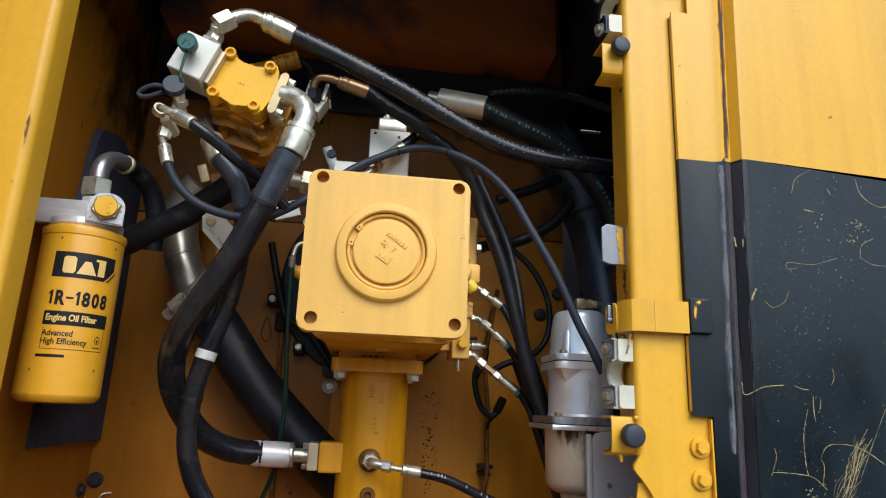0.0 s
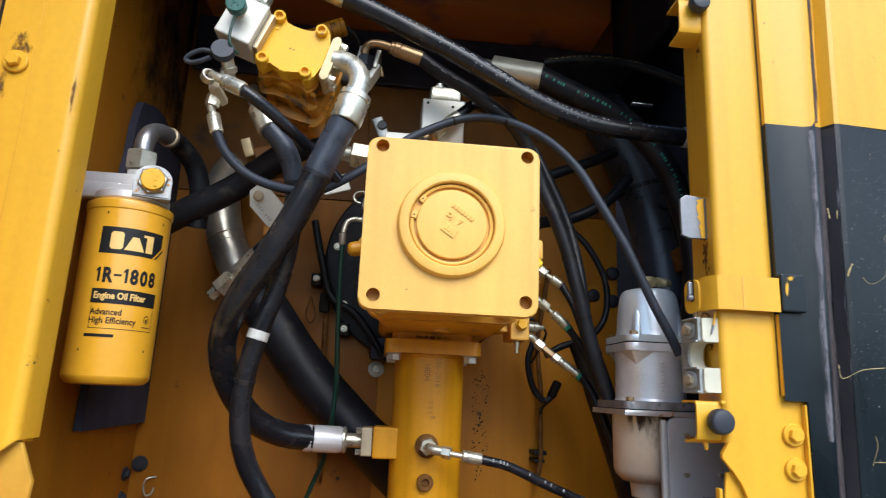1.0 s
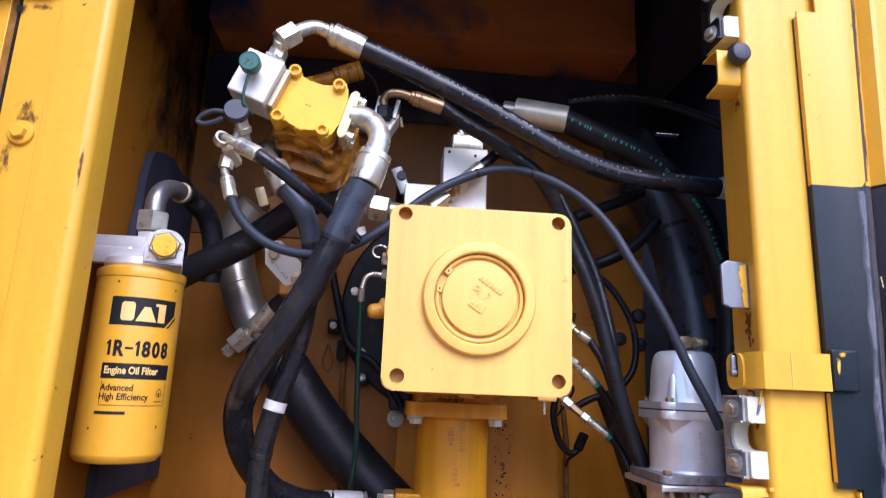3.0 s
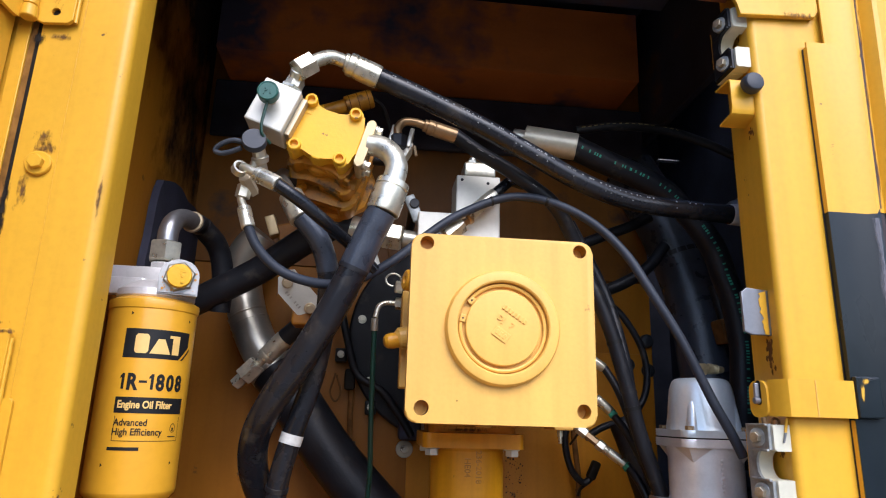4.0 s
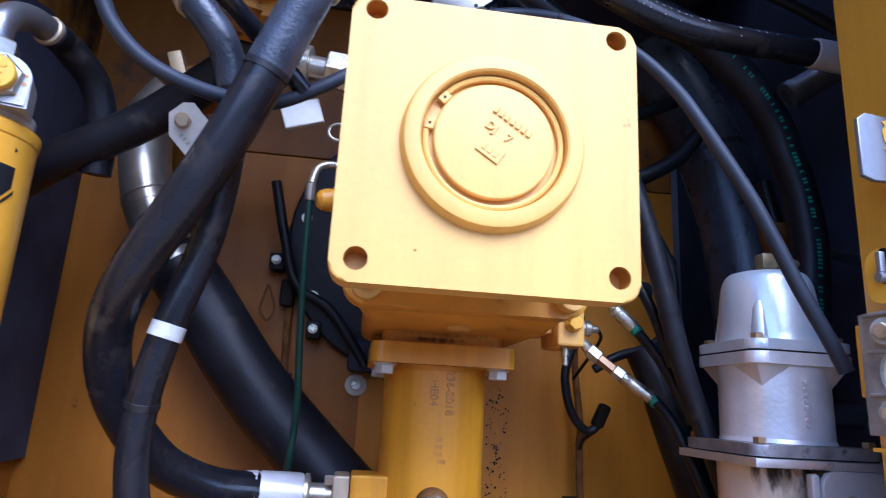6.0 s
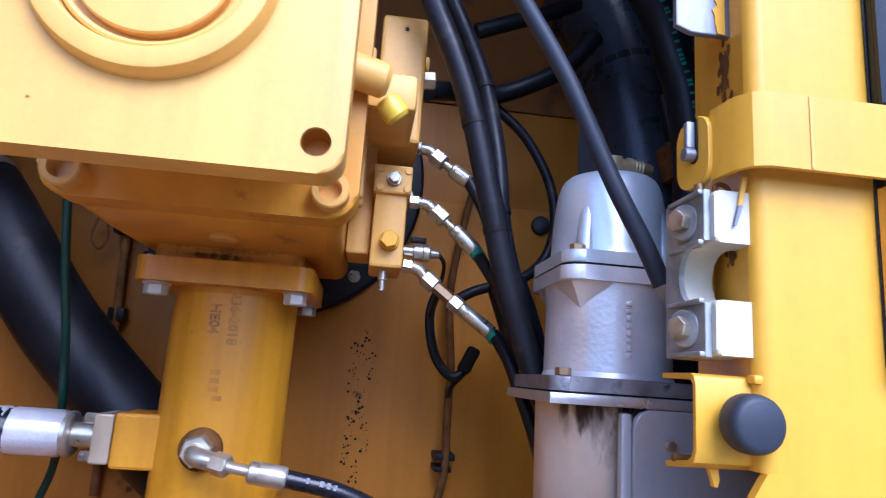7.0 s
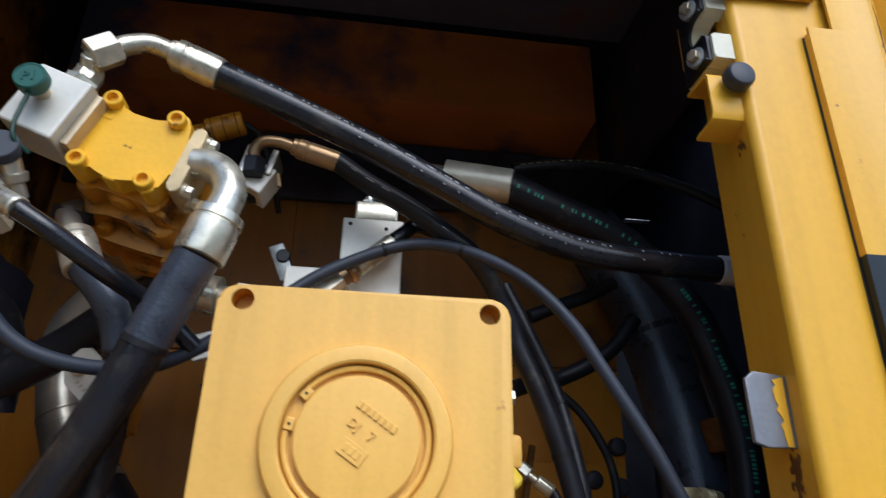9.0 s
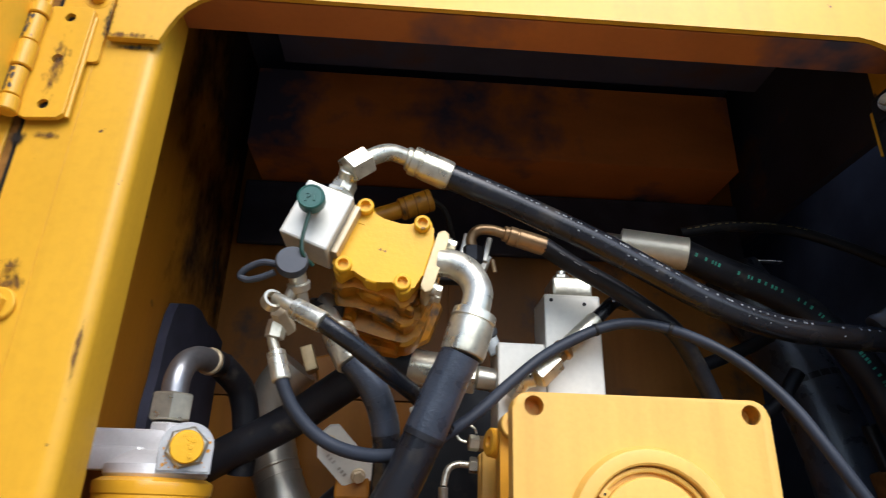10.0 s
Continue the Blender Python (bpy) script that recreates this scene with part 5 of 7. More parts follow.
bm = rod((0.178, 1.10, 1.686), (0.178, 1.10, 1.676), 0.0045, 12)
rod((0.178, 1.10, 1.677), (0.178, 1.10, 1.666), 0.003, 12, bm=bm)
part("bleed_nipple", bm, ZINC, blk, "zinc bleed nipple")
part("mount", rbox((0.141, 1.10, 1.70), (0.163, 1.16, 1.90), 0.002), CAST, house)


# ---- hoses and fittings ----
def hose(name, label, pts, r, material, group="hydraulic hoses", n=7, category="hose"):
    mid = V(pts[len(pts) // 2])
    th = thing(name, mid, label, category, group)
    part("hose_tube", sweep(pts, r, 18 if r > 0.01 else 12, n), material, th)
    return th


def ferrule(th, p0, p1, r, material=ZINC, rings=True):
    p0, p1 = V(p0), V(p1)
    n = (p1 - p0).length
    prof = [(0, r * 0.8), (0.0012, r * 0.97)]
    if rings:
        prof += [(n * 0.2, r), (n * 0.22, r * 0.94), (n * 0.26, r * 0.94), (n * 0.28, r), (n * 0.9, r), (n - 0.001, r * 0.97), (n, r * 0.88)]
    else:
        prof += [(n - 0.001, r), (n, r * 0.92)]
    bm = lathe(bmesh.new(), p0, p1 - p0, prof, 32)
    if rings:
        d = (p1 - p0).normalized()
        bm.verts.ensure_lookup_table()
        for k, v in enumerate(bm.verts):
            ring = k // 32
            if 5 <= ring <= len(prof) - 2 and k % 4 == 0:
                c = p0 + d * (v.co - p0).dot(d)
                v.co = c + (v.co - c) * 0.965
    return part("ferrule", bm, material, th, "crimped metal ferrule")


def nut(th, p0, p1, r, material=ZINC, spin=0.3):
    return part("hex_nut", hexa(p0, p1, r, spin=spin), material, th)


def pipe(th, pts, r, material=ZINC, n=8):
    return part("bent_tube", sweep(pts, r, 18, n), material, th)


def tag_print(ob):
    """Print too small to pick apart singly."""
    return tagged(ob, kind="stuff")


def band(th, pts, r, s0, s1, material, name="band", label=""):
    """A sleeve round a hose between two distances along it."""
    path = smooth_path(pts, 14)
    run, keep = 0.0, []
    want = [s0 + (s1 - s0) * i / 8 for i in range(9)]
    for a, b in zip(path, path[1:]):
        step = (b - a).length
        while want and want[0] <= run + step:
            keep.append(a.lerp(b, (want.pop(0) - run) / step))
        run += step
    return part(name, sweep(keep, r, 18, 2), material, th, label)


# big pressure hose from the pump to the column
A = [(-0.117, 0.905, 1.963), (-0.133, 0.912, 1.927), (-0.167, 0.925, 1.846), (-0.206, 0.945, 1.776), (-0.243, 0.965, 1.718), (-0.269, 1.0, 1.663), (-0.267, 1.04, 1.606), (-0.237, 1.085, 1.551), (-0.193, 1.12, 1.524), (-0.141, 1.14, 1.517)]
ha = hose("pump_outlet_hose", "thick black rubber hose curving from pump to column", A, 0.0196, RUBBER)
band(ha, A, 0.0202, 0.0, 0.085, SLEEVE, "spiral_sleeve", "blue-black ribbed protective sleeve")
band(ha, A, 0.0206, 0.082, 0.088, RUBBERD, "sleeve_edge")
for s0 in (0.018, 0.047, 0.071):
    band(ha, A, 0.0203, s0, s0 + 0.0012, SLEEVE, "sleeve_turn")
a0 = V(A[0])
ferrule(ha, (-0.103, 0.905, 2.006), a0 + V((0.001, 0, -0.002)), 0.0228)
pipe(ha, [(-0.140, 0.925, 2.066), (-0.124, 0.922, 2.063), (-0.108, 0.916, 2.050), (-0.100, 0.910, 2.028), (-0.106, 0.906, 2.000)], 0.0155, ZINC)
end = V(A[-1])
ferrule(ha, end + V((-0.018, -0.002, 0.0005)), (-0.098, 1.146, 1.516), 0.0214, ALU)
part("collar", rod((-0.098, 1.146, 1.516), (-0.090, 1.146, 1.516), 0.021), ZINC, ha)
part("tube_end", rod((-0.091, 1.146, 1.516), (-0.066, 1.146, 1.516), 0.0115), ZINC, ha)
bm = rbox((-0.066, 1.120, 1.494), (-0.049, 1.168, 1.538), 0.002)
part("split_flange", bm, TANPLATE, ha, "bronze coloured split flange")
for z in (1.500, 1.533):
    bolt(ha, (-0.066, 1.126, z), (-1, 0, 0), 0.005, 0.006, ZINC)

# second hose, with a white label band
B = [(-0.226, 0.945, 1.962), (-0.199, 0.955, 1.929), (-0.186, 0.97, 1.885), (-0.187, 0.985, 1.821), (-0.198, 0.995, 1.747), (-0.221, 1.0, 1.667), (-0.235, 1.01, 1.603), (-0.237, 1.02, 1.541), (-0.226, 1.03, 1.493), (-0.205, 1.04, 1.453), (-0.174, 1.05, 1.405)]
hb = hose("return_hose", "black rubber hose with a white label band", B, 0.0145, RUBBER)
band(hb, B, 0.0150, 0.0, 0.085, SLEEVE, "spiral_sleeve", "ribbed protective sleeve")
for s0 in (0.02, 0.045, 0.07):
    band(hb, B, 0.0152, s0, s0 + 0.0012, SLEEVE, "sleeve_turn")
part("label_band", rod((-0.2192, 1.0, 1.673), (-0.2225, 1.0, 1.660), 0.0153, 28, 0.02), LABELW, hb, "white printed label band")
part("cuff", rod((-0.2345, 1.0095, 1.606), (-0.2355, 1.011, 1.600), 0.0155, 28, 0.02), RUBBERD, hb)
ferrule(hb, (-0.245, 0.955, 1.995), (-0.224, 0.944, 1.957), 0.0178)
pipe(hb, [(-0.262, 0.985, 2.035), (-0.262, 0.968, 2.022), (-0.254, 0.96, 2.008), (-0.244, 0.955, 1.993)], 0.011, STEEL)
part("clamp_ring", lathe(bmesh.new(), (-0.262, 0.978, 2.02), (0.2, -0.4, 0.9), [(0, 0.02), (0.012, 0.02), (0.012, 0.015), (0, 0.015), (0, 0.02)], 28, caps=False), RUBBERD, hb)

# top hose, from the manifold block to the closing post
F = [(-0.133, 0.922, 2.17), (-0.087, 0.925, 2.153), (-0.028, 0.935, 2.133), (0.039, 0.945, 2.108), (0.105, 0.955, 2.079), (0.172, 0.965, 2.05), (0.235, 0.975, 2.032), (0.298, 0.98, 2.023), (0.426, 0.98, 2.016)]
hf = hose("upper_pressure_hose", "thick black hose with white printing along the roof", F, 0.0148, RUBBER)
tag_print(part("printing", marks(F, 0.0148, (-0.15, -1, 0.45), 0.02, 0.6, 0.0031, 0.0026, 0.0026, rng, fill=0.30), WHITEINK, hf))
tag_print(part("printing_low", marks(F, 0.0148, (0.0, -1, -0.30), 0.12, 0.5, 0.0090, 0.0026, 0.0016, rng, fill=0.35), WHITEINK, hf))
ferrule(hf, (-0.176, 0.915, 2.184), (-0.131, 0.922, 2.169), 0.0172)
part("collar", rod((-0.182, 0.914, 2.185), (-0.175, 0.915, 2.184), 0.0135), ZINC, hf)
pipe(hf, [(-0.232, 0.892, 2.160), (-0.215, 0.897, 2.176), (-0.198, 0.905, 2.186), (-0.178, 0.914, 2.185)], 0.0098, ZINC)
nut(hf, (-0.243, 0.888, 2.150), (-0.223, 0.894, 2.169), 0.0165)
ferrule(hf, (0.418, 0.980, 2.0170), (0.47, 0.980, 2.014), 0.0168, ALU, False)

# long thin hose: loops below the pump, climbs over the housing and drops to the post
D = [(-0.287, 0.902, 1.931), (-0.274, 0.906, 1.906), (-0.251, 0.912, 1.883), (-0.222, 0.92, 1.87), (-0.185, 0.94, 1.868), (-0.149, 0.965, 1.879), (-0.099, 0.975, 1.912), (-0.055, 0.985, 1.952), (-0.011, 0.992, 1.988), (0.048, 0.998, 2.02), (0.09, 0.998, 2.03), (0.131, 0.985, 2.021), (0.174, 0.97, 1.998), (0.207, 0.955, 1.968), (0.236, 0.942, 1.929), (0.256, 0.93, 1.887), (0.292, 0.922, 1.821), (0.311, 0.918, 1.779), (0.332, 0.915, 1.731), (0.352, 0.912, 1.691), (0.365, 0.91, 1.662)]
hd = hose("slim_hose", "slim black hose looping over the housing", D, 0.0066, MATTEHOSE)
ferrule(hd, (-0.296, 0.907, 1.958), (-0.286, 0.902, 1.929), 0.0092)
pipe(hd, [(-0.300, 0.912, 1.982), (-0.302, 0.911, 1.972), (-0.296, 0.907, 1.957)], 0.0052, ZINC)
nut(hd, (-0.2985, 0.912, 1.990), (-0.301, 0.912, 1.972), 0.0098)
part("cable_tie", rod((0.046, 0.998, 2.0195), (0.050, 0.998, 2.0208), 0.0076, 16), INK, hd)
part("cable_tie", rod((0.129, 0.986, 2.022), (0.134, 0.985, 2.020), 0.0078, 16), INK, hd)

E_ = [(-0.249, 0.862, 1.977), (-0.221, 0.872, 1.961), (-0.189, 0.9, 1.942), (-0.157, 0.945, 1.926), (-0.123, 0.97, 1.897)]
he = hose("banjo_hose", "short black hose with a banjo fitting", E_, 0.0088, RUBBER)
ferrule(he, (-0.277, 0.870, 1.9915), (-0.247, 0.861, 1.976), 0.0105)
pipe(he, [(-0.297, 0.880, 2.003), (-0.289, 0.875, 1.999), (-0.276, 0.870, 1.991)], 0.006, ZINC)
bm = lathe(bmesh.new(), (-0.300, 0.878, 2.000), (0.5, -0.8, 0.3), [(-0.005, 0.0072), (-0.005, 0.0098), (0.005, 0.0098), (0.005, 0.0072), (-0.005, 0.0072)], 24, caps=False)
part("banjo_eye", bm, ZINC, he)
part("banjo_bolt", hexa((-0.297, 0.895, 1.996), (-0.290, 0.925, 1.985), 0.0085), TANPLATE, he)

G = [(-0.011, 0.993, 2.121), (0.025, 0.995, 2.098), (0.073, 0.998, 2.073), (0.112, 1.0, 2.048), (0.143, 1.005, 2.027), (0.169, 1.02, 2.0), (0.193, 1.035, 1.96), (0.203, 1.04, 1.933), (0.225, 1.04, 1.884), (0.245, 1.04, 1.83), (0.266, 1.04, 1.751), (0.286, 1.045, 1.676), (0.304, 1.05, 1.628), (0.33, 1.06, 1.571), (0.356, 1.07, 1.509)]
hg = hose("branch_hose", "black hose running behind the housing into a bundle", G, 0.0112, RUBBERD)
tag_print(part("printing", marks(G, 0.0112, (-0.3, -1, 0.1), 0.02, 0.22, 0.02, 0.010, 0.0012, rng, fill=0.4), WHITEINK, hg))
ferrule(hg, (-0.055, 0.989, 2.131), (-0.009, 0.993, 2.120), 0.0118, BRASS)
part("collar", rod((-0.061, 0.988, 2.1325), (-0.054, 0.989, 2.131), 0.0095), BRASS, hg)
pipe(hg, [(-0.098, 0.985, 2.108), (-0.100, 0.985, 2.122), (-0.092, 0.985, 2.133), (-0.075, 0.987, 2.1355), (-0.058, 0.989, 2.132)], 0.0065, BRASS)
part("base_nut", hexa((-0.098, 0.985, 2.090), (-0.098, 0.985, 2.110), 0.0125), RUBBERD, hg)
for s in (0.42, 0.52):
    band(hg, G, 0.0120, s, s + 0.006, INK, "tie_wrap")

G2 = [(0.208, 1.12, 2.032), (0.232, 1.11, 1.974), (0.263, 1.1, 1.895), (0.279, 1.08, 1.804), (0.285, 1.07, 1.733), (0.302, 1.07, 1.67), (0.325, 1.075, 1.61), (0.344, 1.08, 1.551)]
hg2 = hose("bundle_hose", "black hose tied into the bundle beside the housing", G2, 0.0086, RUBBERD)
for s0 in (0.16, 0.30, 0.38):
    band(hg2, G2, 0.0096, s0, s0 + 0.005, INK, "tie_wrap")

hose("lower_loom_hose", "thick black hose running down beside the canister", [(0.322, 1.21, 1.700), (0.338, 1.20, 1.650), (0.352, 1.195, 1.600), (0.373, 1.19, 1.535), (0.412, 1.19, 1.415), (0.448, 1.19, 1.30), (0.470, 1.19, 1.222)], 0.0235, RUBBERD)

H_ = [(0.205, 1.09, 2.162), (0.262, 1.098, 2.142), (0.322, 1.103, 2.122), (0.370, 1.106, 2.100), (0.399, 1.107, 2.076), (0.430, 1.107, 2.042), (0.459, 1.107, 1.996), (0.474, 1.107, 1.947), (0.487, 1.107, 1.906), (0.496, 1.107, 1.836), (0.493, 1.107, 1.779), (0.486, 1.105, 1.70), (0.48, 1.10, 1.62)]
hh = hose("large_suction_hose", "large black hose with green printing", H_, 0.0215, RUBBERD)
tag_print(part("printing", marks(H_, 0.0215, (-0.2, -1, -0.15), 0.01, 0.60, 0.0050, 0.0036, 0.0052, rng, fill=0.55), GREENINK, hh))
ferrule(hh, (0.125, 1.109, 2.180), (0.213, 1.089, 2.161), 0.0235, PALEFERRULE, False)
part("collar", rod((0.105, 1.113, 2.184), (0.127, 1.108, 2.179), 0.014), STEEL, hh)

I_ = [(0.225, 1.13, 2.212), (0.31, 1.13, 2.228), (0.398, 1.13, 2.226), (0.466, 1.12, 2.202), (0.522, 1.11, 2.172), (0.588, 1.1, 2.128), (0.672, 1.1, 2.073)]
hi_ = hose("roof_hose", "thin black hose with pale printing under the roof", I_, 0.0082, RUBBERD)
tag_print(part("printing", marks(I_, 0.0082, (0, -1, 0.3), 0.01, 0.2, 0.012, 0.008, 0.0014, rng), SCRATCH, hi_))
hose("back_hose", "black hose crossing the bulkhead", [(0.21, 1.15, 1.897), (0.244, 1.19, 1.918), (0.297, 1.22, 1.934), (0.346, 1.22, 1.956), (0.389, 1.22, 1.986), (0.425, 1.22, 2.031)], 0.0112, RUBBERD)
hose("back_hose", "black hose crossing high on the bulkhead", [(0.275, 1.25, 2.034), (0.319, 1.25, 2.053), (0.365, 1.25, 2.072), (0.411, 1.25, 2.096)], 0.0105, RUBBERD)
hose("drain_hose", "thin black hose bent in a loop before the bulkhead", [(0.301, 1.24, 1.93), (0.343, 1.24, 1.893), (0.375, 1.24, 1.84), (0.385, 1.24, 1.79), (0.376, 1.24, 1.743), (0.342, 1.23, 1.709), (0.29, 1.22, 1.691), (0.258, 1.22, 1.672)], 0.0062, RUBBERD)


def fitting_chain(name, label, pts, mats, tail, tail_r, tag=None):
    """Elbow, nut, adapter and ferrule in a row, ending in a thin hose."""
    th = thing(name, V(pts[0]), label, "hose", "pilot hoses")
    part("hose_tube", sweep(tail, tail_r, 12, 7), RUBBERD, th)
    p = [V(q) for q in pts]
    part("hex_adapter", hexa(p[0], p[1], 0.0075), ZINC, th)
    part("elbow", sweep([p[1], p[1].lerp(p[2], 0.5) + V((0.001, 0, 0.002)), p[2]], 0.0062, 12, 5), ZINC, th)
    part("hex_nut", hexa(p[2], p[3], 0.0092), mats[0], th)
    if len(p) > 6:
        part("check_body", hexa(p[3], p[4], 0.0068), mats[1], th, "brass coloured check valve")
        part("hex_nut", hexa(p[4], p[5], 0.0088), ZINC, th)
        ferrule(th, p[5], p[6], 0.0076)
    else:
        part("stem", rod(p[3], p[4], 0.0042, 14), ZINC, th)
        ferrule(th, p[4], p[5], 0.0078)
    if tag:
        e, t = p[-1], (V(tail[1]) - V(tail[0])).normalized()
        part("green_tag", rod(e, e + t * 0.009, tail_r + 0.0009, 14), tag, th, "green marking ring")
    return th


fitting_chain("pilot_hose", "thin hose with zinc elbow fittings", [(0.199, 1.12, 1.818), (0.207, 1.12, 1.818), (0.220, 1.118, 1.812), (0.231, 1.115, 1.803), (0.239, 1.113, 1.797), (0.256, 1.110, 1.785)], (ZINC,), [(0.256, 1.11, 1.786), (0.271, 1.1, 1.756), (0.28, 1.085, 1.72), (0.293, 1.075, 1.67)], 0.0062)
fitting_chain("pilot_hose", "thin hose with zinc fittings and a green ring", [(0.199, 1.128, 1.763), (0.209, 1.128, 1.763), (0.224, 1.127, 1.757), (0.237, 1.126, 1.746), (0.246, 1.125, 1.738), (0.269, 1.120, 1.7165)], (ZINC,), [(0.27, 1.12, 1.715), (0.286, 1.1, 1.684), (0.301, 1.085, 1.646), (0.315, 1.08, 1.61)], 0.0062, GREENINK)
fitting_chain("pilot_hose", "thin hose with a check valve and a green ring", [(0.198, 1.145, 1.700), (0.208, 1.145, 1.699), (0.222, 1.145, 1.690), (0.234, 1.142, 1.680), (0.250, 1.137, 1.667), (0.260, 1.134, 1.659), (0.290, 1.122, 1.636)], (ZINC, BRASS), [(0.292, 1.12, 1.635), (0.304, 1.1, 1.609), (0.314, 1.09, 1.579), (0.333, 1.085, 1.53), (0.354, 1.085, 1.482)], 0.0062, GREENINK)
sw = thing("pressure_switch", (0.2, 1.15, 1.715), "dark plated pressure switch with a thin lead", "switch")
bm = lathe(bmesh.new(), (0.198, 1.150, 1.716), (1, 0, -0.02), [(0, 0.006), (0.010, 0.006), (0.011, 0.0085), (0.020, 0.0085), (0.021, 0.0095), (0.027, 0.0095), (0.029, 0.005), (0.037, 0.0045), (0.039, 0.003)], 20)
part("body", bm, STEEL, sw)
part("lead", sweep([(0.236, 1.15, 1.715), (0.243, 1.16, 1.705), (0.243, 1.2, 1.685), (0.24, 1.25, 1.66)], 0.0022, 8), INK, sw)
part("lead_clip", rbox((0.205, 1.155, 1.727), (0.222, 1.16, 1.733), 0.001), INK, sw)

wr = thing("wiring_lead", (0.25, 1.3, 1.6), "black wiring lead hanging in a loop with its connector", "cable", "wiring")
part("cable", sweep([(0.256, 1.3, 1.706), (0.245, 1.3, 1.665), (0.255, 1.3, 1.616), (0.278, 1.3, 1.591), (0.299, 1.3, 1.605)], 0.0062, 10), RUBBERD, wr)
part("connector", rbox((0.290, 1.29, 1.596), (0.306, 1.308, 1.630), 0.004, turn=turn_y(25)), GRIME_HOLLOW, wr)
part("tail", sweep([(0.29, 1.30, 1.592), (0.281, 1.33, 1.575), (0.28, 1.345, 1.55)], 0.003, 8), RUBBERD, wr)
wr = thing("wiring_lead", (0.28, 1.34, 1.5), "brown taped wiring lead clipped onto the bulkhead", "cable", "wiring")
part("cable", sweep([(0.281, 1.34, 1.575), (0.281, 1.34, 1.525), (0.282, 1.34, 1.477), (0.273, 1.34, 1.429)], 0.0052, 10), RUST, wr)
part("cable", sweep([(0.30, 1.35, 1.86), (0.285, 1.345, 1.78), (0.275, 1.345, 1.70), (0.282, 1.34, 1.60), (0.281, 1.34, 1.57)], 0.0052, 10), RUST, wr)
part("clip", rbox((0.268, 1.336, 1.486), (0.294, 1.38, 1.494), 0.001), INK, wr)
part("clip", rbox((0.268, 1.336, 1.472), (0.29, 1.38, 1.478), 0.001), INK, wr)

# hose on the front of the column
M_ = [(0.113, 1.045, 1.503), (0.159, 1.05, 1.493), (0.213, 1.06, 1.47), (0.268, 1.07, 1.448), (0.333, 1.08, 1.423), (0.398, 1.09, 1.387)]
hm = hose("test_point_hose", "thin black test hose with white printing", M_, 0.0072, RUBBER)
tag_print(part("printing", marks(M_, 0.0072, (0, -1, 0.5), 0.012, 0.3, 0.0055, 0.0036, 0.0045, rng, fill=0.5), WHITEINK, hm))
ferrule(hm, (0.085, 1.043, 1.507), (0.115, 1.045, 1.5025), 0.0092)
part("stem", rod((0.068, 1.045, 1.5095), (0.086, 1.043, 1.507), 0.0045, 14), ZINC, hm)
nut(hm, (0.056, 1.050, 1.5115), (0.069, 1.045, 1.5095), 0.0092)
nut(hm, (0.036, 1.086, 1.516), (0.037, 1.068, 1.516), 0.0135)
pipe(hm, [(0.037, 1.070, 1.516), (0.038, 1.058, 1.5155), (0.044, 1.052, 1.514), (0.057, 1.050, 1.5115)], 0.0075, ZINC)

# left black hoses behind the filter
L_ = [(-0.462, 1.17, 1.84), (-0.408, 1.15, 1.87), (-0.313, 1.13, 1.921), (-0.236, 1.1, 1.97), (-0.19, 1.078, 1.99), (-0.165, 1.076, 1.986)]
hl = hose("supply_hose", "thick dusty black hose crossing behind the filter", L_, 0.0225, RUBBERD)
ferrule(hl, (-0.172, 1.077, 1.987), (-0.132, 1.075, 1.981), 0.0225, ZINC, False)
part("tube_end", rod((-0.133, 1.075, 1.981), (-0.112, 1.074, 1.978), 0.013), STEEL, hl)
nut(hl, (-0.113, 1.074, 1.978), (-0.083, 1.072, 1.974), 0.0225)
part("adapter", rod((-0.083, 1.072, 1.974), (-0.058, 1.072, 1.971), 0.0145), STEEL, hl)
pipe_th = thing("suction_pipe", (-0.34, 1.29, 1.87), "large bent steel pipe with a hose clamp", "pipe")
part("bent_tube", sweep([(-0.335, 1.27, 2.02), (-0.365, 1.28, 1.98), (-0.368, 1.29, 1.93), (-0.356, 1.288, 1.880), (-0.345, 1.285, 1.852), (-0.326, 1.28, 1.815), (-0.298, 1.276, 1.775), (-0.27, 1.27, 1.74)], 0.0345, 28, 8), STEEL, pipe_th)
for bz, bx in ((1.872, -0.354), (1.858, -0.3475), (1.846, -0.3425)):
    part("bead", rod((bx, 1.2865, bz), (bx + 0.0017, 1.286, bz - 0.0035), 0.0356, 28), STEEL, pipe_th)
L2 = [(-0.306, 1.277, 1.787), (-0.262, 1.268, 1.735), (-0.184, 1.26, 1.633), (-0.102, 1.255, 1.549), (-0.013, 1.25, 1.467), (0.075, 1.25, 1.39)]
hs_ = hose("suction_hose", "very thick black suction hose running down the bulkhead", L2, 0.043, RUBBERD)
band(hs_, L2, 0.0442, 0.010, 0.022, STEEL, "hose_clamp", "worn steel band clamp")
hose("oil_cooler_hose", "black hose leaving the filter elbow", [(-0.399, 1.09, 1.98), (-0.38, 1.13, 1.957), (-0.371, 1.15, 1.91), (-0.373, 1.16, 1.856)], 0.017, RUBBERD)

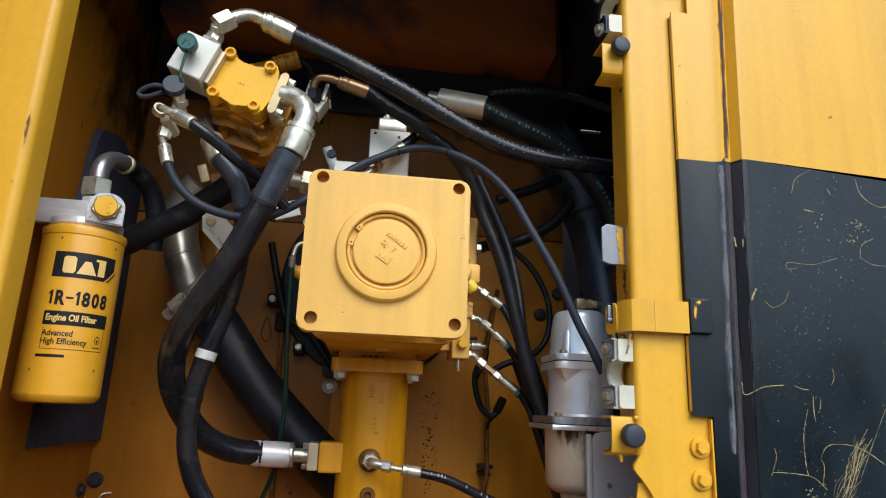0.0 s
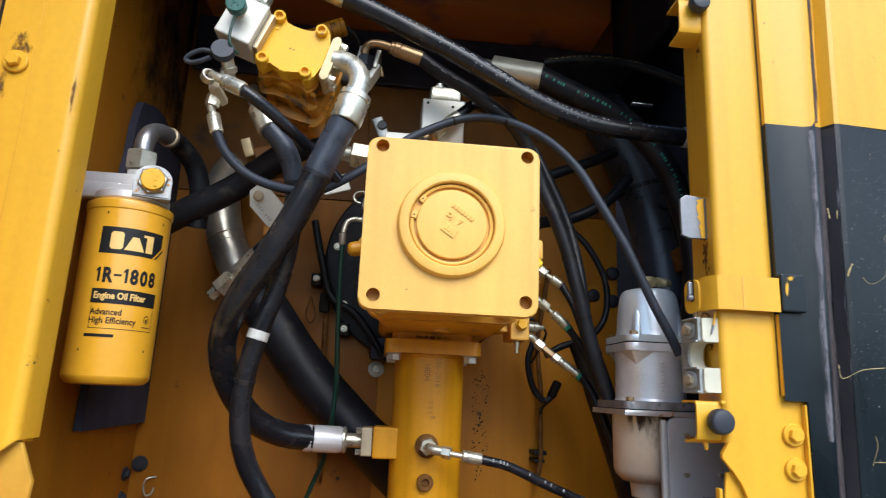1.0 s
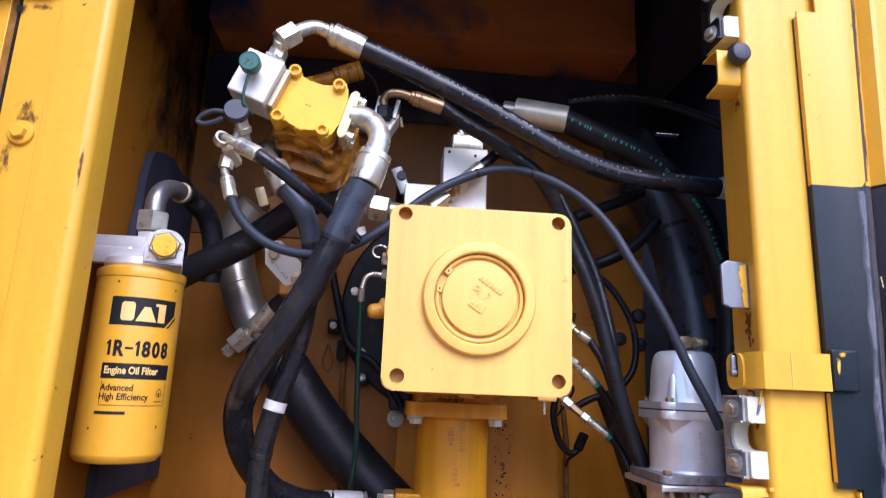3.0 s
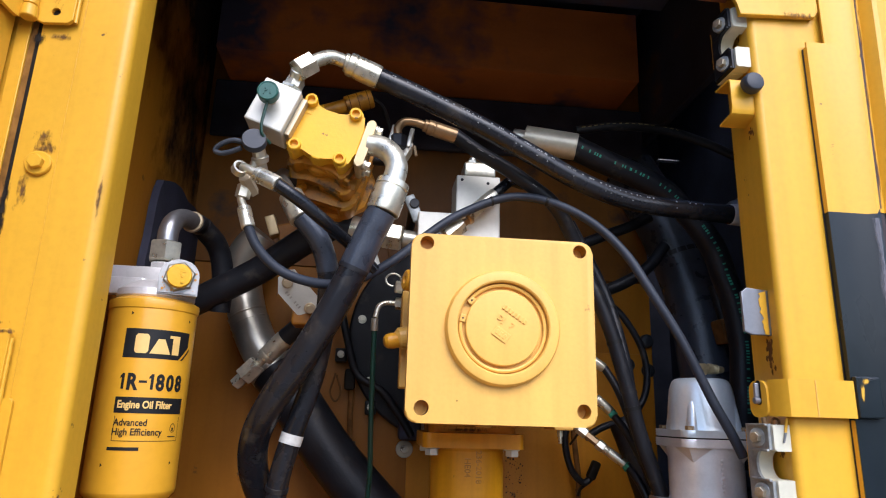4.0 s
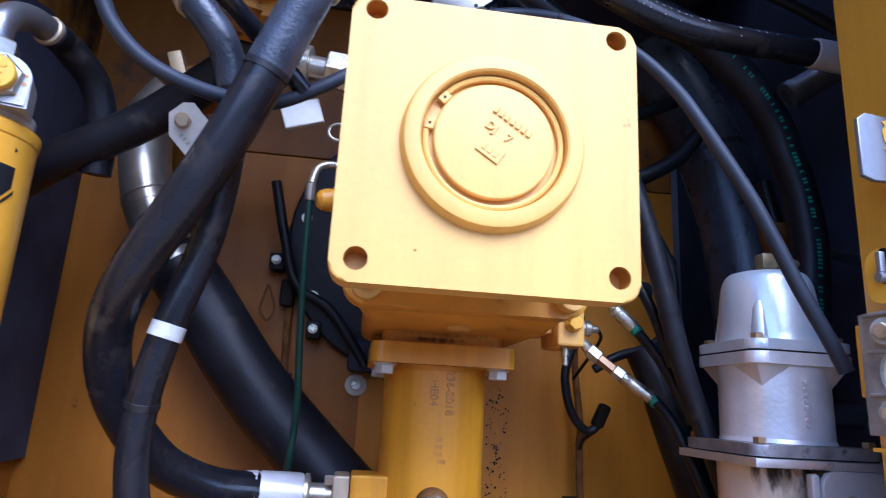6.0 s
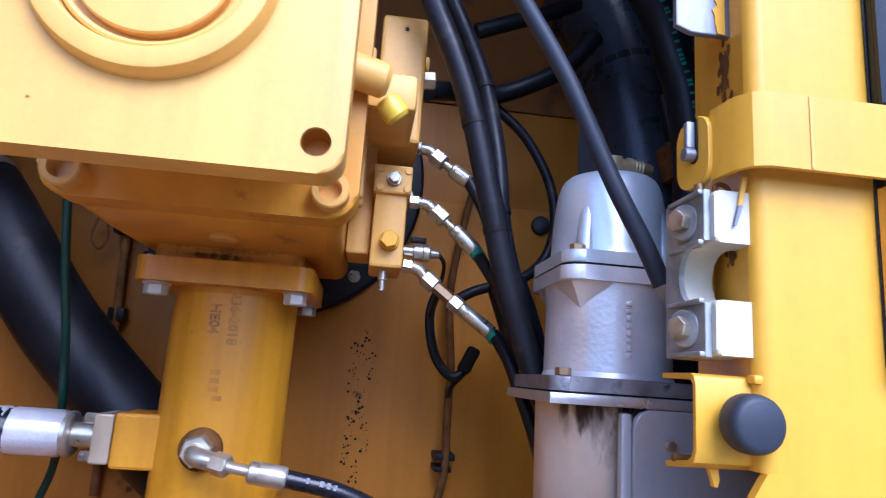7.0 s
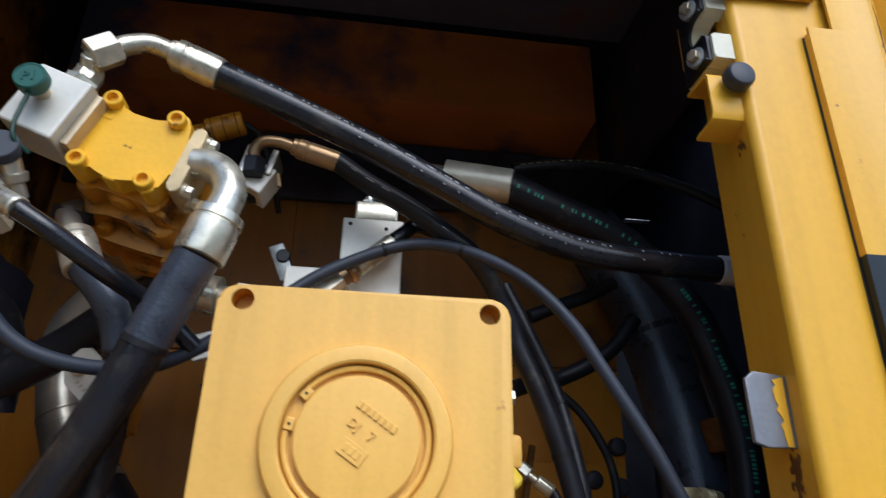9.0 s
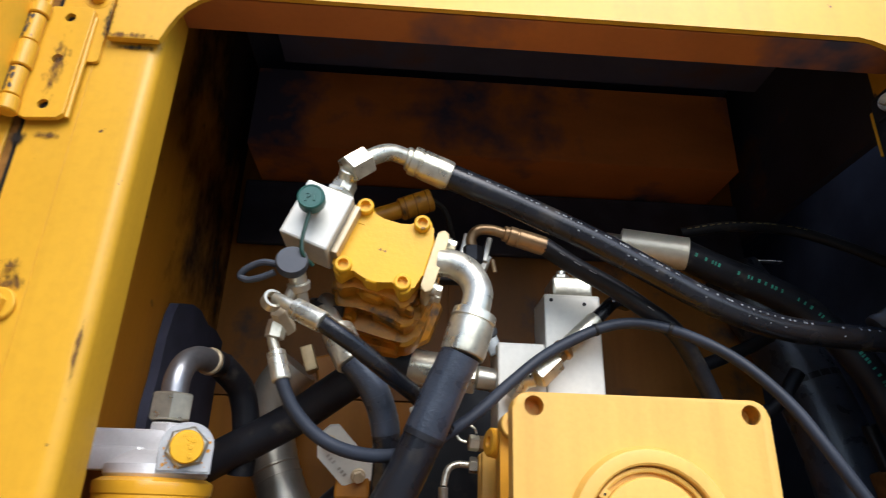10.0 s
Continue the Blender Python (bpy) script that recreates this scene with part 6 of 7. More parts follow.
tee = thing("capped_test_port", (-0.31, 1.17, 1.77), "zinc capped test port hanging on a black hose", "fitting")
tp = [V((-0.340, 1.185, 1.742)), V((-0.328, 1.18, 1.754)), V((-0.306, 1.175, 1.776)), V((-0.296, 1.172, 1.785)), V((-0.264, 1.160, 1.818)), V((-0.225, 1.145, 1.852))]
part("cap_nut", hexa(tp[0], tp[1], 0.011), ZINC, tee)
part("hex_nut", hexa(tp[1], tp[2], 0.0172), ZINC, tee)
part("stem", rod(tp[2], tp[3], 0.008, 16), ZINC, tee)
ferrule(tee, tp[3], tp[4], 0.0155)
part("hose_tube", sweep([tp[4], tp[4].lerp(tp[5], 0.5), tp[5]], 0.0148, 18), RUBBERD, tee)

wp = thing("steel_mounting_plate", (-0.235, 1.055, 1.87), "pale stamped mounting plate with two bolts", "plate")
d1 = V((0.033, 0.02, -0.033)).normalized()
nrm = V((0.15, -0.95, -0.42))
nrm = (nrm - d1 * nrm.dot(d1)).normalized()
sd = d1.cross(nrm)
c0 = V((-0.2355, 1.062, 1.8725))
bm = bmesh.new()
oct_ = [(-0.040, -0.012), (-0.034, -0.020), (0.034, -0.020), (0.040, -0.012), (0.040, 0.006), (0.022, 0.021), (-0.022, 0.021), (-0.040, 0.006)]
fr = [bm.verts.new(c0 + d1 * a + sd * b) for a, b in oct_]
bk = [bm.verts.new(c0 + d1 * a + sd * b - nrm * 0.006) for a, b in oct_]
bm.faces.new(fr)
bm.faces.new(bk[::-1])
for i in range(8):
    bm.faces.new((fr[i], bk[i], bk[(i + 1) % 8], fr[(i + 1) % 8]))
part("plate", bm, ALUB, wp)
for a in (-0.026, 0.026):
    bolt(wp, c0 + d1 * a, nrm, 0.0068, 0.006, TANPLATE, 0.0085)
bm = bmesh.new()
for i in range(7):
    if i == 3:
        continue
    q = c0 + d1 * (-0.015 + i * 0.005) + sd * 0.011 + nrm * 0.0004
    vs = [bm.verts.new(q + d1 * x + sd * y) for x, y in ((-0.0012, -0.0022), (0.0012, -0.0022), (0.0012, 0.0022), (-0.0012, 0.0022))]
    bm.faces.new(vs)
part("stamped_bars", bm, STEEL, wp)
part("backing_block", rbox((-0.245, 1.075, 1.83), (-0.205, 1.12, 1.875), 0.003), INNER, wp)
part("rear_tab", rbox((-0.16, 1.09, 1.915), (-0.115, 1.10, 1.945), 0.002, turn=turn_y(-18)), ALUB, wp)
mb = thing("milled_bracket", (-0.30, 1.17, 2.0), "small milled bracket on a brown painted pump mount", "bracket")
part("bracket", rbox((-0.311, 1.155, 1.990), (-0.294, 1.18, 2.026), 0.002, turn=turn_y(-20)), BRONZE, mb)
part("mount", rbox((-0.292, 1.165, 1.965), (-0.235, 1.20, 2.02), 0.004, turn=turn_y(-15)), INNER, mb)

# white manifold behind the housing
mf = thing("manifold_block", (0.0, 1.08, 1.92), "milled white manifold block with a bright top cap", "manifold")
part("low_block", rbox((-0.060, 1.045, 1.90), (-0.0015, 1.11, 2.013), 0.002), ALUB, mf)
part("tall_block", rbox((-0.001, 1.045, 1.90), (0.070, 1.11, 2.078), 0.002), ALUB, mf)
part("top_cap", rbox((0.012, 1.05, 2.0785), (0.063, 1.10, 2.104), 0.003), ZINC, mf)
bm = hexa((0.028, 1.07, 2.104), (0.028, 1.07, 2.112), 0.011)
rod((0.028, 1.07, 2.112), (0.028, 1.07, 2.118), 0.006, 14, bm=bm)
part("solenoid_nut", bm, ZINC, mf)
for x, z in ((0.008, 2.070), (0.008, 1.995), (0.050, 2.066)):
    part("punch_mark", rod((x, 1.0452, z), (x, 1.0442, z), 0.0025, 10), INK, mf)
fx = thing("angled_hose_fitting", (0.0, 1.02, 1.98), "brass and zinc hose fitting angled over the manifold", "fitting")
q0, q1 = V((-0.022, 1.015, 1.965)), V((0.068, 1.025, 2.052))
ax = (q1 - q0)
part("elbow", sweep([(-0.045, 1.03, 1.945), (-0.034, 1.02, 1.962), q0], 0.0105, 16), ZINC, fx)
part("hex_nut", hexa(q0, q0 + ax * 0.28, 0.0165), ZINC, fx)
part("brass_nut", hexa(q0 + ax * 0.28, q0 + ax * 0.36, 0.0105), BRASS, fx)
part("brass_ring", rod(q0 + ax * 0.36, q0 + ax * 0.44, 0.0135, 24, 0.3), BRASS, fx)
ferrule(fx, q0 + ax * 0.45, q0 + ax * 0.88, 0.0105)
part("hose_tube", sweep([q0 + ax * 0.88, q1, q1 + V((0.016, 0.005, 0.014)), q1 + V((0.04, 0.03, 0.02))], 0.0085, 14), RUBBER, fx)

# fittings on the left flank of the housing
lf = thing("flank_fitting", (-0.085, 1.09, 1.89), "small zinc and brass adapter on the housing flank", "fitting", "flank fittings")
part("brass_hex", hexa((-0.060, 1.088, 1.896), (-0.078, 1.086, 1.897), 0.0095), BRASS, lf)
part("hex_nut", hexa((-0.078, 1.086, 1.897), (-0.090, 1.085, 1.898), 0.0098), ZINC, lf)
part("wire_spring", sweep([V((-0.093, 1.083, 1.90)) + V((0.0 - 0.012 * math.sin(radians(a)), 0, 0.008 - 0.010 * math.cos(radians(a)))) for a in range(0, 300, 30)], 0.0016, 8), ZINC, lf)
lg = thing("flank_fitting", (-0.09, 1.09, 1.87), "zinc elbow fitting with dark green tubing", "fitting", "flank fittings")
part("hex_nut", hexa((-0.070, 1.094, 1.872), (-0.088, 1.096, 1.873), 0.0098), ZINC, lg)
part("bent_tube", sweep([(-0.088, 1.096, 1.873), (-0.103, 1.096, 1.873), (-0.114, 1.094, 1.866), (-0.1185, 1.092, 1.848)], 0.0042, 12), ZINC, lg)
GT = [(-0.119, 1.09, 1.847), (-0.118, 1.1, 1.769), (-0.116, 1.12, 1.682), (-0.114, 1.15, 1.594), (-0.126, 1.2, 1.491), (-0.146, 1.22, 1.434), (-0.179, 1.25, 1.347)]
part("crimp", rod(GT[0], V(GT[0]).lerp(V(GT[1]), 0.25), 0.0058, 14), STEEL, lg)
part("green_tube", sweep(GT, 0.0040, 12), GREENTUBE, lg, "dark green tubing")

# ---- hydraulic pump under the roof ----
PC = V((-0.200, 0.915, 2.078))
PT = turn_y(15)


def pl(x, y, z):
    """Pump axes: x and z across its tilted face, y into the compartment."""
    return PC + PT @ V((x, y, z))


def pump_slab(y0, y1, h, w, lobe, bevel=0.002, low=0.0, shift=0.0):
    pts = []
    order = ((0.032, 0.035, 0), (-0.032, 0.035, 90), (-0.032, -0.035, 180), (0.032, -0.035, 270))
    edge = {0: [(0.021, h - 0.010), (0.010, h - 0.013), (-0.010, h - 0.013), (-0.021, h - 0.010)], 90: [(-w, 0.022), (-w, -0.020)], 180: [(-0.022, -h + 0.007), (-0.013, -h + 0.004), (-0.006, -h - 0.002), (0.006, -h - 0.002), (0.013, -h + 0.004), (0.022, -h + 0.007)], 270: [(w + 0.003, -0.020), (w + 0.003, 0.022)]}
    if low:
        edge[180] = [(-0.022, -h + 0.003), (0.022, -h + 0.003)]
    for cx, cz, a0 in order:
        for i in range(8):
            a = radians(a0 + 90 * i / 7)
            pts.append((cx + lobe * math.cos(a), cz + lobe * math.sin(a)))
        pts += edge[a0]
    pts = [(x + shift, z - (low if z < 0 else 0)) for x, z in pts]
    bm = prism(pts, y0, y1, bevel)
    return move_verts(bm, lambda c: pl(c.x, c.y, c.z))


pump = thing("gear_pump", pl(0, 0.08, -0.04), "yellow cast gear pump with a four-screw front cover", "pump")
part("front_cover", pump_slab(0.0, 0.026, 0.041, 0.0475, 0.011), PUMP, pump)
part("gear_section", pump_slab(0.0262, 0.056, 0.039, 0.0455, 0.0105, low=0.007, shift=0.002), PUMPDIRT_SHADE, pump)
part("rear_section", pump_slab(0.0562, 0.084, 0.043, 0.0495, 0.016, 0.004, low=0.014, shift=0.006), PUMPDIRT_SHADE, pump)
part("end_section", pump_slab(0.0842, 0.125, 0.046, 0.050, 0.019, 0.006, low=0.026, shift=0.010), PUMPDIRT_SHADE, pump)
bm = lathe(bmesh.new(), pl(0.012, 0.125, -0.022), PT @ V((0, 1, 0)), [(0, 0.058), (0.003, 0.064), (0.016, 0.066), (0.020, 0.064), (0.022, 0.050), (0.05, 0.046), (0.055, 0.040)], 9)
part("mounting_flange", bm, PUMPDIRT_SHADE, pump)
for x0, x1, z0, z1, y0, y1, deg in ((0.004, 0.046, -0.062, -0.052, 0.060, 0.100, 10), (0.010, 0.050, -0.048, -0.041, 0.030, 0.090, 14), (-0.048, -0.020, -0.046, -0.034, 0.050, 0.105, -12), (0.036, 0.052, -0.036, -0.022, 0.050, 0.100, 8)):
    bm = rbox((x0, y0, z0), (x1, y1, z1), 0.003, turn=turn_y(deg))
    part("casting_rib", move_verts(bm, lambda c: pl(c.x, c.y, c.z)), PUMPDIRT_SHADE, pump)
bolt(pump, pl(-0.022, 0.080, -0.0635), PT @ V((0, -0.3, -1)), 0.0065, 0.004, PUMPDIRT_SHADE, 0.0085)
bm = lathe(bmesh.new(), pl(0.0, 0.045, -0.036), PT @ V((0, 0, -1)), [(0, 0.016), (0.010, 0.014), (0.013, 0.010), (0.0132, 0)], 24)
part("drain_boss", bm, PUMPDIRT_SHADE, pump)
for x in (-0.032, 0.032):
    for z in (-0.035, 0.035):
        socket(pump, pl(x, 0.0, z), PT @ V((0, -1, 0)), 0.0088, 0.009, PUMP)
bm = rbox((-0.006, -0.0035, -0.006), (0.006, -0.0005, -0.0005), 0.0004)
part("cast_mark", move_verts(bm, lambda c: pl(c.x - 0.032, c.y + 0.0028, c.z + 0.022)), PUMP, pump)
bm = prism(rounded(0.0507, -0.036, 0.0635, 0.036, 0.006), -0.004, 0.044, 0.0015)
part("port_flange", move_verts(bm, lambda c: pl(c.x, c.y + 0.002, c.z)), BRONZE, pump, "bronze coloured outlet flange")
for z in (-0.027, 0.027):
    for y in (0.010, 0.034):
        bolt(pump, pl(0.0640, y, z), PT @ V((1, 0, 0)), 0.0062, 0.006, ZINC, 0.0076)
part("port_arm", rbox((-0.15, 1.005, 2.075), (-0.095, 1.025, 2.10), 0.003), RUBBERD, pump)
sv = thing("swivel_block", (-0.095, 1.01, 2.09), "bright machined swivel block with a dark nut behind the pump", "fitting")
part("block", rbox((-0.114, 0.990, 2.078), (-0.080, 1.03, 2.112), 0.002, turn=turn_y(28)), ALUB, sv)
part("cheek", rbox((-0.112, 0.986, 2.094), (-0.105, 1.03, 2.130), 0.0015, turn=turn_y(12)), STEEL, sv)
part("cheek", rbox((-0.084, 0.986, 2.094), (-0.077, 1.03, 2.126), 0.0015, turn=turn_y(12)), STEEL, sv)
part("swivel_nut", hexa((-0.098, 0.988, 2.094), (-0.098, 0.985, 2.112), 0.0125), RUBBERD, sv, "black swivel nut")
part("lock_pin", rod((-0.073, 0.995, 2.100), (-0.070, 0.995, 2.084), 0.0026, 10), BRASS, sv, "small brass lock pin")
tb = thing("strut_plate", (-0.065, 1.06, 2.03), "pale steel strut plate behind the pump", "plate")
part("plate", rbox((-0.076, 1.062, 2.000), (-0.058, 1.068, 2.046), 0.002, turn=turn_y(-24)), WORNPLATE, tb)
part("lug", rod((-0.066, 1.058, 2.03), (-0.066, 1.384, 2.03), 0.008, 14), RUBBERD, tb)

# left manifold block of the pump
BT = turn_y(21)
BC = V((-0.2685, 0.887, 2.098))
lb = thing("inlet_block", BC + V((0, 0.02, -0.03)), "milled white inlet block with caps and hex fittings", "manifold")


def bl(x, y, z):
    return BC + BT @ V((x, y, z))


part("block", move_verts(rbox((-0.027, 0.0, -0.033), (0.026, 0.058, 0.033), 0.0025), lambda c: bl(c.x, c.y, c.z)), ALUB, lb)
part("spacer", move_verts(rbox((0.0265, 0.012, -0.028), (0.034, 0.056, 0.03), 0.001), lambda c: bl(c.x, c.y, c.z)), TANPLATE, lb)
part("hex_adapter", hexa(bl(0.006, 0.016, 0.033), bl(0.006, 0.016, 0.040), 0.016), ZINC, lb)
bm = lathe(bmesh.new(), bl(0.006, 0.016, 0.040), BT @ V((0, 0, 1)), [(0, 0.0135), (0.010, 0.0135), (0.017, 0.010), (0.019, 0)], 8)
part("elbow_body", bm, ZINC, lb)
part("elbow_neck", rod(bl(0.006, 0.016, 0.050), V((-0.240, 0.889, 2.153)), 0.0105, 18), ZINC, lb)
gc = V((-0.2725, 0.862, 2.104))
bm = lathe(bmesh.new(), gc + V((0, 0.012, 0)), FRONT, [(0, 0.0125), (0.002, 0.0138), (0.013, 0.0138), (0.0145, 0.0125), (0.0145, 0.0118), (0.0138, 0.0112), (0.0138, 0)], 28)
part("green_cap", bm, GREENCAP, lb, "dark green test point cap")
bm = letters("P1", 0.013, 0.0004, 0.0012, "CENTER")
move_verts(bm, lambda c: gc + V((0, -0.0022, 0)) + turn_y(-5) @ V((c.x, -c.z, c.y - 0.0045)))
part("cap_letters", bm, GREENCAP, lb)
part("test_point", rod(gc + V((0, 0.012, 0)), gc + V((0.001, 0.027, 0)), 0.007, 16), TANPLATE, lb)
part("cap_strap", sweep([gc + V((0, 0.006, -0.012)), gc + V((-0.003, 0.007, -0.028)), gc + V((-0.005, 0.008, -0.044)), gc + V((-0.003, 0.011, -0.057)), gc + V((0.006, 0.022, -0.064))], 0.0021, 8), GREENTUBE, lb)
bc = V((-0.2865, 0.878, 2.039))
dc = thing("dust_cap", bc, "blue-black rubber dust cap with a ring strap", "cap")
part("cap", lathe(bmesh.new(), bc + V((0, 0.006, 0)), (0.1, -1, 0.15), [(0, 0.0145), (0.002, 0.0158), (0.010, 0.0158), (0.0122, 0.0145), (0.0125, 0)], 28), BUMPER, dc)
loop = [(-0.300, 0.880, 2.038), (-0.315, 0.882, 2.040), (-0.330, 0.885, 2.034), (-0.336, 0.888, 2.027), (-0.328, 0.887, 2.023), (-0.315, 0.884, 2.025), (-0.302, 0.881, 2.030)]
part("ring_strap", sweep(loop, 0.0034, 10), BUMPER, dc)
part("quick_coupler", lathe(bmesh.new(), bc + V((0.004, 0.010, -0.004)), (0.15, 0.6, -0.7), [(0, 0.009), (0.012, 0.009), (0.013, 0.0115), (0.020, 0.0105), (0.022, 0.007), (0.035, 0.007)], 24), STEEL, dc)
part("link_tube", rod(bc + V((0.004, 0.016, -0.012)), (-0.296, 0.905, 1.992), 0.0055, 14), STEEL, dc)

# orange sensor behind the pump
sn = thing("pressure_sensor", (-0.174, 1.106, 2.22), "brown-orange painted cylindrical sensor behind the pump", "sensor")
part("body", rod((-0.190, 1.106, 2.214), (-0.145, 1.104, 2.232), 0.0165), PUMPDIRT_SHADE, sn)
part("neck", rod((-0.225, 1.106, 2.200), (-0.188, 1.106, 2.215), 0.0125), PUMPDIRT_SHADE, sn)
for k in (0.15, 0.45, 0.8):
    c = V((-0.190, 1.106, 2.214)).lerp(V((-0.145, 1.104, 2.232)), k)
    part("groove", rod(c, c + V((0.0016, 0, 0.0006)), 0.0169, 24), RUST, sn)
part("head", hexa((-0.236, 1.106, 2.196), (-0.222, 1.106, 2.201), 0.014), PUMP, sn)
part("stub", rod((-0.205, 1.108, 2.206), (-0.22, 1.384, 2.19), 0.006), STEEL, sn)
part("cable", sweep([(-0.145, 1.104, 2.232), (-0.125, 1.12, 2.222), (-0.11, 1.15, 2.19), (-0.10, 1.2, 2.15)], 0.004, 8), INK, sn)

# ---- spin-on oil filter ----
FC = V((-0.4200, 1.0, 0))
FR = 0.0556
flt = thing("oil_filter", (FC.x, FC.y, 1.59), "yellow spin-on engine oil filter with black printing", "filter")
part("can", lathe(bmesh.new(), (FC.x, FC.y, 1.588), UP, [(0, 0), (0.0, 0.040), (0.002, 0.049), (0.008, FR - 0.001), (0.012, FR), (0.238, FR), (0.2395, FR + 0.0012), (0.247, FR + 0.002), (0.2505, FR + 0.0015), (0.2525, FR - 0.002), (0.2545, 0.05)], 64), FILTER, flt)


def wrap(bm, arc0, z0, out=0.0004):
    """Wraps flat artwork (x along the girth, y up) onto the can."""
    def f(c):
        a = radians(arc0) + c.x / FR
        r = FR + out + c.z
        return V((FC.x + math.cos(a) * r, FC.y + math.sin(a) * r, z0 + c.y))
    return move_verts(bm, f)


def squeeze(bm, k):
    return move_verts(bm, lambda c: V((c.x * k, c.y, c.z)))


def to_width(bm, width):
    """Stretches flat artwork along the girth to a width."""
    x0, x1 = min(v.co.x for v in bm.verts), max(v.co.x for v in bm.verts)
    return move_verts(bm, lambda c: V(((c.x - x0) * width / (x1 - x0), c.y, c.z)))


def flat(pts, cut=0.004):
    """A flat shape, sliced across so that it can be wrapped."""
    bm = bmesh.new()
    bm.faces.new([bm.verts.new((x, y, 0)) for x, y in pts])
    xs = [p[0] for p in pts]
    x = min(xs) + cut
    while x < max(xs):
        bmesh.ops.bisect_plane(bm, geom=list(bm.verts) + list(bm.edges) + list(bm.faces), plane_co=(x, 0, 0), plane_no=(1, 0, 0))
        x += cut
    return bm


A0 = -103.0
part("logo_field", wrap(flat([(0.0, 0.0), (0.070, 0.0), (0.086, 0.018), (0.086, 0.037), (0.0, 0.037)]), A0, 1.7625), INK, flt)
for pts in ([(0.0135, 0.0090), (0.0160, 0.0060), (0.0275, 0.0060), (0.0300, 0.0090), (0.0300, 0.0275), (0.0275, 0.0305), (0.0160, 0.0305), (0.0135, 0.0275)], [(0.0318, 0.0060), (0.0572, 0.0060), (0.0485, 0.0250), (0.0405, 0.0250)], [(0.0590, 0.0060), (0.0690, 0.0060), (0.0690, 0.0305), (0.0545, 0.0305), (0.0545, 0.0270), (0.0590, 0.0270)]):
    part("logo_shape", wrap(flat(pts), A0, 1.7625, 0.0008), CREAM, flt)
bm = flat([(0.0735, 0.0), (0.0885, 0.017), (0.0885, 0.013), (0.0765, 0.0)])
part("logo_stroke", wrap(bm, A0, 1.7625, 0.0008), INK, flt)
at = 0.0005
for ch, step in (("1", 0.0098), ("R", 0.0142), ("-", 0.0128), ("1", 0.0098), ("8", 0.0138), ("0", 0.0138), ("8", 0.0138)):
    if ch == "1":
        bm = flat([(0.0030, 0.0), (0.0066, 0.0), (0.0066, 0.0195), (0.0036, 0.0195), (0.0006, 0.0158), (0.0006, 0.0130), (0.0030, 0.0145)])
    elif ch == "-":
        bm = flat([(0.001, 0.0082), (0.0112, 0.0082), (0.0112, 0.0112), (0.001, 0.0112)])
    else:
        bm = squeeze(letters(ch, 0.0275, 0.0011), 0.80)
    move_verts(bm, lambda c: V(((c.x + at) * 0.935, c.y, c.z)))
    part("part_number_digit", wrap(bm, A0 + 0.5, 1.7235), INK, flt)
    at += step
part("title_bar", wrap(flat([(0.0, 0.0), (0.088, 0.0), (0.088, 0.0195), (0.0, 0.0195)]), A0 - 0.5, 1.6945), INK, flt)
part("title_text", wrap(to_width(letters("Engine Oil Filter", 0.0128, 0.0004), 0.066), A0 + 3.5, 1.7008, 0.0008), CREAM, flt)
part("slogan", wrap(to_width(letters("Advanced", 0.0118, 0.0002), 0.039), A0 + 1.5, 1.6795), INK, flt)
part("slogan", wrap(to_width(letters("High Efficiency", 0.0118, 0.0002), 0.059), A0 + 1.5, 1.6682), INK, flt)
part("maker_bar", wrap(flat([(0.0, 0.0), (0.037, 0.0), (0.037, 0.0040), (0.0, 0.0040)]), A0 - 2, 1.6500), INK, flt)
bm = bmesh.new()
for x0, y0, x1, y1 in ((0.0, 0.0, 0.084, 0.0007), (0.0, 0.0, 0.0007, 0.030), (0.0833, 0.0, 0.084, 0.030)):
    fb = flat([(x0, y0), (x1, y0), (x1, y1), (x0, y1)])
    me = bpy.data.meshes.new("line")
    fb.to_mesh(me)
    fb.free()
    bm.from_mesh(me)
    bpy.data.meshes.remove(me)
part("frame_lines", wrap(bm, A0 + 2, 1.6610), INK, flt)
ring = [(math.sin(g) * 0.0046, 0.0062 - math.cos(g) * (0.0046 if math.cos(g) > 0 else 0.0068)) for g in [radians(q) for q in range(0, 360, 24)]]
bm, grid = bmesh.new(), []
for x, y in ring:
    grid.append((bm.verts.new((x, y, 0)), bm.verts.new((x * 0.80, 0.0062 + (y - 0.0062) * 0.83, 0))))
for q, r in zip(grid, grid[1:] + grid[:1]):
    bm.faces.new((q[0], r[0], r[1], q[1]))
part("drop_sign", wrap(bm, A0 + 78, 1.6700), INK, flt)
part("drop_mark", wrap(flat([(-0.0012, 0.0), (0.0012, 0.0), (0.0016, 0.0042), (-0.0016, 0.0042)]), A0 + 78, 1.6735), INK, flt)
part("drop_base", wrap(flat([(-0.0065, 0.0), (0.0065, 0.0), (0.0065, 0.0012), (-0.0065, 0.0012)]), A0 + 78, 1.6660), INK, flt)
for ang, z in ((A0 + 4, 1.8165), (A0 + 84, 1.8125), (A0 - 8, 1.630), (A0 + 80, 1.632)):
    part("arrow_mark", wrap(flat([(0.0, 0.0), (0.003, 0.0025), (0.0, 0.005)]), ang, z), INK, flt)

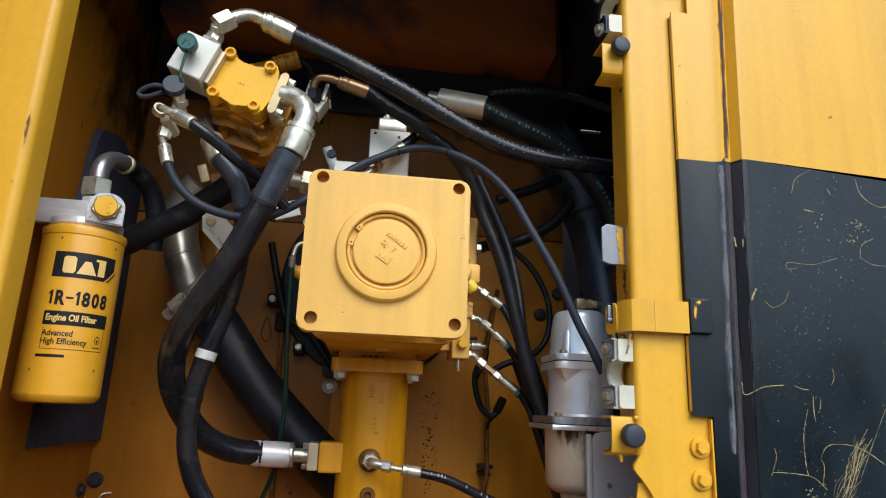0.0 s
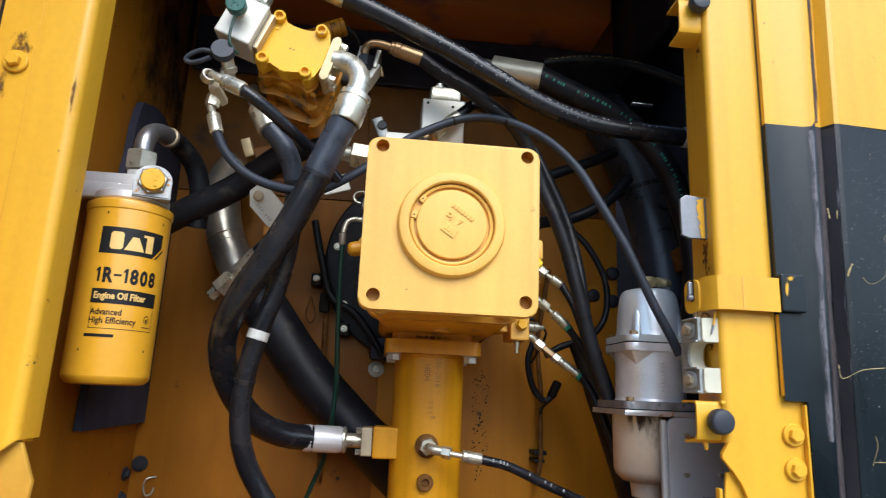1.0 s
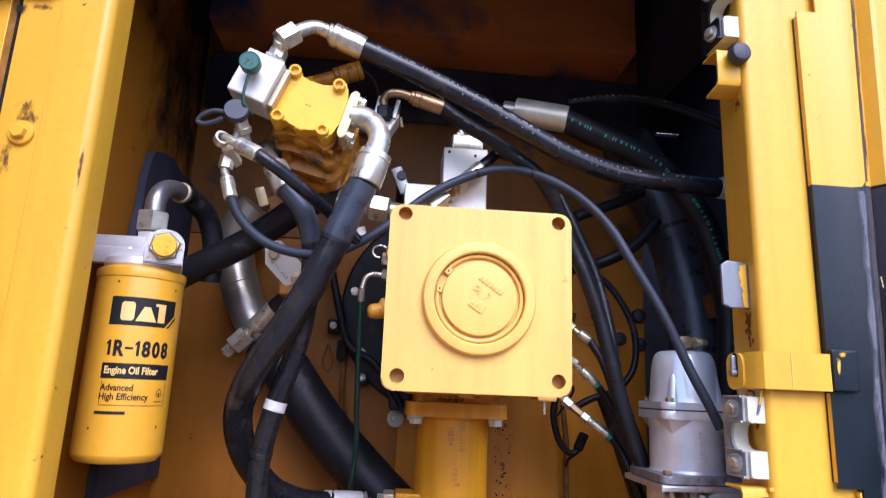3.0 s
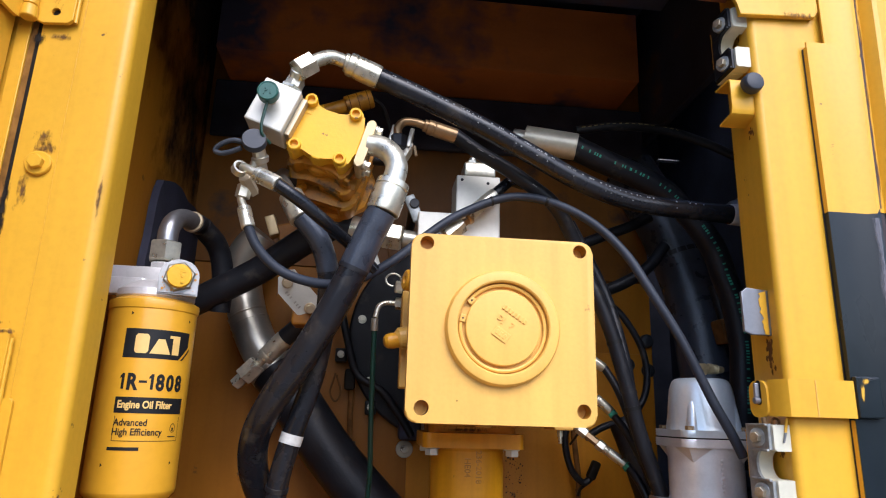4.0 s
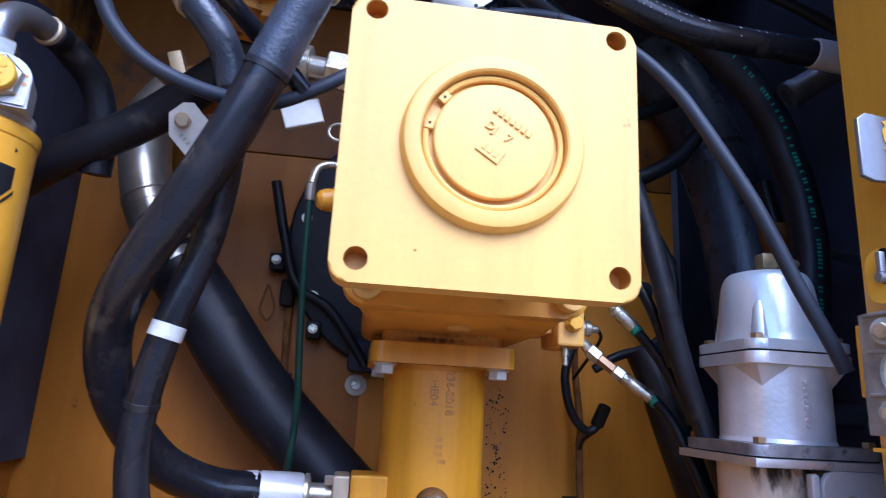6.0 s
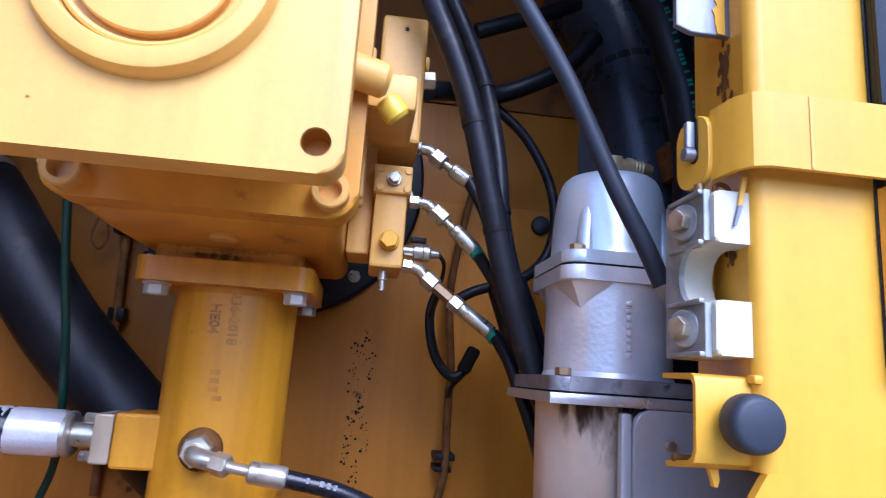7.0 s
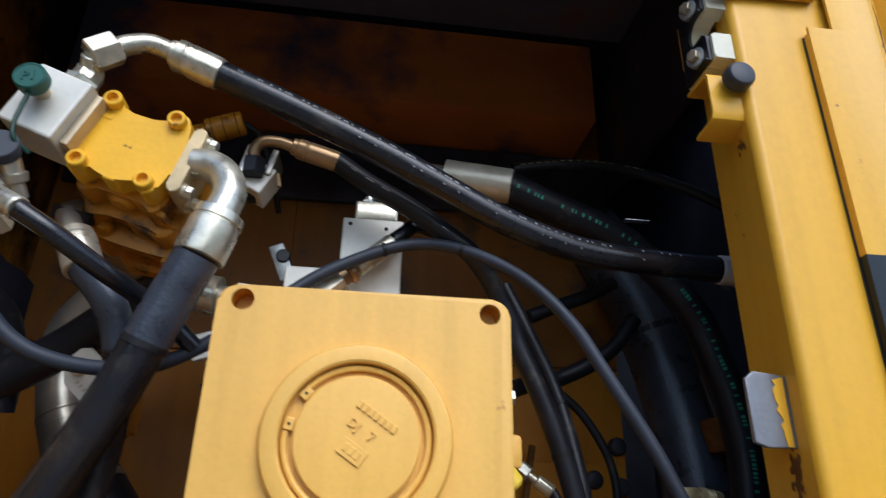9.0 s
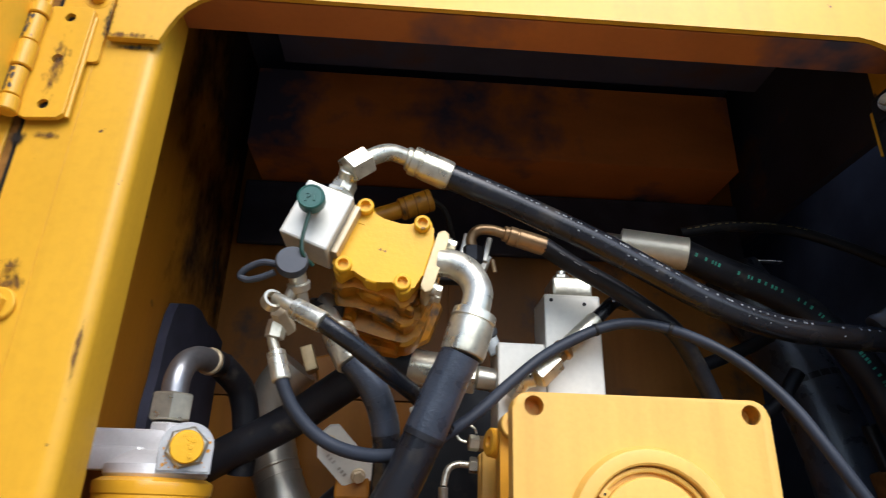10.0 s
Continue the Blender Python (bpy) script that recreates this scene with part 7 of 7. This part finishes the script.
head = thing("oil_port_casting", (FC.x, FC.y, 1.845), "cast aluminium oil port casting with a worn yellow plug", "casting")
part("base", lathe(bmesh.new(), (FC.x, FC.y, 1.8425), UP, [(0, 0.047), (0.003, 0.050), (0.012, 0.050), (0.020, 0.040), (0.026, 0.030)], 40), ALU, head)
part("mount_arm", rbox((-0.51, 0.985, 1.858), (-0.40, 1.03, 1.890), 0.004), ALU, head)
part("arm_rib", rbox((-0.51, 0.975, 1.848), (-0.43, 0.99, 1.872), 0.004), ALU, head)
o = V((0.28, -0.93, -0.05)).normalized()
sc = V((-0.3805, 0.958, 1.871))
bm = bmesh.new()
lug = [(-0.025, -0.024), (0.025, -0.024)] + [(0.025 * math.cos(radians(a)), 0.002 + 0.022 * math.sin(radians(a))) for a in range(0, 181, 15)]
sx = V((0.93, 0.28, 0)).normalized()
fr = [bm.verts.new(sc + o * 0.004 + sx * x + UP * z) for x, z in lug]
bk = [bm.verts.new(sc - o * 0.04 + sx * x * 0.9 + UP * z) for x, z in lug]
bm.faces.new(fr)
bm.faces.new(bk[::-1])
for i in range(len(lug)):
    bm.faces.new((fr[i], bk[i], bk[(i + 1) % len(lug)], fr[(i + 1) % len(lug)]))
bmesh.ops.bevel(bm, geom=list(bm.faces)[0].edges[:], offset=0.002, segments=2, affect="EDGES")
part("boss", bm, BOSSGREY, head)
part("plug_hex", hexa(sc + o * 0.002, sc + o * 0.010, 0.0205), STEEL, head)
part("plug", lathe(bmesh.new(), sc + o * 0.010, o, [(0, 0.0158), (0.006, 0.0158), (0.008, 0.0145), (0.0085, 0)], 28), PUMP, head, "flaking yellow painted plug")
bm = bmesh.new()
for i in range(9):
    a, r = rng.uniform(0, 6.28), rng.uniform(0.002, 0.011)
    q = sc + o * 0.0185 + sx * math.cos(a) * r + UP * math.sin(a) * r
    rod(q - o * 0.001, q + o * 0.0008, rng.uniform(0.0015, 0.003), 7, bm=bm)
part("paint_flakes", bm, PUMP, head)
bm = bmesh.new()
for i in range(26):
    q = sc + o * 0.0046 + sx * rng.uniform(-0.022, 0.022) + UP * rng.uniform(-0.022, 0.012)
    k = rng.uniform(0.0006, 0.0026)
    bm.faces.new([bm.verts.new(q + sx * k * rng.uniform(0.5, 1) * math.cos(g) + UP * k * rng.uniform(0.5, 1) * math.sin(g)) for g in (0, 1, 2, 3, 4, 5)])
tagged(part("paint_specks", bm, PUMPDIRT_SHADE, head), kind="stuff")
fe = V((-0.418, 1.003, 0))
part("hex_adapter", hexa((fe.x, fe.y, 1.868), (fe.x, fe.y, 1.898), 0.0185), ALU, head)
part("swivel_nut", hexa((fe.x, fe.y, 1.900), (fe.x, fe.y, 1.929), 0.0225), ZINC, head, "large zinc swivel nut")
part("elbow", sweep([(fe.x, fe.y, 1.925), (fe.x, fe.y + 0.002, 1.948), (fe.x + 0.002, 1.018, 1.966), (fe.x + 0.008, 1.037, 1.976), (-0.402, 1.058, 1.977)], 0.0140, 20), ELBOW, head)
part("elbow_collar", rod((-0.404, 1.054, 1.977), (-0.402, 1.062, 1.977), 0.0165), TANPLATE, head)
part("elbow_sleeve", rod((-0.402, 1.060, 1.977), (-0.399, 1.080, 1.979), 0.0160), RUBBERD, head)

# ---- silver canister at the closing post ----
CC = V((0.3662, 1.012, 0))


def square_plate(half, r, z0, z1, bevel=0.0012, lift=0.0):
    """Square cast flange with rounded corners about the canister's axis."""
    bm = extrude_plan(rounded(CC.x - half, CC.y - half, CC.x + half, CC.y + half, r, 6), z0, z1)
    top = [f for f in bm.faces if len(f.verts) > 4]
    bmesh.ops.bevel(bm, geom=list({e for f in top for e in f.edges}), offset=bevel, segments=2, profile=0.5, affect="EDGES")
    return bm


cn = thing("filter_canister", (CC.x, CC.y, 1.46), "cast aluminium filter canister with a bolted domed cap, oil-stained below", "canister")
part("cap", lathe(bmesh.new(), (CC.x, CC.y, 1.692), UP, [(0, 0.0500), (0.003, 0.0492), (0.010, 0.0484), (0.030, 0.0474), (0.048, 0.0456), (0.060, 0.0436), (0.0665, 0.0415), (0.0708, 0.0390), (0.0732, 0.0362), (0.0745, 0.0320), (0.0745, 0)], 48), CASTCAP, cn, "bright cast domed cap")
part("cap_flange", square_plate(0.0535, 0.015, 1.6835, 1.6935), CASTCAP, cn)
part("gasket", square_plate(0.0525, 0.015, 1.6815, 1.6836, 0.0004), GRIME_HOLLOW, cn, "dark gasket line")
part("body_flange", square_plate(0.0540, 0.015, 1.6700, 1.6816), ALU, cn)
part("body", lathe(bmesh.new(), (CC.x, CC.y, 1.598), UP, [(0, 0.0530), (0.004, 0.0515), (0.058, 0.0512), (0.066, 0.0520), (0.074, 0.0525)], 48), ALU, cn)
part("lower_flange", square_plate(0.0640, 0.012, 1.5870, 1.5975, 0.0016), ALUDIRT, cn)
part("lower_gasket", square_plate(0.0625, 0.012, 1.5856, 1.5871, 0.0003), GRIME_HOLLOW, cn)
for a in (225, 315, 135, 45):
    k = V((math.cos(radians(a)), math.sin(radians(a)), 0))
    c = CC + k * 0.0585
    bm = bmesh.new()
    side = V((-k.y, k.x, 0))
    tip = bm.verts.new(CC + k * 0.0495 + UP * 1.648)
    rim = [bm.verts.new(CC + k * q + side * w + UP * 1.6701) for q, w in ((0.0480, -0.026), (0.0590, -0.014), (0.0668, 0.0), (0.0590, 0.014), (0.0480, 0.026))]
    for p, q in zip(rim, rim[1:]):
        bm.faces.new((tip, p, q))
    bm.faces.new(rim[::-1])
    bm.faces.new((tip, rim[-1], rim[0]))
    part("lug", bm, ALU, cn)
    part("cap_screw", hexa(c + UP * 1.6936, c + UP * 1.6990, 0.0062), BRASS, cn)
    part("cap_boss", lathe(bmesh.new(), CC + k * 0.0455 + UP * 1.6935, (k * -0.12 + UP), [(0, 0.0085), (0.030, 0.0072), (0.040, 0.0055), (0.0445, 0.0022), (0.045, 0)], 16), CASTCAP, cn)
    c2 = CC + k * 0.0765
    part("flange_screw", hexa(c2 + UP * 1.5976, c2 + UP * 1.6035, 0.0060), BRASS, cn)
part("bowl", lathe(bmesh.new(), (CC.x - 0.010, CC.y, 1.462), UP, [(0, 0.021), (0.012, 0.0225), (0.020, 0.0235), (0.022, 0.034), (0.030, 0.043), (0.038, 0.0465), (0.110, 0.0475), (0.1155, 0.0475)], 48), BOWL, cn, "dirty lower bowl with baked-on oil")
part("drain", rod((CC.x - 0.01, CC.y, 1.463), (CC.x - 0.01, CC.y, 1.425), 0.008), ZINC, cn)
bm = bmesh.new()
for i in range(8):
    g = radians(266)
    c = CC + V((math.cos(g) * 0.0518, math.sin(g) * 0.0518, 1.613 + i * 0.0056))
    rbox(c - V((0.0020, 0.0016, 0.0)), c + V((0.0020, 0.0006, 0.0034)), 0.0005, bm)
    if i % 2:
        rbox(c - V((-0.0002, 0.0020, 0.0)), c + V((0.0022, 0.0006, 0.0042)), 0.0004, bm)
tagged(part("cast_lettering", bm, ALU, cn), kind="stuff")


def bowl_film(name, material, label, a0, a1, z0, z1, r, top=0.5):
    """Film of oil running down the bowl; its strength falls from the upper edge."""
    bm = bmesh.new()
    uv = bm.loops.layers.uv.new("UVMap")
    n_ = 24
    rows_ = [[bm.verts.new((CC.x - 0.010 + math.cos(radians(a0 + (a1 - a0) * i / n_)) * r, CC.y + math.sin(radians(a0 + (a1 - a0) * i / n_)) * r, z)) for i in range(n_ + 1)] for z in (z0, z1)]
    for i in range(n_):
        f = bm.faces.new((rows_[0][i], rows_[0][i + 1], rows_[1][i + 1], rows_[1][i]))
        for lp, (u, v) in zip(f.loops, ((i, 0.0), (i + 1, 0.0), (i + 1, top), (i, top))):
            lp[uv].uv = (u / n_, v)
    tagged(part(name, bm, material, cn, label), kind="stuff")


bowl_film("oil_stain", BAKED, "dark oil baked on under the flange", 195, 285, 1.546, 1.5775, 0.0478)
bowl_film("oil_stain", BAKED, "dark oil baked on under the flange", 255, 300, 1.530, 1.5775, 0.0481)
bowl_film("oil_haze", OILHAZE, "brown oil haze on the bowl", 180, 330, 1.502, 1.5775, 0.0476)
part("outlet_neck", rod((CC.x + 0.001, CC.y, 1.7655), (CC.x + 0.001, CC.y, 1.774), 0.0042, 14), BRASSDIM, cn)
elbow = part("outlet_elbow", rbox((CC.x - 0.0065, CC.y - 0.008, 1.7725), (CC.x + 0.0095, CC.y + 0.008, 1.7895), 0.0022), BRASSDIM, cn, "dull brass elbow on the cap")
bm = lathe(bmesh.new(), (CC.x + 0.009, CC.y, 1.7822), (1, 0, -0.03), [(0, 0.0066), (0.004, 0.0066), (0.005, 0.0080), (0.011, 0.0080), (0.012, 0.0066), (0.0135, 0.0074), (0.015, 0.0062), (0.0165, 0.0072), (0.018, 0.0060), (0.0195, 0.0070), (0.021, 0.0058), (0.026, 0.0052), (0.029, 0.0040), (0.0292, 0)], 20)
part("threaded_barrel", bm, BRASSDIM, elbow)
part("side_outlet", rod((CC.x + 0.045, CC.y - 0.008, 1.628), (CC.x + 0.085, CC.y - 0.012, 1.626), 0.012, 20), BUMPER, cn, "dark hose stub on the side port")
br = thing("canister_bracket", (0.40, 0.97, 1.44), "galvanised folded bracket holding the canister", "bracket")
part("shelf", prism([(0.299, 1.578), (0.445, 1.578), (0.445, 1.5855), (0.299, 1.5855)], 0.945, 1.08, 0.001), GALV, br)
out = [(0.361, 1.38), (0.403, 1.38), (0.403, 1.470), (0.407, 1.474), (0.437, 1.474), (0.437, 1.38), (0.50, 1.38), (0.50, 1.4775), (0.445, 1.5775), (0.373, 1.5775), (0.366, 1.575), (0.362, 1.570), (0.361, 1.563)]
part("front_plate", prism(out, 0.9445, 0.9495, 0.001), DULLGALV, br)
part("side_fold", rbox((0.405, 0.95, 1.38), (0.410, 1.05, 1.555), 0.001), DULLGALV, br)
part("left_fold", rbox((0.3525, 0.9475, 1.38), (0.3606, 0.956, 1.574), 0.002, turn=turn_y(0)), DULLGALV, br)
for x, z in ((0.386, 1.554), (0.384, 1.502), (0.433, 1.502)):
    bolt(br, (x, 0.9445, z), FRONT, 0.0038, 0.003, YELLOWZINC)

# ---- bulkhead fittings ----
gm = thing("rubber_grommet_ring", (0.03, 1.37, 1.85), "large black rubber sealing disc on the bulkhead", "grommet")
part("disc", lathe(bmesh.new(), (0.03, 1.3845, 1.852), FRONT, [(0, 0.2), (0.016, 0.2), (0.02, 0.196), (0.022, 0.18), (0.022, 0)], 64), RUBBERD, gm)
for a in (310, 255, 210, 355, 170):
    c = V((0.03 + 0.178 * math.cos(radians(a)), 1.3625, 1.852 + 0.178 * math.sin(radians(a))))
    bolt(gm, c, FRONT, 0.0055, 0.004, ZINC, 0.0085)


def wall_bolt(x, y, z, r, washer, material, label):
    th = thing("wall_bolt", (x, y, z), label, "bolt", "bolts in the bulkhead")
    bolt(th, (x, y, z), FRONT, r, 0.006, material, washer)
    return th


wb = thing("wall_bolt", (-0.050, 1.381, 1.638), "zinc bolt with a large pale washer", "bolt", "bolts in the bulkhead")
bolt(wb, (-0.050, 1.379, 1.638), FRONT, 0.0085, 0.008, ZINC, 0.0165, wmat=NYLON)
wall_bolt(-0.052, 1.381, 1.672, 0.006, 0.0085, ZINC, "small zinc bolt above the large one")
wall_bolt(-0.485, 1.383, 1.441, 0.011, 0.0145, BUMPER, "dirty dark bolt low in the corner")
for y, z in ((1.352, 1.426), (1.349, 1.383)):
    th = thing("wall_bolt", (-0.5, y, z), "dirty dark bolt in the side wall", "bolt", "bolts in the bulkhead")
    bolt(th, (-0.4995, y, z), (1, 0, 0), 0.009, 0.006, BUMPER, 0.013)
th = thing("wire_clip", (-0.459, 1.38, 1.40), "small steel wire clip on the bulkhead", "clip")
part("clip_loop", sweep([(-0.452, 1.384, 1.418), (-0.466, 1.376, 1.415), (-0.470, 1.374, 1.400), (-0.464, 1.374, 1.386), (-0.456, 1.378, 1.388), (-0.454, 1.384, 1.398)], 0.002, 8), STEEL, th)
for x, z in ((0.448, 1.866), (0.405, 1.815), (0.448, 1.805)):
    th = thing("rubber_plug", (x, 1.38, z), "black rubber plug in the bulkhead", "plug", "plugs in the bulkhead")
    part("plug", lathe(bmesh.new(), (x, 1.385, z), FRONT, [(0, 0.014), (0.010, 0.014), (0.013, 0.012), (0.015, 0.007), (0.0152, 0)], 24), BUMPER, th)
hn = thing("wiring_harness", (-0.16, 1.35, 1.75), "black wiring harness with ring clips on the bulkhead", "cable", "wiring")
part("loom", sweep([(-0.194, 1.34, 1.929), (-0.172, 1.34, 1.845), (-0.148, 1.34, 1.775), (-0.098, 1.33, 1.742), (-0.054, 1.33, 1.686), (-0.04, 1.33, 1.664)], 0.0075, 12), RUBBERD, hn)
part("loop", sweep([(-0.19, 1.36, 1.776), (-0.198, 1.36, 1.74), (-0.187, 1.36, 1.723), (-0.178, 1.36, 1.741), (-0.188, 1.36, 1.773)], 0.0018, 8), RUST, hn)
part("drop", sweep([(-0.159, 1.37, 1.767), (-0.155, 1.37, 1.638), (-0.148, 1.37, 1.516), (-0.146, 1.37, 1.419)], 0.0055, 10), RUST, hn)
part("saddle", rbox((-0.165, 1.365, 1.632), (-0.144, 1.38, 1.65), 0.002), INK, hn)
part("block", rbox((-0.172, 1.352, 1.745), (-0.152, 1.375, 1.785), 0.005), GRIME_HOLLOW, hn)
for x, z in ((-0.182, 1.812), (-0.119, 1.714)):
    bolt(hn, (x, 1.352, z), FRONT, 0.005, 0.004, ZINC, 0.007)
    part("tab", rbox((x - 0.011, 1.354, z - 0.014), (x + 0.011, 1.384, z + 0.012), 0.003), INK, hn)
part("boot", rbox((-0.065, 1.33, 1.655), (-0.022, 1.37, 1.70), 0.008), FOAM_SHADE, hn)
bh = hose("bay_hose", "very thick black hose in the dark side bay", [(0.42, 1.36, 2.24), (0.48, 1.33, 2.10), (0.52, 1.30, 1.93), (0.53, 1.28, 1.74), (0.52, 1.26, 1.55), (0.51, 1.25, 1.35)], 0.055, SLEEVE)
for s0 in (0.22, 0.5, 0.78):
    band(bh, [(0.42, 1.36, 2.24), (0.48, 1.33, 2.10), (0.52, 1.30, 1.93), (0.53, 1.28, 1.74), (0.52, 1.26, 1.55), (0.51, 1.25, 1.35)], 0.0556, s0, s0 + 0.010, RUBBERD, "sleeve_seam")
bp_ = thing("bay_pipe", (0.62, 1.2, 2.12), "dark steel pipe end with a clamp ring in the side bay", "pipe")
part("tube", rod((0.574, 1.222, 2.107), (0.739, 1.16, 2.215), 0.021, 24), ELBOW, bp_)
part("clamp_ring", lathe(bmesh.new(), (0.574, 1.222, 2.107), (0.165, -0.062, 0.108), [(-0.003, 0.014), (-0.003, 0.0225), (0.006, 0.0235), (0.010, 0.0225), (0.010, 0.0212)], 28, caps=False), ELBOW, bp_, "worn clamp ring")
# Tan body and pale stem, coloured darker for the bay's shade
bv = thing("bay_valve", (0.53, 1.22, 1.88), "valve body and stem in the side bay, coloured dark for its shade", "valve")
part("body", rbox((0.512, 1.192, 1.846), (0.540, 1.23, 1.892), 0.005, turn=turn_y(-12)), RUST, bv)
part("stem", rod((0.524, 1.205, 1.888), (0.512, 1.21, 1.955), 0.0105, 18), RUBBERD, bv)
part("arm", rod((0.532, 1.22, 1.87), (0.739, 1.26, 1.86), 0.009, 14), ELBOW, bv)
ss = thing("bay_shelf", (0.565, 1.6, 2.31), "thin bright steel shelf edge deep in the side bay", "shelf")
part("plate", rbox((0.532, 1.449, 2.3090), (0.585, 1.462, 2.3125), 0.001), GALV, ss)
fm = thing("foam_lining", (-0.47, 1.2, 1.55), "torn black foam lining on the side wall, plus sheets drawn for shade", "lining")
torn = [(1.110, 1.517), (1.380, 1.517), (1.380, 2.078), (1.335, 2.086), (1.29, 2.083), (1.245, 2.093), (1.205, 2.090), (1.172, 2.081), (1.150, 2.074), (1.139, 2.056), (1.130, 2.02), (1.127, 1.97), (1.119, 1.93), (1.121, 1.86), (1.113, 1.78), (1.116, 1.68)]
bm = move_verts(extrude_plan(torn, -0.4985, -0.486), lambda c: V((c.z, c.x, c.y)))
part("foam", bm, FOAM_SHADE, fm)
# Film darkens the wall towards its upper rear corner: shade put into colour
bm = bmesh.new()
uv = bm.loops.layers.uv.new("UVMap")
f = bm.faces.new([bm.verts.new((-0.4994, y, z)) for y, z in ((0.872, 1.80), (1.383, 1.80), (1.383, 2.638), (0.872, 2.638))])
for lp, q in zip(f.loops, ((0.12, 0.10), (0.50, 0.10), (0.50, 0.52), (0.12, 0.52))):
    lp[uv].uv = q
tagged(part("shade_film", bm, SHADEFILM, fm, "shade of the upper rear corner, as a brown-black film on the side wall"), kind="stuff")
# Black sheet drawn for the crossbeam's shade on the bulkhead
part("foam", rbox((-0.49, 1.372, 2.262), (0.4615, 1.3845, 2.392), 0.004), FOAM_SHADE, fm)
bm = bmesh.new()
for i in range(210):
    drop = i // 14
    x, z = 0.165 + 0.013 * math.sin(drop * 2.7) + rng.gauss(0, 0.0035), 1.45 + 0.013 * drop + rng.gauss(0, 0.009)
    s = 0.0005 + 0.0024 * rng.random() ** 2
    vs = [bm.verts.new((x + s * math.cos(a) * rng.uniform(0.5, 1), 1.3788 - (i % 13) * 0.00004, z + s * math.sin(a) * rng.uniform(0.5, 1))) for a in (0.2, 1.5, 2.8, 4.0, 5.2)]
    bm.faces.new(vs)
sp = thing("oil_spatter", (0.165, 1.379, 1.45), "black oil spatter on the bulkhead", "stain", kind="stuff")
part("spatter", bm, GRIME_HOLLOW, sp)
